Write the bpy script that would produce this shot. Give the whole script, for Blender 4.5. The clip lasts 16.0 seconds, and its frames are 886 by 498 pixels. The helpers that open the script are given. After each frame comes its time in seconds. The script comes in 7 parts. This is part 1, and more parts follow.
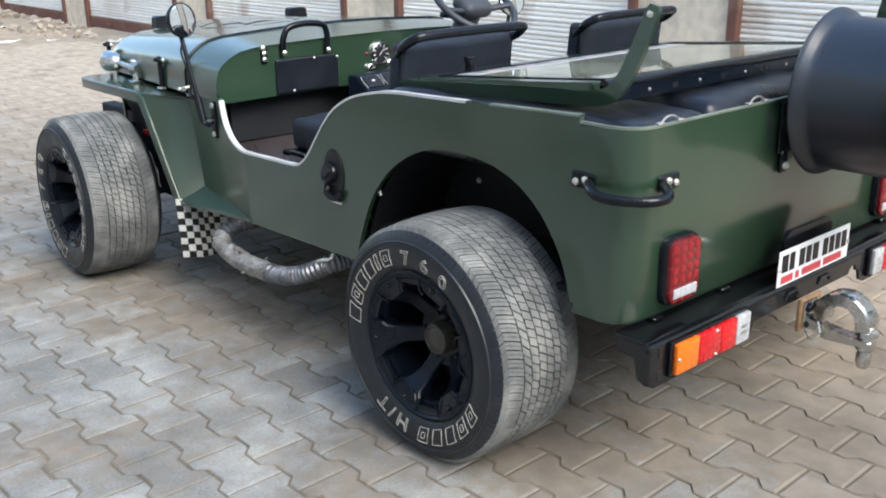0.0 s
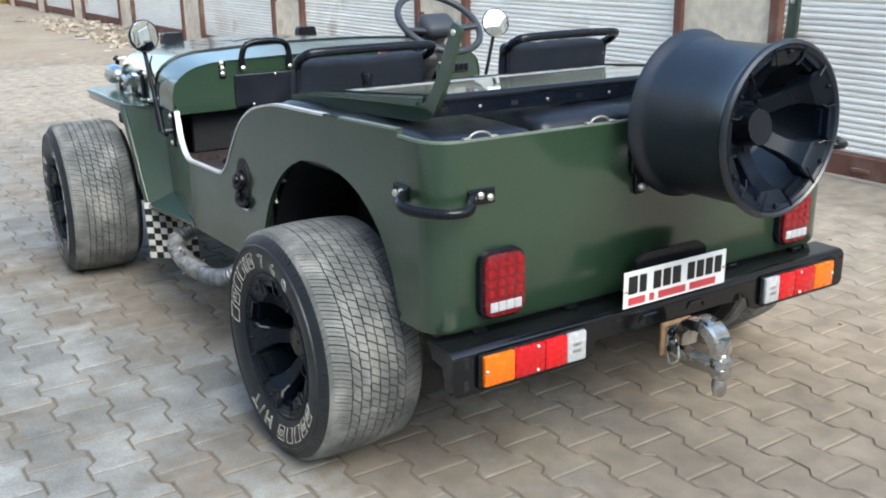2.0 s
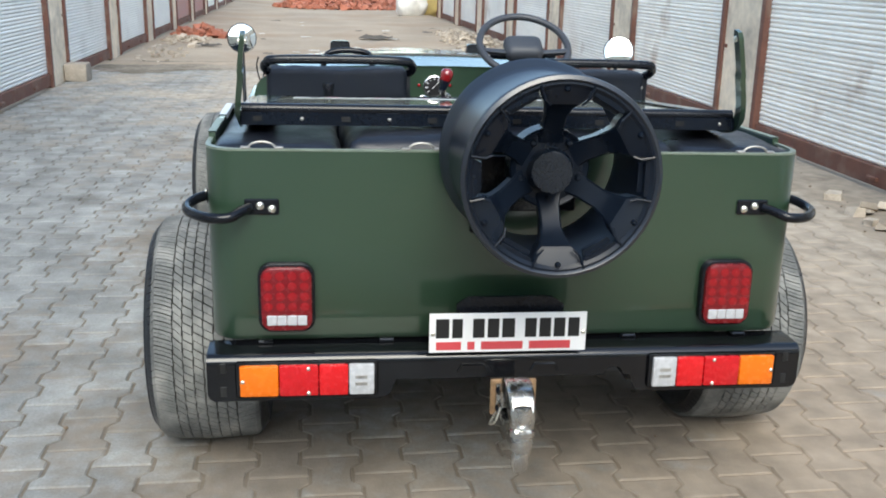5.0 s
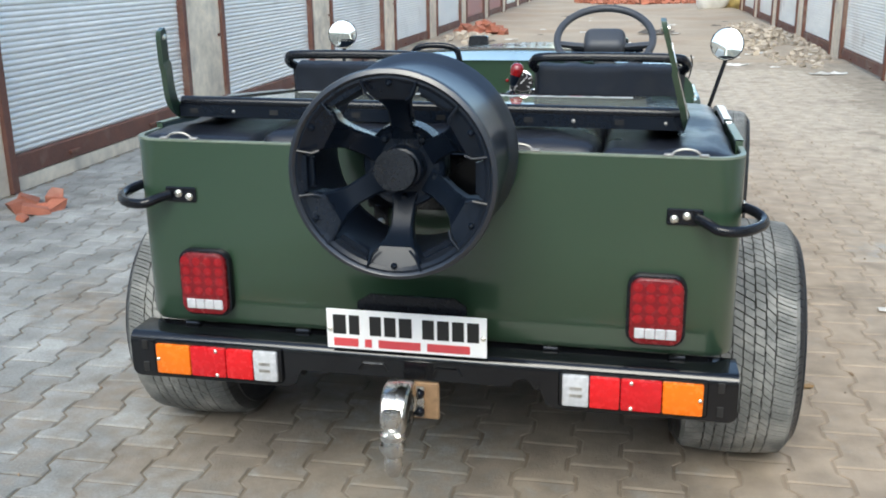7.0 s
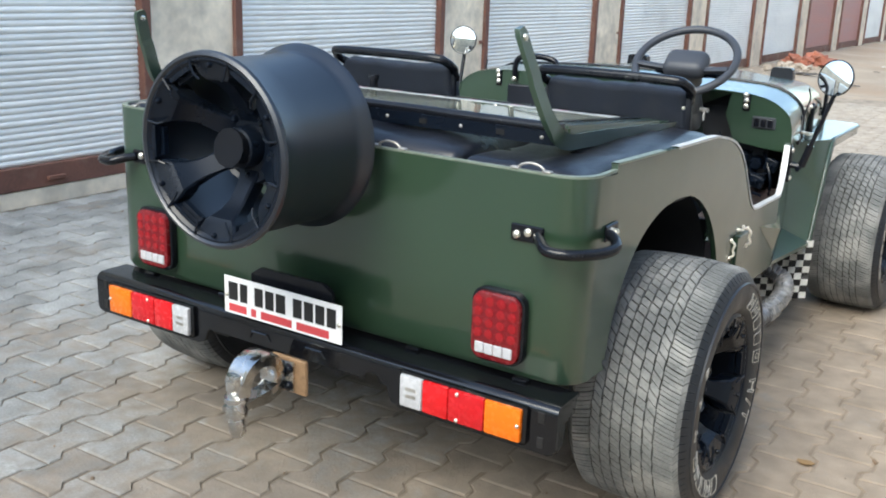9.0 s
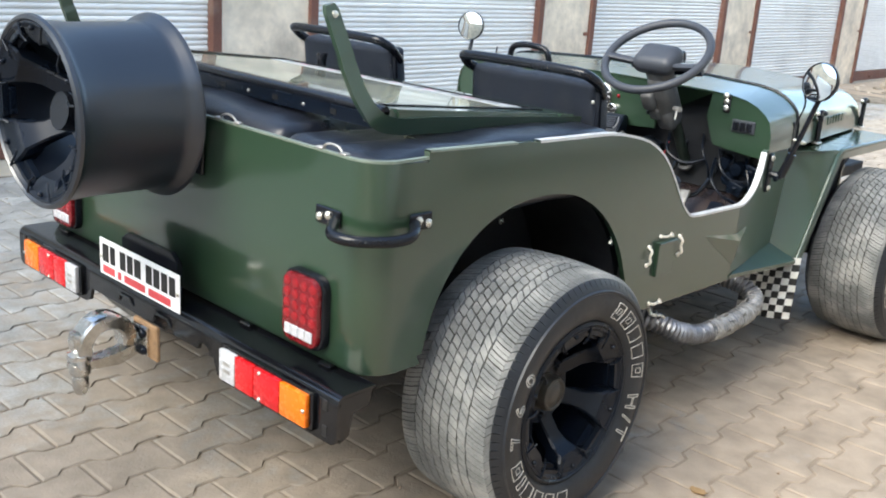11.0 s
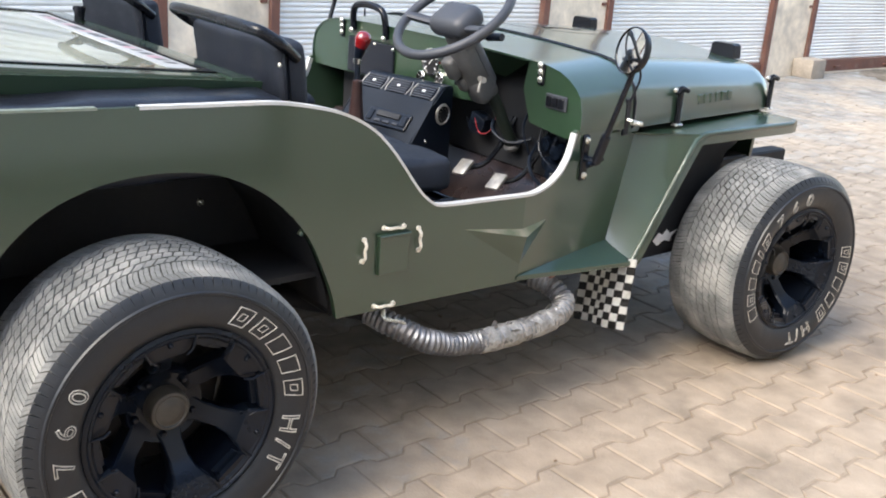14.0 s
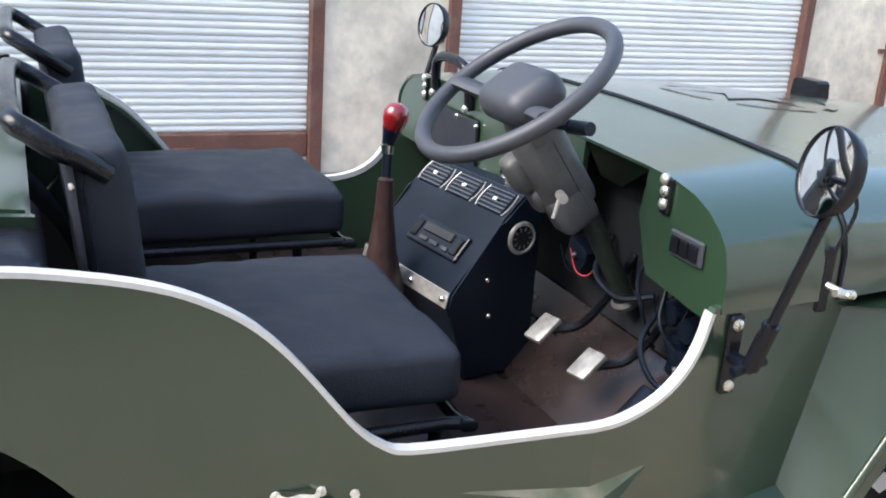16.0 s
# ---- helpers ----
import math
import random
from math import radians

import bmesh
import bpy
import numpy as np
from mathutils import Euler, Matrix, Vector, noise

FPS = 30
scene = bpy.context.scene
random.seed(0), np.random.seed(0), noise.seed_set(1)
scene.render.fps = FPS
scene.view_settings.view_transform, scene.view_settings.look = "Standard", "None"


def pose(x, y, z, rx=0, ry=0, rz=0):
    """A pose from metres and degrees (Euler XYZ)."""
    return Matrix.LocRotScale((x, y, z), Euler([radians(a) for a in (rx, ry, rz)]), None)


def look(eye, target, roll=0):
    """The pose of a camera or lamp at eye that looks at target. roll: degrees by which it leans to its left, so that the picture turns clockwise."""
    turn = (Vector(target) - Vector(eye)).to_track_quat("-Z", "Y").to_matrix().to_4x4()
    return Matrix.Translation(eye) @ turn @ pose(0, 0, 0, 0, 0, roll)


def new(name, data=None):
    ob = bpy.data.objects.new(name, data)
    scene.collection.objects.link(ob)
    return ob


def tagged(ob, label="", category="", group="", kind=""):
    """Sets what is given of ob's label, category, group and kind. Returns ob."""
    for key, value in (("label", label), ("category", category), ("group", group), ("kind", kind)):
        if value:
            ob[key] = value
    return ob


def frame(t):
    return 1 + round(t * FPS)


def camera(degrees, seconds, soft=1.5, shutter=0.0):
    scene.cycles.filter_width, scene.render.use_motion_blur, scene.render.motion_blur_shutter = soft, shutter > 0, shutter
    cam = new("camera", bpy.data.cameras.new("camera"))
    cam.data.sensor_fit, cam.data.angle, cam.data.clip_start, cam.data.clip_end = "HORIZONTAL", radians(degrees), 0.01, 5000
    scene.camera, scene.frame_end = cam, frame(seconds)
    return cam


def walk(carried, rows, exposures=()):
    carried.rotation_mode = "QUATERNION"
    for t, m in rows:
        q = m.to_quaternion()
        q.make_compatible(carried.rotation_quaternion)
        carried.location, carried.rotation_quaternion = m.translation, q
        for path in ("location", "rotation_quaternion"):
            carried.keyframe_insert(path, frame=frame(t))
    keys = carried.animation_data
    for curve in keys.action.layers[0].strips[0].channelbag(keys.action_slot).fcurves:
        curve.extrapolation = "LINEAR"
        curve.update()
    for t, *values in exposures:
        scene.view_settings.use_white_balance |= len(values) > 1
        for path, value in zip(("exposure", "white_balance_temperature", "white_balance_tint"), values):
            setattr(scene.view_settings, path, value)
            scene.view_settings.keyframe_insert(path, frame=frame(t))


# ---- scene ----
cam = camera(49.1, 16.0, soft=1.9)
PATH = [
    (0, (-2.494, -1.276, 1.419), (-1.221, 0.124, 0.772), -0.7),
    (0.5, (-2.359, -1.362, 1.411), (-1.088, 0.04, 0.765), -0.5),
    (1, (-2.208, -1.453, 1.404), (-0.934, -0.048, 0.768), -0.5),
    (1.5, (-2.081, -1.638, 1.394), (-0.897, -0.142, 0.794), -0.4),
    (2, (-1.942, -1.831, 1.404), (-0.888, -0.241, 0.804), -0.8),
    (2.5, (-1.735, -1.916, 1.378), (-0.828, -0.23, 0.798), -1.1),
    (3, (-1.511, -2.025, 1.384), (-0.728, -0.27, 0.827), -1.2),
    (3.5, (-1.275, -2.215, 1.397), (-0.611, -0.41, 0.851), 0.1),
    (4, (-1.061, -2.256, 1.379), (-0.517, -0.415, 0.818), 0.6),
    (4.5, (-0.777, -2.244, 1.38), (-0.372, -0.366, 0.825), 0.8),
    (5, (-0.502, -2.295, 1.381), (-0.234, -0.392, 0.826), 1.3),
    (5.2, (-0.388, -2.337, 1.383), (-0.186, -0.427, 0.826), 1.1),
    (7.3, (0.632, -2.18, 1.373), (0.169, -0.321, 0.798), 0.2),
    (7.5, (0.722, -2.15, 1.353), (0.201, -0.308, 0.772), 1.1),
    (8, (0.93, -2.052, 1.348), (0.254, -0.256, 0.784), 1.7),
    (8.5, (1.235, -2.035, 1.354), (0.396, -0.307, 0.799), 2.1),
    (8.7, (1.375, -1.968, 1.344), (0.456, -0.278, 0.798), 2.0),
    (10.8, (2.14, -1.389, 1.366), (0.851, 0.029, 0.795), 4.1),
    (11, (2.159, -1.322, 1.356), (0.868, 0.095, 0.784), 4.0),
    (11.5, (2.234, -1.189, 1.37), (0.945, 0.227, 0.792), 4.2),
    (12, (2.433, -1.1, 1.38), (1.088, 0.263, 0.801), 4.2),
    (12.5, (2.539, -0.995, 1.374), (1.189, 0.366, 0.802), 4.0),
    (13, (2.531, -0.739, 1.351), (1.172, 0.612, 0.779), 3.9),
    (13.5, (2.574, -0.505, 1.35), (1.213, 0.842, 0.775), 3.9),
    (14, (2.616, -0.227, 1.346), (1.175, 1.005, 0.709), 4.4),
    (14.5, (2.512, 0.059, 1.338), (1.032, 1.234, 0.683), 5.1),
    (15, (2.347, 0.336, 1.353), (0.776, 1.41, 0.739), 5.9),
    (15.5, (2.157, 0.65, 1.355), (0.471, 1.525, 0.729), 6.0),
    (16, (1.85, 0.879, 1.324), (0.116, 1.665, 0.712), 4.1),
]
walk(cam, [(t, look(eye, target, roll)) for t, eye, target, roll in PATH],
     exposures=[(0, 1.57, 6770, 6), (2.5, 1.47, 6720, 3), (5.2, 1.36, 6770, 3), (8.0, 1.48, 6720, 2), (8.7, 1.53, 6770, 3), (10.8, 1.86, 6950, 5), (12.5, 1.92, 7050, 7), (14.0, 2.02, 7240, 10), (16, 2.04, 6940, 10)])

# ---- light ----
world = bpy.data.worlds.new("sky")
scene.world = world
world.use_nodes = True
wn = world.node_tree.nodes
sky = wn.new("ShaderNodeTexSky")
sky.sky_type = "NISHITA"
sky.sun_disc = False
sky.sun_elevation, sky.sun_rotation = radians(46), radians(176)
sky.air_density, sky.dust_density = 1.0, 1.0
wn["Background"].inputs["Strength"].default_value = 0.15
world.node_tree.links.new(sky.outputs[0], wn["Background"].inputs["Color"])
sun_data = bpy.data.lights.new("sun", "SUN")
sun_data.energy, sun_data.angle, sun_data.color = 1.3, radians(40), (1.0, 0.97, 0.93)
sun = new("sun", sun_data)
sun.matrix_world = look((0, 0, 10), (0.8, 9.6, 0))


# ---- helpers of this scene ----
def part(name, bm, material, parent=None, label="", smooth=False):
    bmesh.ops.recalc_face_normals(bm, faces=bm.faces)
    me = bpy.data.meshes.new(name)
    bm.to_mesh(me)
    bm.free()
    for m in material if isinstance(material, (list, tuple)) else [material]:
        me.materials.append(m)
    if smooth:
        me.polygons.foreach_set("use_smooth", [True] * len(me.polygons))
        me.set_sharp_from_angle(angle=radians(smooth if smooth is not True else 40))
    ob = new(name, me)
    if parent:
        ob.parent = parent
        ob.matrix_parent_inverse = world_of(parent).inverted()
    if label:
        ob["label"] = label
    return ob


def world_of(ob):
    m = ob.matrix_basis.copy()
    while ob.parent:
        m = ob.parent.matrix_basis @ ob.matrix_parent_inverse @ m
        ob = ob.parent
    return m


def thing(name, loc, label, category, group="", kind=""):
    ob = new(name)
    ob.empty_display_size = 0.1
    ob.location = loc
    return tagged(ob, label, category, group, kind)


def box(bm, x0, x1, y0, y1, z0, z1, bevel=0.0, seg=2):
    r = bmesh.ops.create_cube(bm, size=1.0, matrix=Matrix.LocRotScale(((x0 + x1) / 2, (y0 + y1) / 2, (z0 + z1) / 2), None, (abs(x1 - x0), abs(y1 - y0), abs(z1 - z0))))
    if bevel:
        es = list({e for v in r["verts"] for e in v.link_edges})
        bmesh.ops.bevel(bm, geom=es, offset=bevel, segments=seg, affect="EDGES", profile=0.5)
    return bm


def boxm(bm, m, sx, sy, sz, bevel=0.0, seg=2):
    r = bmesh.ops.create_cube(bm, size=1.0, matrix=m @ Matrix.Diagonal((sx, sy, sz, 1)))
    if bevel:
        es = list({e for v in r["verts"] for e in v.link_edges})
        bmesh.ops.bevel(bm, geom=es, offset=bevel, segments=seg, affect="EDGES", profile=0.5)
    return bm


def smooth_path(pts, n=6, closed=False):
    """Catmull-Rom through the points."""
    p = [Vector(q) for q in pts]
    out = []
    k = len(p)
    for i in range(k if closed else k - 1):
        a, b = p[i], p[(i + 1) % k]
        z = p[i - 1] if (closed or i > 0) else a - (b - a)
        c = p[(i + 2) % k] if (closed or i + 2 < k) else b + (b - a)
        for j in range(n):
            t = j / n
            out.append(0.5 * ((2 * a) + (b - z) * t + (2 * z - 5 * a + 4 * b - c) * t * t + (3 * a - z - 3 * b + c) * t ** 3))
    if not closed:
        out.append(p[-1])
    return out


def tube(bm, pts, r, seg=10, closed=False, flat=1.0, cap=True):
    """A round bar along the points; r may be a list."""
    p = [Vector(q) for q in pts]
    k = len(p)
    rings = []
    up = None
    for i, q in enumerate(p):
        a = p[i - 1] if (i > 0 or closed) else q
        b = p[(i + 1) % k] if (i < k - 1 or closed) else q
        d = (b - a).normalized()
        if up is None:
            up = Vector((0, 0, 1)) if abs(d.z) < 0.9 else Vector((1, 0, 0))
        side = d.cross(up).normalized()
        up = side.cross(d).normalized()
        rr = r[i] if isinstance(r, (list, tuple)) else r
        rings.append([bm.verts.new(q + side * (rr * math.cos(2 * math.pi * j / seg)) + up * (rr * flat * math.sin(2 * math.pi * j / seg))) for j in range(seg)])
    for i in range(k if closed else k - 1):
        a, b = rings[i], rings[(i + 1) % k]
        for j in range(seg):
            bm.faces.new((a[j], a[(j + 1) % seg], b[(j + 1) % seg], b[j]))
    if cap and not closed:
        bm.faces.new(rings[0])
        bm.faces.new(rings[-1][::-1])
    return bm


def lathe(bm, profile, m=Matrix(), seg=32, closed=True, mat=None):
    """Profile points (radius, along x) turned about the x axis, placed by m."""
    rings = []
    for r, a in profile:
        rings.append([bm.verts.new(m @ Vector((a, r * math.cos(2 * math.pi * j / seg), r * math.sin(2 * math.pi * j / seg)))) for j in range(seg)] if r > 1e-6 else [bm.verts.new(m @ Vector((a, 0, 0)))])
    for i in range(len(rings) - 1):
        a, b = rings[i], rings[i + 1]
        for j in range(seg):
            k = (j + 1) % seg
            if len(a) == 1 and len(b) == 1:
                continue
            if len(a) == 1:
                f = bm.faces.new((a[0], b[k], b[j]))
            elif len(b) == 1:
                f = bm.faces.new((a[j], a[k], b[0]))
            else:
                f = bm.faces.new((a[j], a[k], b[k], b[j]))
            if mat:
                f.material_index = mat[i]
    return bm


def prism(bm, pts, axis, a, b):
    """A polygon (two coordinates) drawn out along an axis from a to b."""
    def v(p, t):
        return {"x": (t, p[0], p[1]), "y": (p[0], t, p[1]), "z": (p[0], p[1], t)}[axis]
    lo = [bm.verts.new(v(p, a)) for p in pts]
    hi = [bm.verts.new(v(p, b)) for p in pts]
    n = len(pts)
    bm.faces.new(lo)
    bm.faces.new(hi[::-1])
    for i in range(n):
        bm.faces.new((lo[i], hi[i], hi[(i + 1) % n], lo[(i + 1) % n]))
    return bm


def loft(bm, sections, thick=0.0, close_ends=False):
    rows = [[bm.verts.new(p) for p in s] for s in sections]
    fs = []
    for a, b in zip(rows, rows[1:]):
        for i in range(len(a) - 1):
            fs.append(bm.faces.new((a[i], a[i + 1], b[i + 1], b[i])))
    if close_ends:
        bm.faces.new(rows[0][::-1])
        bm.faces.new(rows[-1])
    if thick:
        bmesh.ops.recalc_face_normals(bm, faces=fs)
        bmesh.ops.solidify(bm, geom=fs, thickness=thick)
    return bm


def bolt(bm, at, way, r=0.009, h=0.006):
    m = Matrix.Translation(at) @ Vector(way).to_track_quat("X", "Z").to_matrix().to_4x4()
    lathe(bm, [(0, h * 1.1), (r * 0.55, h), (r, h * 0.45), (r * 1.05, -0.003), (0, -0.003)], m, 10)
    return bm


def fasteners(name, spots, way, r, h, material, parent):
    """Single bolts or screws, one part each."""
    for at in spots:
        bm = bmesh.new()
        bolt(bm, at, way, r, h)
        part(name, bm, material, parent, smooth=True)


def slab(bm, x0, x1, z0, z1, r, y0, y1, ease=0.003):
    """An upright plate with round corners, its front edge eased, from y0 (front) to y1."""
    def ring(inset, y):
        pts = []
        for cx, cz, a0 in ((x1 - r, z1 - r, 0), (x0 + r, z1 - r, 90), (x0 + r, z0 + r, 180), (x1 - r, z0 + r, 270)):
            for k in range(6):
                a = radians(a0 + 18 * k)
                pts.append(bm.verts.new((cx + (r - inset) * math.cos(a), y, cz + (r - inset) * math.sin(a))))
        return pts
    rings = [ring(0, y1), ring(0, y0 + ease), ring(ease * 0.3, y0 + ease * 0.3), ring(ease, y0)]
    n = len(rings[0])
    for a, b in zip(rings, rings[1:]):
        for i in range(n):
            bm.faces.new((a[i], a[(i + 1) % n], b[(i + 1) % n], b[i]))
    bm.faces.new(rings[0])
    bm.faces.new(rings[-1][::-1])
    return bm


def mirror_x(f):
    """Runs f for the right side (1) and the left side (-1)."""
    for s in (1, -1):
        f(s)


# ---- materials ----
def surf(name, col, rough=0.6, metal=0.0, vary=0.25, scale=6.0, fine=60.0, bump=0.0, bump_scale=80.0, coat=0.0, dust=None, dust_amount=0.4, dust_scale=3.0, rough_vary=0.1, random=0.0, island=False, spec=0.5, stretch=(1, 1, 1), placed=False, coat_ior=1.5):
    m = bpy.data.materials.new(name)
    m.use_nodes = True
    nt = m.node_tree
    n, l = nt.nodes, nt.links
    b = n["Principled BSDF"]
    co = n.new("ShaderNodeTexCoord")
    mp = n.new("ShaderNodeMapping")
    mp.inputs["Scale"].default_value = stretch
    where = n.new("ShaderNodeNewGeometry").outputs["Position"] if placed else co.outputs["Object"]
    l.new(where, mp.inputs["Vector"])
    big, small = n.new("ShaderNodeTexNoise"), n.new("ShaderNodeTexNoise")
    for t, s, d in ((big, scale, 5), (small, fine, 3)):
        t.inputs["Scale"].default_value, t.inputs["Detail"].default_value = s, d
        l.new(mp.outputs[0], t.inputs["Vector"])
    add = n.new("ShaderNodeMath")
    add.operation = "MULTIPLY_ADD"
    l.new(small.outputs["Fac"], add.inputs[0])
    add.inputs[1].default_value = 0.5
    half = n.new("ShaderNodeMath")
    half.operation = "MULTIPLY"
    l.new(big.outputs["Fac"], half.inputs[0])
    half.inputs[1].default_value = 1.0
    l.new(half.outputs[0], add.inputs[2])
    last = add.outputs[0]
    mr = n.new("ShaderNodeMapRange")
    mr.inputs["From Min"].default_value, mr.inputs["From Max"].default_value = 0.45, 1.05
    mr.inputs["To Min"].default_value, mr.inputs["To Max"].default_value = 1 - vary, 1 + vary
    l.new(last, mr.inputs["Value"])
    val = mr.outputs[0]
    if random:
        if island:
            src = n.new("ShaderNodeNewGeometry").outputs["Random Per Island"]
        else:
            src = n.new("ShaderNodeObjectInfo").outputs["Random"]
        r2 = n.new("ShaderNodeMapRange")
        r2.inputs["To Min"].default_value, r2.inputs["To Max"].default_value = 1 - random, 1 + random
        l.new(src, r2.inputs["Value"])
        mu = n.new("ShaderNodeMath")
        mu.operation = "MULTIPLY"
        l.new(val, mu.inputs[0])
        l.new(r2.outputs[0], mu.inputs[1])
        val = mu.outputs[0]
    hs = n.new("ShaderNodeHueSaturation")
    hs.inputs["Color"].default_value = (*col, 1)
    l.new(val, hs.inputs["Value"])
    colour = hs.outputs[0]
    if dust:
        dn = n.new("ShaderNodeTexNoise")
        dn.inputs["Scale"].default_value, dn.inputs["Detail"].default_value = dust_scale, 6
        l.new(where, dn.inputs["Vector"])
        dr = n.new("ShaderNodeMapRange")
        dr.inputs["From Min"].default_value, dr.inputs["From Max"].default_value = 0.62 - 0.3 * dust_amount, 0.85 - 0.3 * dust_amount
        dr.inputs["To Max"].default_value = min(1.0, dust_amount * 1.6)
        seen = dn.outputs["Fac"]
        l.new(seen, dr.inputs["Value"])
        mx = n.new("ShaderNodeMix")
        mx.data_type = "RGBA"
        l.new(dr.outputs[0], mx.inputs["Factor"])
        l.new(colour, mx.inputs[6])
        mx.inputs[7].default_value = (*dust, 1)
        colour = mx.outputs[2]
    l.new(colour, b.inputs["Base Color"])
    rr = n.new("ShaderNodeMapRange")
    rr.inputs["From Min"].default_value, rr.inputs["From Max"].default_value = 0.3, 0.7
    rr.inputs["To Min"].default_value, rr.inputs["To Max"].default_value = max(0.02, rough - rough_vary), min(1, rough + rough_vary)
    l.new(big.outputs["Fac"], rr.inputs["Value"])
    l.new(rr.outputs[0], b.inputs["Roughness"])
    b.inputs["Metallic"].default_value = metal
    b.inputs["Specular IOR Level"].default_value = spec
    b.inputs["Coat Weight"].default_value = coat
    b.inputs["Coat Roughness"].default_value = 0.12
    b.inputs["Coat IOR"].default_value = coat_ior
    if bump:
        bn = n.new("ShaderNodeTexNoise")
        bn.inputs["Scale"].default_value, bn.inputs["Detail"].default_value = bump_scale, 4
        l.new(mp.outputs[0], bn.inputs["Vector"])
        bp = n.new("ShaderNodeBump")
        bp.inputs["Strength"].default_value, bp.inputs["Distance"].default_value = bump, 0.004
        l.new(bn.outputs["Fac"], bp.inputs["Height"])
        l.new(bp.outputs[0], b.inputs["Normal"])
    return m


GREEN = surf("green_paint", (0.020, 0.0465, 0.0245), 0.40, coat_ior=1.60, vary=0.08, scale=2.0, fine=300, bump=0.04, bump_scale=25, coat=1.0, dust=(0.13, 0.135, 0.10), dust_amount=0.06, dust_scale=2.5, rough_vary=0.06)
DARK_GREEN = surf("grimy_dark_green_paint", (0.014, 0.022, 0.015), 0.5, vary=0.3, scale=20, dust=(0.05, 0.047, 0.04), dust_amount=0.25, dust_scale=20)
GREEN_DUSTY = surf("dust_covered_green_paint", (0.10, 0.12, 0.07), 0.7, vary=0.15, dust=(0.24, 0.225, 0.165), dust_amount=0.62, dust_scale=14)
GREEN_EDGE = surf("worn_paint_edge", (0.22, 0.26, 0.21), 0.45, metal=0.3, vary=0.25, scale=25, fine=200)
TRIM = surf("bright_edge_trim", (0.66, 0.66, 0.64), 0.38, metal=0.25, vary=0.12, scale=14, fine=150, dust=(0.30, 0.28, 0.24), dust_amount=0.12, dust_scale=9)
BLACK = surf("black_paint", (0.007, 0.008, 0.011), 0.20, vary=0.3, scale=5, fine=200, dust=(0.05, 0.047, 0.043), dust_amount=0.05, dust_scale=6, spec=0.32)
GLOSS_BLACK = surf("glossy_black_bumper_paint", (0.004, 0.0045, 0.006), 0.12, vary=0.3, scale=5, fine=200, rough_vary=0.05, spec=0.6, bump=0.05, bump_scale=30)
# SATIN and BARREL: blue of the reflected sky is mixed into the black
SATIN = surf("satin_black", (0.0044, 0.0075, 0.0140), 0.28, vary=0.25, scale=4, fine=150, rough_vary=0.06, spec=0.30)
BARREL = surf("sky_tinted_black_barrel", (0.0052, 0.0088, 0.0165), 0.34, vary=0.25, scale=4, fine=150, rough_vary=0.06, spec=1.0)
UNDER = surf("dusty_black_underbody", (0.0085, 0.0095, 0.012), 0.7, vary=0.4, scale=8, dust=(0.040, 0.036, 0.031), dust_amount=0.28)
FABRIC = surf("black_cloth", (0.0095, 0.014, 0.024), 0.62, vary=0.3, scale=12, fine=400, bump=0.5, bump_scale=450, rough_vary=0.10, spec=0.4, dust=(0.035, 0.036, 0.04), dust_amount=0.25, dust_scale=9)
CONSOLE = surf("dull_black_board", (0.006, 0.011, 0.020), 0.40, vary=0.3, scale=9, fine=200, bump=0.1, bump_scale=90, spec=0.2)
VINYL = surf("black_vinyl", (0.008, 0.010, 0.016), 0.36, vary=0.25, scale=9, fine=250, bump=0.25, bump_scale=120)
PLASTIC = surf("grey_black_plastic", (0.040, 0.044, 0.053), 0.48, vary=0.15, scale=8, fine=300, bump=0.1, bump_scale=500)
COLUMN = surf("dusty_grey_plastic", (0.075, 0.076, 0.077), 0.5, vary=0.3, scale=18, fine=200, dust=(0.17, 0.15, 0.125), dust_amount=0.25, dust_scale=14)
CHROME = surf("chrome", (0.75, 0.74, 0.71), 0.18, metal=1.0, vary=0.12, scale=20, fine=120, rough_vary=0.07)
HITCH_CHROME = surf("polished_hitch_chrome", (0.60, 0.595, 0.575), 0.24, metal=1.0, vary=0.3, scale=25, fine=120, rough_vary=0.10, bump=0.06, bump_scale=60)
BRAKE = surf("rusty_black_iron", (0.020, 0.017, 0.016), 0.55, metal=0.3, vary=0.4, scale=20, dust=(0.06, 0.045, 0.035), dust_amount=0.25, dust_scale=14)
PLATED = surf("cream_plated_steel", (0.78, 0.73, 0.62), 0.34, metal=0.25, vary=0.15, scale=60, fine=200)
STEEL = surf("zinc_bolt", (0.72, 0.70, 0.62), 0.3, metal=0.85, vary=0.15, scale=60, fine=200)
TREAD = surf("dusty_tread_rubber", (0.165, 0.170, 0.167), 0.95, vary=0.38, scale=9, fine=170, dust=(0.33, 0.325, 0.305), dust_amount=0.5, dust_scale=9, spec=0.2)
GROOVE = surf("tread_groove_rubber", (0.020, 0.020, 0.019), 0.95, vary=0.4, scale=20, spec=0.2)
WALLRUB = surf("black_sidewall_rubber", (0.0125, 0.0155, 0.0205), 0.42, vary=0.3, scale=12, fine=200, dust=(0.07, 0.068, 0.062), dust_amount=0.16, dust_scale=10, bump=0.15, bump_scale=60)
# floors of the tread cuts, darker than the tread
SIPE = surf("dark_sipe_rubber", (0.024, 0.024, 0.023), 0.95, vary=0.35, scale=20, spec=0.2)
CAP = surf("dusty_hub_cap", (0.055, 0.048, 0.039), 0.4, vary=0.3, scale=30, fine=150)
LETTER = surf("worn_white_rubber_lettering", (0.50, 0.48, 0.43), 0.8, vary=0.45, scale=40, fine=200)
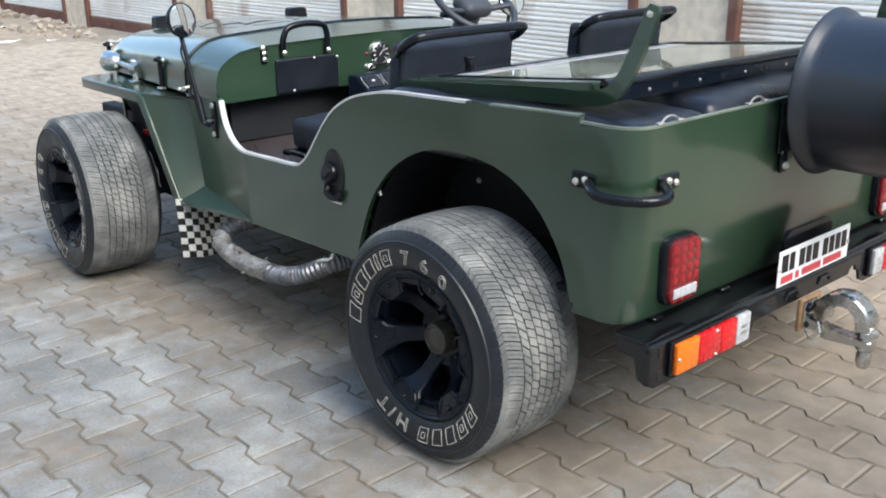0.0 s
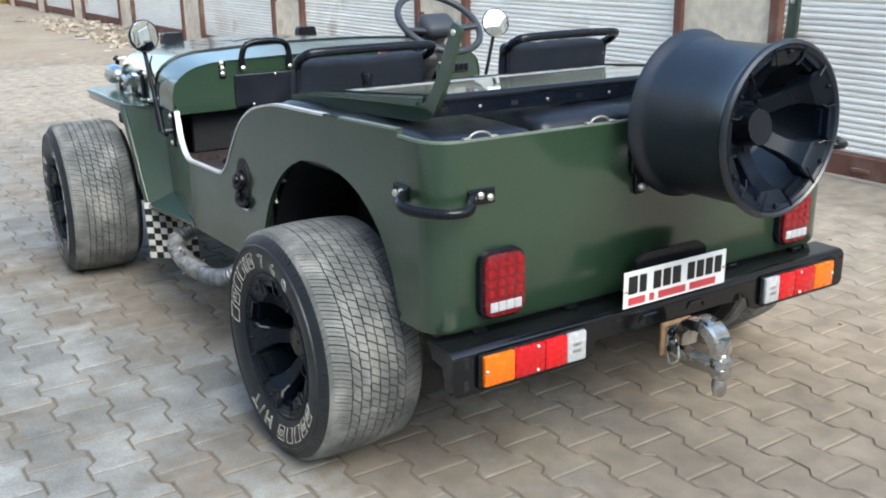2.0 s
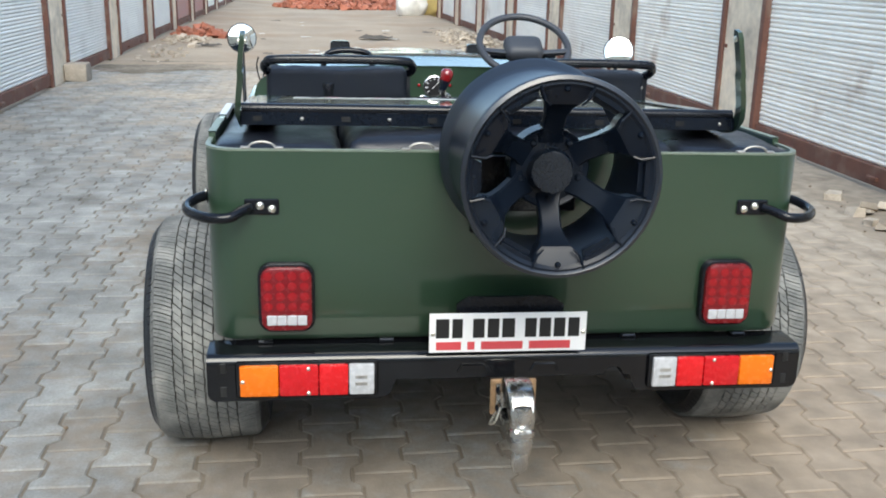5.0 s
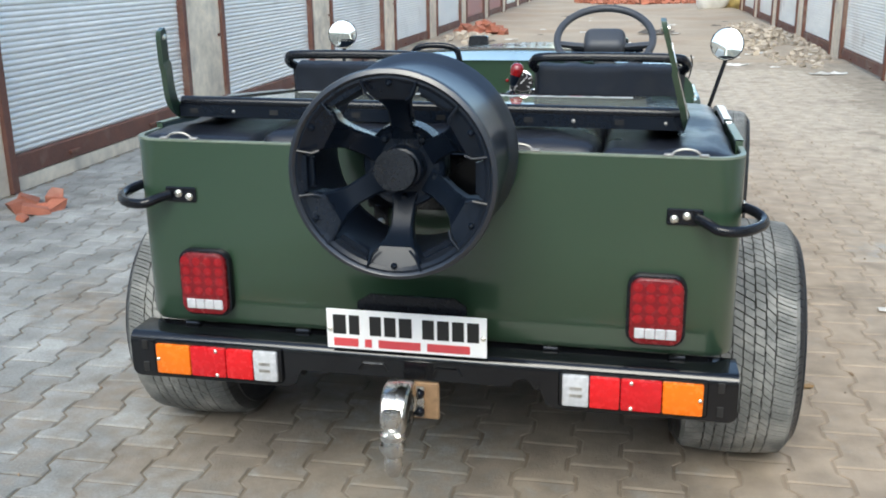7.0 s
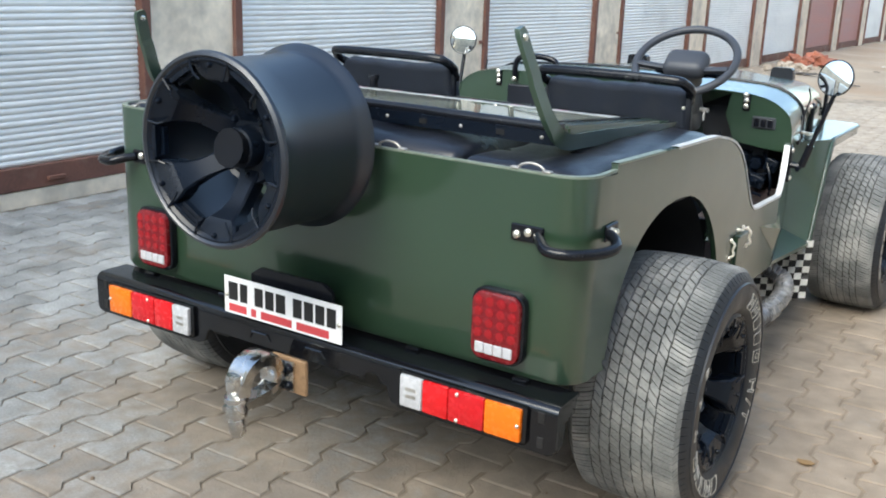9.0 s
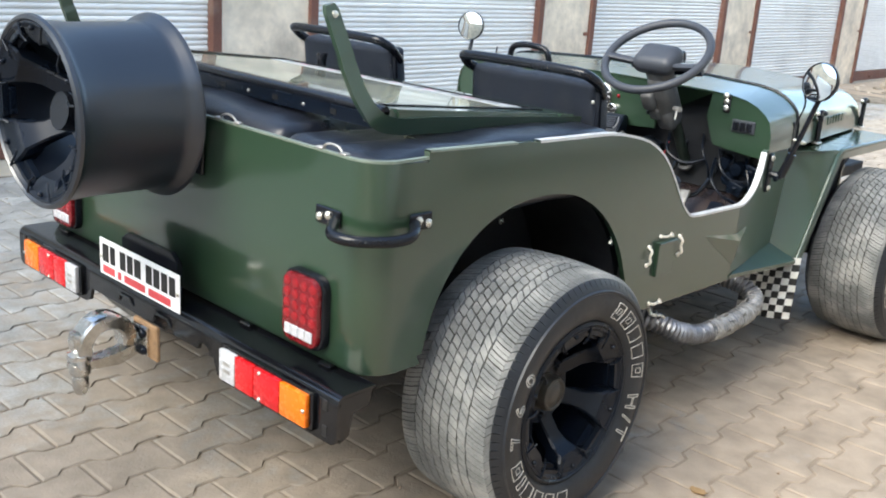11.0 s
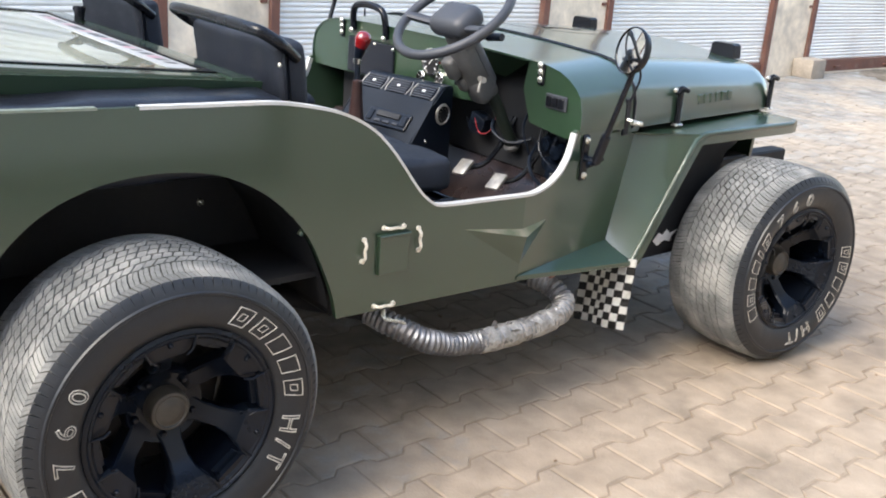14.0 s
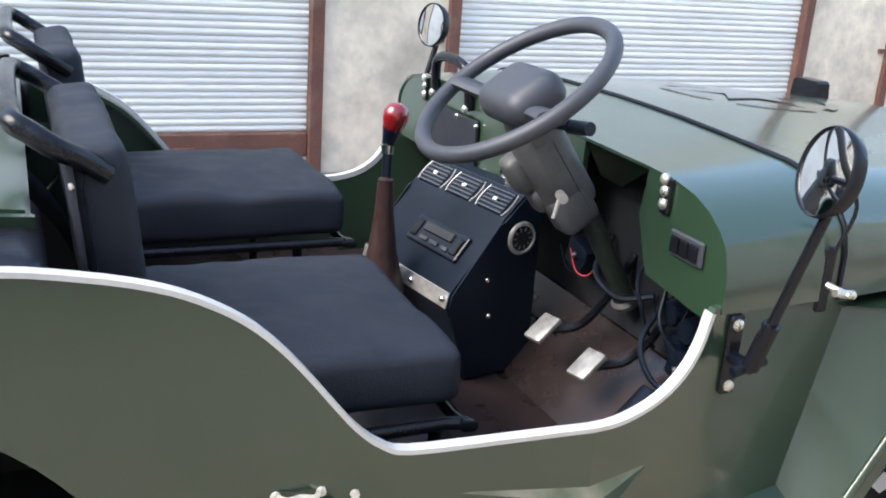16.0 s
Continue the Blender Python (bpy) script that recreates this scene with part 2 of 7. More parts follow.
FLOORMAT = surf("brown_floor_rubber", (0.024, 0.0165, 0.0165), 0.30, vary=0.35, scale=9, fine=90, dust=(0.065, 0.048, 0.042), dust_amount=0.2, dust_scale=10)
FOIL = surf("crinkled_silver_foil", (0.36, 0.345, 0.32), 0.5, metal=0.35, vary=0.5, scale=22, fine=120, bump=1.0, bump_scale=90, dust=(0.13, 0.11, 0.09), dust_amount=0.42, dust_scale=12)
FLEX = surf("dull_ribbed_metal_hose", (0.21, 0.215, 0.23), 0.42, metal=0.7, vary=0.5, scale=14, fine=120, dust=(0.10, 0.085, 0.07), dust_amount=0.40, dust_scale=16)
RED_KNOB = surf("red_lacquer", (0.20, 0.008, 0.010), 0.12, vary=0.15, coat=1.0)
LEATHER = surf("dark_red_leatherette", (0.030, 0.0125, 0.011), 0.42, vary=0.3, scale=20, bump=0.4, bump_scale=90)
WHITE = surf("white_plate_enamel", (0.80, 0.80, 0.80), 0.4, vary=0.05, scale=10)
INK = surf("black_ink", (0.01, 0.01, 0.01), 0.5, vary=0.1)
RED_INK = surf("red_ink", (0.55, 0.06, 0.07), 0.5, vary=0.1)
CHECK_W = surf("white_check_rubber", (0.60, 0.60, 0.57), 0.6, vary=0.15, scale=20, dust=(0.3, 0.27, 0.22), dust_amount=0.2)
PEDAL = surf("worn_pedal_metal", (0.33, 0.32, 0.30), 0.45, metal=0.5, vary=0.3, scale=50)
RUST = surf("rust_brown_primer", (0.15, 0.065, 0.045), 0.75, vary=0.3, scale=6, fine=60, dust=(0.33, 0.26, 0.2), dust_amount=0.3, dust_scale=4, bump=0.4, bump_scale=60)
HITCH_RUST = surf("rusty_hitch_plate", (0.30, 0.185, 0.10), 0.75, metal=0.1, vary=0.4, scale=40)


def lens(name, col, rough=0.25):
    m = surf(name, col, rough, vary=0.12, scale=60, fine=350, coat=0.4, bump=0.10, bump_scale=260)
    return m


LENS_RED = lens("red_lens", (0.60, 0.007, 0.012))
LENS_RED_DEEP = lens("deep_red_lens", (0.15, 0.003, 0.007))
LENS_RED_MID = lens("mid_red_lens", (0.52, 0.006, 0.012))
LENS_CELL = lens("red_lamp_cell", (0.27, 0.004, 0.009))
LENS_AMBER = lens("amber_lens", (0.78, 0.16, 0.006))
LENS_WHITE = lens("clear_lens", (0.46, 0.47, 0.49))


def glass(name, tint, rough=0.02, ior=1.5):
    m = bpy.data.materials.new(name)
    m.use_nodes = True
    b = m.node_tree.nodes["Principled BSDF"]
    b.inputs["Base Color"].default_value = (*tint, 1)
    b.inputs["Transmission Weight"].default_value = 1.0
    b.inputs["Roughness"].default_value = rough
    b.inputs["IOR"].default_value = ior
    return m


GLASS = glass("brightened_windscreen_glass", (0.64, 0.68, 0.60), 0.03, 2.0)
# pale patchy diffuse part mixed in to stand for the glass's bright reflections
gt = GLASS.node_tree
sheen = gt.nodes.new("ShaderNodeTexNoise")
sheen.inputs["Scale"].default_value, sheen.inputs["Detail"].default_value = 3.0, 5
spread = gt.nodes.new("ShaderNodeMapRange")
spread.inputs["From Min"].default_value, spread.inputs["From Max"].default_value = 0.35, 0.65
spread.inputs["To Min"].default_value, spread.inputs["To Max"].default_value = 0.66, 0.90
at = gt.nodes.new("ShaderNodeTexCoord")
gt.links.new(at.outputs["Object"], sheen.inputs["Vector"])
gt.links.new(sheen.outputs["Fac"], spread.inputs["Value"])
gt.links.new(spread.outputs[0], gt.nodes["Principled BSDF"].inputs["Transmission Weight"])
MIRROR = surf("mirror_glass", (0.88, 0.88, 0.86), 0.03, metal=1.0, vary=0.02, rough_vary=0.01)

# ---- ground ----
GZ = -0.010
XL, XR = -3.40, 3.34


EARTH = surf("dusty_earth", (0.36, 0.30, 0.235), 0.95, vary=0.22, scale=0.7, fine=14, bump=0.8, bump_scale=25, dust=(0.30, 0.215, 0.15), dust_amount=0.45, dust_scale=0.5, spec=0.2)
bm = bmesh.new()
xs = [-60, -20, -8] + [XL + i * (XR - XL) / 28 for i in range(29)] + [8, 20, 60]
ys = [-40, -20, -12] + [-8 + i * 0.5 for i in range(100)] + [45, 50, 60, 90, 160, 400]
grid = []
for y in ys:
    row = []
    for x in xs:
        z = GZ - 0.012
        if XL < x < XR and y > 11.6:
            k = min(1, (y - 11.6) / 2)
            z += k * (0.035 * noise.noise((x * 0.7, y * 0.5, 3)) + 0.02 * noise.noise((x * 2.1, y * 1.7, 9)))
            z += 0.06 * k * max(0, (abs(x) - 2.0) / 1.4)
        row.append(bm.verts.new((x, y, z)))
    grid.append(row)
for a, b in zip(grid, grid[1:]):
    for i in range(len(a) - 1):
        bm.faces.new((a[i], a[i + 1], b[i + 1], b[i]))
tagged(part("ground", bm, EARTH, smooth=True), "dusty brown earth street between two rows of shops", "ground", kind="structure")

# ---- shop rows ----
PLASTER = surf("stained_grey_plaster", (0.75, 0.645, 0.50), 0.9, vary=0.32, scale=1.8, fine=14, bump=0.9, bump_scale=28, dust=(0.24, 0.215, 0.18), dust_amount=0.40, dust_scale=3.6)
ZINC = surf("zinc_grey_shutter", (0.78, 0.765, 0.72), 0.48, metal=0.1, vary=0.14, scale=1.2, fine=30, stretch=(1, 0.3, 2), dust=(0.40, 0.37, 0.33), dust_amount=0.22, dust_scale=1.4, placed=True)
# east row: its warm light is put into a paler, warmer colour; rust below
CREAM_LIT = surf("cream_lit_shutter", (0.88, 0.85, 0.78), 0.55, metal=0.05, vary=0.14, scale=2.2, fine=40, stretch=(1, 0.3, 2), dust=(0.50, 0.36, 0.26), dust_amount=0.26, dust_scale=1.1, placed=True)
ct = CREAM_LIT.node_tree
rust_at, rust_n, rust_r, rust_mix = ct.nodes.new("ShaderNodeNewGeometry"), ct.nodes.new("ShaderNodeTexNoise"), ct.nodes.new("ShaderNodeMapRange"), ct.nodes.new("ShaderNodeMix")
rust_n.inputs["Scale"].default_value, rust_n.inputs["Detail"].default_value = 1.15, 7
rust_r.inputs["From Min"].default_value, rust_r.inputs["From Max"].default_value, rust_r.inputs["To Max"].default_value = 0.61, 0.70, 0.55
rust_mix.data_type = "RGBA"
rust_mix.inputs[7].default_value = (0.33, 0.19, 0.10, 1)
ct.links.new(rust_at.outputs["Position"], rust_n.inputs["Vector"])
ct.links.new(rust_n.outputs["Fac"], rust_r.inputs["Value"])
ct.links.new(rust_r.outputs[0], rust_mix.inputs["Factor"])
ct.links.new(ct.nodes["Principled BSDF"].inputs["Base Color"].links[0].from_socket, rust_mix.inputs[6])
ct.links.new(rust_mix.outputs[2], ct.nodes["Principled BSDF"].inputs["Base Color"])
PINK = surf("red_oxide_shutter", (0.42, 0.20, 0.17), 0.6, vary=0.15, scale=2, stretch=(1, 0.25, 3))
PITCH, PIL = 3.445, 0.74
SLAT = 0.0372


def slat_bm(length):
    """One curved slat, drawn along y, face towards +x."""
    bm = bmesh.new()
    sec = []
    for i in range(6):
        t = i / 5
        sec.append((0.003 + 0.0105 * math.sin(math.pi * t) ** 0.8, SLAT * t))
    sec += [(-0.004, SLAT), (-0.004, 0)]
    prism(bm, sec, "y", 0, length)
    return bm


def wall_with(side, name, x, y0, y1, bays, height=3.3):
    """A shop wall with openings for its bays (y from, to), and the strip above them."""
    bm = bmesh.new()
    s = 1 if side > 0 else -1
    a, b = sorted((x, x + s * 0.25))
    edges = [y0]
    for p, q in bays:
        edges += [p, q]
    edges.append(y1)
    for i in range(0, len(edges), 2):
        box(bm, a, b, edges[i], edges[i + 1], GZ - 0.05, 2.7)
    box(bm, a, b, y0, y1, 2.7, height)
    return tagged(part(name, bm, PLASTER), "stained grey plaster shopfront wall with flaking patches", "wall", kind="structure")


def shutter(side, x, y0, y1, material, single, label, lift=0):
    """A roller shutter in its brown steel frame; some stand on a plastered sill."""
    s = 1 if side > 0 else -1
    up = lift * SLAT
    th = thing("roller_shutter", (x, (y0 + y1) / 2, GZ), label, "shutter", "roller shutters along the street")
    w = 0.075
    for q in (y0, y1 - w):
        bm = bmesh.new()
        a, b = sorted((x - s * 0.03, x + s * 0.10))
        box(bm, a, b, q, q + w, GZ, 2.7, 0.006, 1)
        part("jamb", bm, RUST, th)
    bm = bmesh.new()
    a, b = sorted((x - s * 0.005, x + s * 0.06))
    box(bm, a, b, y0 + w + 0.002, y1 - w - 0.002, GZ + 0.02 + up, GZ + 0.155 + up, 0.006, 1)
    for k in range(2):
        yy = y0 + (y1 - y0) * (0.28 + 0.44 * k)
        box(bm, x - s * 0.03, x - s * 0.005, yy - 0.06, yy + 0.06, GZ + 0.06 + up, GZ + 0.085 + up, 0.004, 1)
    part("bottom_rail", bm, RUST, th, "rusty brown bottom rail")
    if lift:
        bm = bmesh.new()
        a, b = sorted((x + s * 0.002, x + s * 0.10))
        box(bm, a, b, y0 + w + 0.002, y1 - w - 0.002, GZ - 0.02, GZ + up + 0.016, 0.004, 1)
        part("sill", bm, PLASTER, th, "plastered sill under the shutter")
    L = y1 - y0 - 2 * w - 0.004
    base = GZ + 0.158 + up
    n = 65 - lift
    xx = x + s * 0.035
    if single:
        bm = slat_bm(L)
        first = part("slat", bm, material, th, smooth=50)
        m0 = Matrix.Translation((xx, y0 + w + 0.002, base)) if s < 0 else Matrix.Translation((xx, y1 - w - 0.002, base)) @ Matrix.Rotation(math.pi, 4, "Z")
        first.matrix_parent_inverse = Matrix.Translation((-x, -(y0 + y1) / 2, -GZ))
        first.matrix_basis = m0
        for i in range(1, n):
            o = first.copy()
            scene.collection.objects.link(o)
            o.matrix_basis = Matrix.Translation((0.002 * math.sin(i * 2.3), 0, i * SLAT)) @ m0
    else:
        bm = bmesh.new()
        sec = []
        for i in range(n):
            for j in range(5):
                t = j / 5
                sec.append((xx - s * (0.003 + 0.0105 * math.sin(math.pi * t) ** 0.8), base + SLAT * (i + t)))
        sec += [(xx + s * 0.01, base + SLAT * n), (xx + s * 0.01, base)]
        prism(bm, sec, "y", y0 + w + 0.002, y1 - w - 0.002)
        part("curtain", bm, material, th, smooth=50)
    bm = bmesh.new()
    box(bm, x - s * 0.02, x - s * 0.002, y0 - 0.02 - 0.05, y0 - 0.02, 0.74, 0.77, 0.003, 1)
    part("lock_hasp", bm, RUST, th)


def bays_of(y_first, y_last):
    """Openings between pillars; the pillars repeat along the street."""
    out = []
    y = y_first
    while y < y_last:
        out.append((y, y + PITCH - PIL))
        y += PITCH
    return out


left_bays = bays_of(3.185 - 3 * PITCH, 44)
right_bays = bays_of(3.035 - 3 * PITCH, 30)
wall_with(-1, "wall_west", XL, left_bays[0][0] - PIL, left_bays[-1][1] + PIL, left_bays)
wall_with(1, "wall_east", XR, right_bays[0][0] - PIL, right_bays[-1][1] + PIL, right_bays)
for i, (p, q) in enumerate(left_bays):
    mt = PINK if i in (8, 9) else ZINC
    lab = "closed red oxide roller shutter in a steel frame" if i in (8, 9) else "closed zinc grey roller shutter with a rusty brown frame"
    shutter(-1, XL, p, q, mt, 2 <= i <= 5, lab, 2 if p < 4.0 else 0)
for i, (p, q) in enumerate(right_bays):
    shutter(1, XR, p, q, CREAM_LIT, 2 <= i <= 5, "closed cream roller shutter, tone warmed by light, with rust streaks and brown frame")
# plain walls added to close the street: an unseen one behind, another far ahead
bm = bmesh.new()
box(bm, XL - 0.25, XR + 0.25, -9.2, -8.95, GZ - 0.05, 3.3)
tagged(part("wall_south", bm, PLASTER), "unseen grey plaster wall added to close the street", "wall", kind="structure")
# haze of the distance is put into this wall's colour
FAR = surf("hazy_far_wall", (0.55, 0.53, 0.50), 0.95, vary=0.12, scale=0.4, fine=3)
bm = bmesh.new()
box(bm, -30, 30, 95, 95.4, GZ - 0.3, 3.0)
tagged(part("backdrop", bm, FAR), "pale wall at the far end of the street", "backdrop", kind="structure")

# ---- the jeep ----
jeep = thing("jeep", (0, 1.4, GZ), "open olive green jeep with wide tyres, folded windscreen and black seats", "car")
W = 0.752
FOLD = 1.64


def J(name, bm, material, label="", smooth=False, parent=None):
    return part(name, bm, material, parent or jeep, label, smooth)


def half_width(y):
    """The tub widens gently to the fold ahead of the door opening, then narrows to the cowl."""
    if y < 0.16:
        return W
    if y < FOLD:
        return W + 0.018 * (y - 0.16) / (FOLD - 0.16)
    return W + 0.018 - 0.080 * (y - FOLD) / (2.12 - FOLD)


ARCH = [(0.160, 0.49), (0.178, 0.56), (0.21, 0.63), (0.262, 0.70), (0.33, 0.755), (0.41, 0.79), (0.50, 0.808), (0.60, 0.811), (0.70, 0.797), (0.79, 0.76), (0.87, 0.702), (0.94, 0.62), (0.985, 0.53), (1.015, 0.45), (1.027, 0.395)]
TOP = [(0.160, 0.950), (0.47, 0.941), (0.70, 0.935), (0.86, 0.931), (0.955, 0.918), (1.03, 0.901), (1.085, 0.880), (1.14, 0.848), (1.185, 0.808), (1.225, 0.762), (1.262, 0.715), (1.295, 0.676), (1.33, 0.648), (1.37, 0.634), (1.505, 0.629), (1.66, 0.626), (1.72, 0.632), (1.775, 0.655), (1.815, 0.692), (1.838, 0.735), (1.852, 0.79)]


# the outline is read on the plane of the rear corner; carry it out to the real flank
def carried_out(run):
    out = []
    for y, z in run:
        d = half_width(y) - 0.738
        out.append((max(0.160, y - 0.9 * d), z + 0.4 * d + 0.005))
    return out


def rounded(run, n=3):
    return [(p.y, p.z) for p in smooth_path([(0, y, z) for y, z in run], n)]


ARCH = [(y + 0.014 * max(0.0, min(1.0, (0.75 - y) / 0.35)), z) for y, z in rounded(ARCH)]
TOP = carried_out(rounded(TOP))


def side_panel(s):
    bm = bmesh.new()
    th = 0.016
    k = [i for i, p in enumerate(TOP) if p[0] < FOLD][-1]
    edge = TOP[k][1] + (TOP[k + 1][1] - TOP[k][1]) * (FOLD - TOP[k][0]) / (TOP[k + 1][0] - TOP[k][0])
    rear = TOP[:k + 1] + [(FOLD, edge), (FOLD, 0.386)] + ARCH[::-1] + [(0.160, ARCH[0][1])]
    front = [(FOLD, edge)] + TOP[k + 1:] + [(1.86, 0.80), (2.21, 0.80), (2.21, 0.42), (2.02, 0.42), (FOLD, 0.386)]
    for ring in (rear, front):
        out = [bm.verts.new((s * half_width(y), y, z)) for y, z in ring]
        inn = [bm.verts.new((s * (half_width(y) - th), y, z)) for y, z in ring]
        bm.faces.new(out)
        bm.faces.new(inn[::-1])
        n = len(ring)
        for i in range(n):
            if {ring[i], ring[(i + 1) % n]} == {(FOLD, edge), (FOLD, 0.386)}:
                continue
            bm.faces.new((out[i], inn[i], inn[(i + 1) % n], out[(i + 1) % n]))
    bmesh.ops.remove_doubles(bm, verts=bm.verts, dist=0.0003)
    J("side_panel", bm, GREEN, "olive green side panel with a round wheel arch")
    # bright strip along the door opening
    bm = bmesh.new()
    run = [p for p in TOP if p[0] >= 0.47]
    rows = []
    for i, (y, z) in enumerate(run):
        a, b = run[max(0, i - 1)], run[min(len(run) - 1, i + 1)]
        d = Vector((b[0] - a[0], b[1] - a[1])).normalized()
        nrm = Vector((-d.y, d.x))
        h = half_width(y)
        rows.append([(s * (h - 0.0185), y + nrm.x * -0.012, z + nrm.y * -0.012), (s * (h - 0.0185), y + nrm.x * 0.003, z + nrm.y * 0.003), (s * (h + 0.002), y + nrm.x * 0.003, z + nrm.y * 0.003), (s * (h + 0.002), y + nrm.x * -0.004, z + nrm.y * -0.004)])
    loft(bm, rows, close_ends=False)
    J("edge_trim", bm, TRIM, "bright worn metal strip on the door opening")
    bm = bmesh.new()
    rows = []
    for y, z in [p for p in TOP if p[0] < 0.475]:
        h = half_width(y)
        rows.append([(s * (h - 0.0175), y, z - 0.002), (s * (h - 0.0175), y, z + 0.003), (s * (h + 0.0015), y, z + 0.003), (s * (h + 0.0015), y, z - 0.002)])
    loft(bm, rows)
    J("rim_edge", bm, GREEN_EDGE, "worn top edge of the tub")
    bm = bmesh.new()
    rows = []
    for y, z in [p for p in TOP if 0.92 < p[0] < 1.33]:
        h = half_width(y) - 0.019
        rows.append([(s * h, y, z - 0.010), (s * (h - 0.034), y, z - 0.012), (s * (h - 0.034), y - 0.004, z - 0.022), (s * h, y - 0.004, z - 0.022)])
    loft(bm, rows)
    J("inner_flange", bm, GREEN)
    for y0, z0, y1, z1 in ((0.93, 0.62, 1.10, 0.855), (0.90, 0.80, 1.06, 0.80)):
        bm = bmesh.new()
        h = half_width(y0) - 0.024
        tube(bm, [(s * h, y0, z0), (s * h, y1, z1)], 0.008, 8)
        J("panel_rib", bm, GREEN, smooth=True)


mirror_x(side_panel)

# rear of the tub with rounded corners
R = 0.075
path = [(W, 0.160)]
for i in range(9):
    a = math.pi / 2 * i / 8
    path.append((W - R + R * math.cos(a), R - R * math.sin(a)))
path += [(0.4, 0.0), (0.0, 0.0), (-0.4, 0.0)]
for i in range(9):
    a = math.pi / 2 * i / 8
    path.append((-(W - R) - R * math.sin(a), R - R * math.cos(a)))
path.append((-W, 0.160))
bm = bmesh.new()
rows = []
for z in (0.466, 0.484, 0.72, 0.944):
    rows.append([(x, y + (0.012 if z == 0.466 else 0), z + (0.006 * max(0, (y - 0.05) / 0.11) * (-1 if z > 0.9 else 0))) for x, y in path])
loft(bm, rows, thick=0.014)
J("rear_panel", bm, GREEN, "olive green rear panel with rounded corners", smooth=60)
bm = bmesh.new()
inner = [(x * 0.985, y + 0.011) if y < 0.1 else (x * 0.985, y) for x, y in path]
rows = [[(x, y, 0.943) for x, y in path], [(x, y, 0.949) for x, y in path], [(x, y, 0.949) for x, y in inner], [(x, y, 0.943) for x, y in inner]]
loft(bm, rows)
J("rim_edge", bm, GREEN_EDGE, "worn top edge of the tub", smooth=60)

# tie-down rings on the rear edge
for x in (-0.615, -0.235, 0.235, 0.615):
    bm = bmesh.new()
    pts = [(x + 0.032 * math.cos(math.pi * i / 8), 0.006, 0.949 + 0.016 * math.sin(math.pi * i / 8)) for i in range(9)]
    tube(bm, pts, 0.003, 6)
    box(bm, x - 0.05, x - 0.028, -0.002, 0.014, 0.948, 0.954, 0.002, 1)
    box(bm, x + 0.028, x + 0.05, -0.002, 0.014, 0.948, 0.954, 0.002, 1)
    J("tie_ring", bm, PEDAL, smooth=True)

# inside of the tub
bm = bmesh.new()
box(bm, -0.70, 0.70, 0.02, 1.05, 0.49, 0.505)
box(bm, -0.70, 0.70, 1.03, 1.05, 0.42, 0.66)
J("load_floor", bm, UNDER)
bm = bmesh.new()
box(bm, -0.69, 0.69, 1.052, 1.95, 0.425, 0.44)
box(bm, -0.738, 0.738, 1.06, 1.70, 0.4245, 0.4395)
J("cabin_floor", bm, FLOORMAT, "dusty brown rubber floor")
bm = bmesh.new()
prism(bm, [(1.80, 0.441), (1.96, 0.60), (1.99, 0.60), (1.83, 0.441)], "x", -0.685, 0.685)
J("toe_board", bm, FLOORMAT)
bm = bmesh.new()
box(bm, -0.63, 0.63, 1.96, 1.985, 0.605, 0.90)
J("firewall", bm, UNDER)


def arch_well(s):
    bm = bmesh.new()
    xs = (s * 0.722, s * 0.42)
    rows = [[(x, y, z + 0.012) for y, z in ARCH] for x in xs]
    loft(bm, rows)
    v = [bm.verts.new((s * 0.42, y, z + 0.012)) for y, z in ARCH]
    bm.faces.new(v)
    J("wheel_well", bm, UNDER, "black wheel well", smooth=60)
    fasteners("well_bolt", [(s * 0.424, 0.829, 0.629)], (s, 0, 0), 0.009, 0.006, STEEL, jeep)


mirror_x(arch_well)

# underbody
for x in (-0.36, 0.36):
    bm = bmesh.new()
    box(bm, x - 0.035, x + 0.035, 0.02, 3.02, 0.325, 0.420, 0.006, 1)
    J("frame_rail", bm, UNDER)
for y in (0.54, 2.665):
    bm = bmesh.new()
    tube(bm, [(-0.82, y, 0.30), (0.82, y, 0.30)], 0.038, 14)
    m = Matrix.Translation((0.1, y, 0.30))
    bmesh.ops.create_uvsphere(bm, u_segments=16, v_segments=10, radius=0.115, matrix=m)
    J("axle", bm, UNDER, smooth=True)
for nm, dims in (("chassis_pan", (-0.68, 0.68, 1.06, 1.98, 0.36, 0.424)), ("fuel_tank", (-0.33, 0.33, 0.2, 1.06, 0.42, 0.488)), ("engine_block", (-0.30, 0.30, 1.99, 2.95, 0.33, 0.78))):
    bm = bmesh.new()
    box(bm, *dims, 0.008, 1)
    J(nm, bm, UNDER)
for x in (-0.45, 0.45):
    for y in (0.54, 2.60):
        bm = bmesh.new()
        for k in range(4):
            L = 0.42 - 0.08 * k
            tube(bm, smooth_path([(x, y - L, 0.40 + 0.012 * k), (x, y, 0.345 - 0.010 * k + 0.02), (x, y + L, 0.40 + 0.012 * k)], 5), 0.03, 6, flat=0.2)
        J("leaf_spring", bm, UNDER)

# cowl and hood
CROWN = ((0.998, 0.132), (0.981, 0.086), (0.955, 0.064), (0.909, 0.040), (0.852, 0.023), (0.77, 0.012), (0.672, 0.008), (0.52, 0.005), (0.35, 0.002), (0.18, 0.0005), (0.0, 0.0))


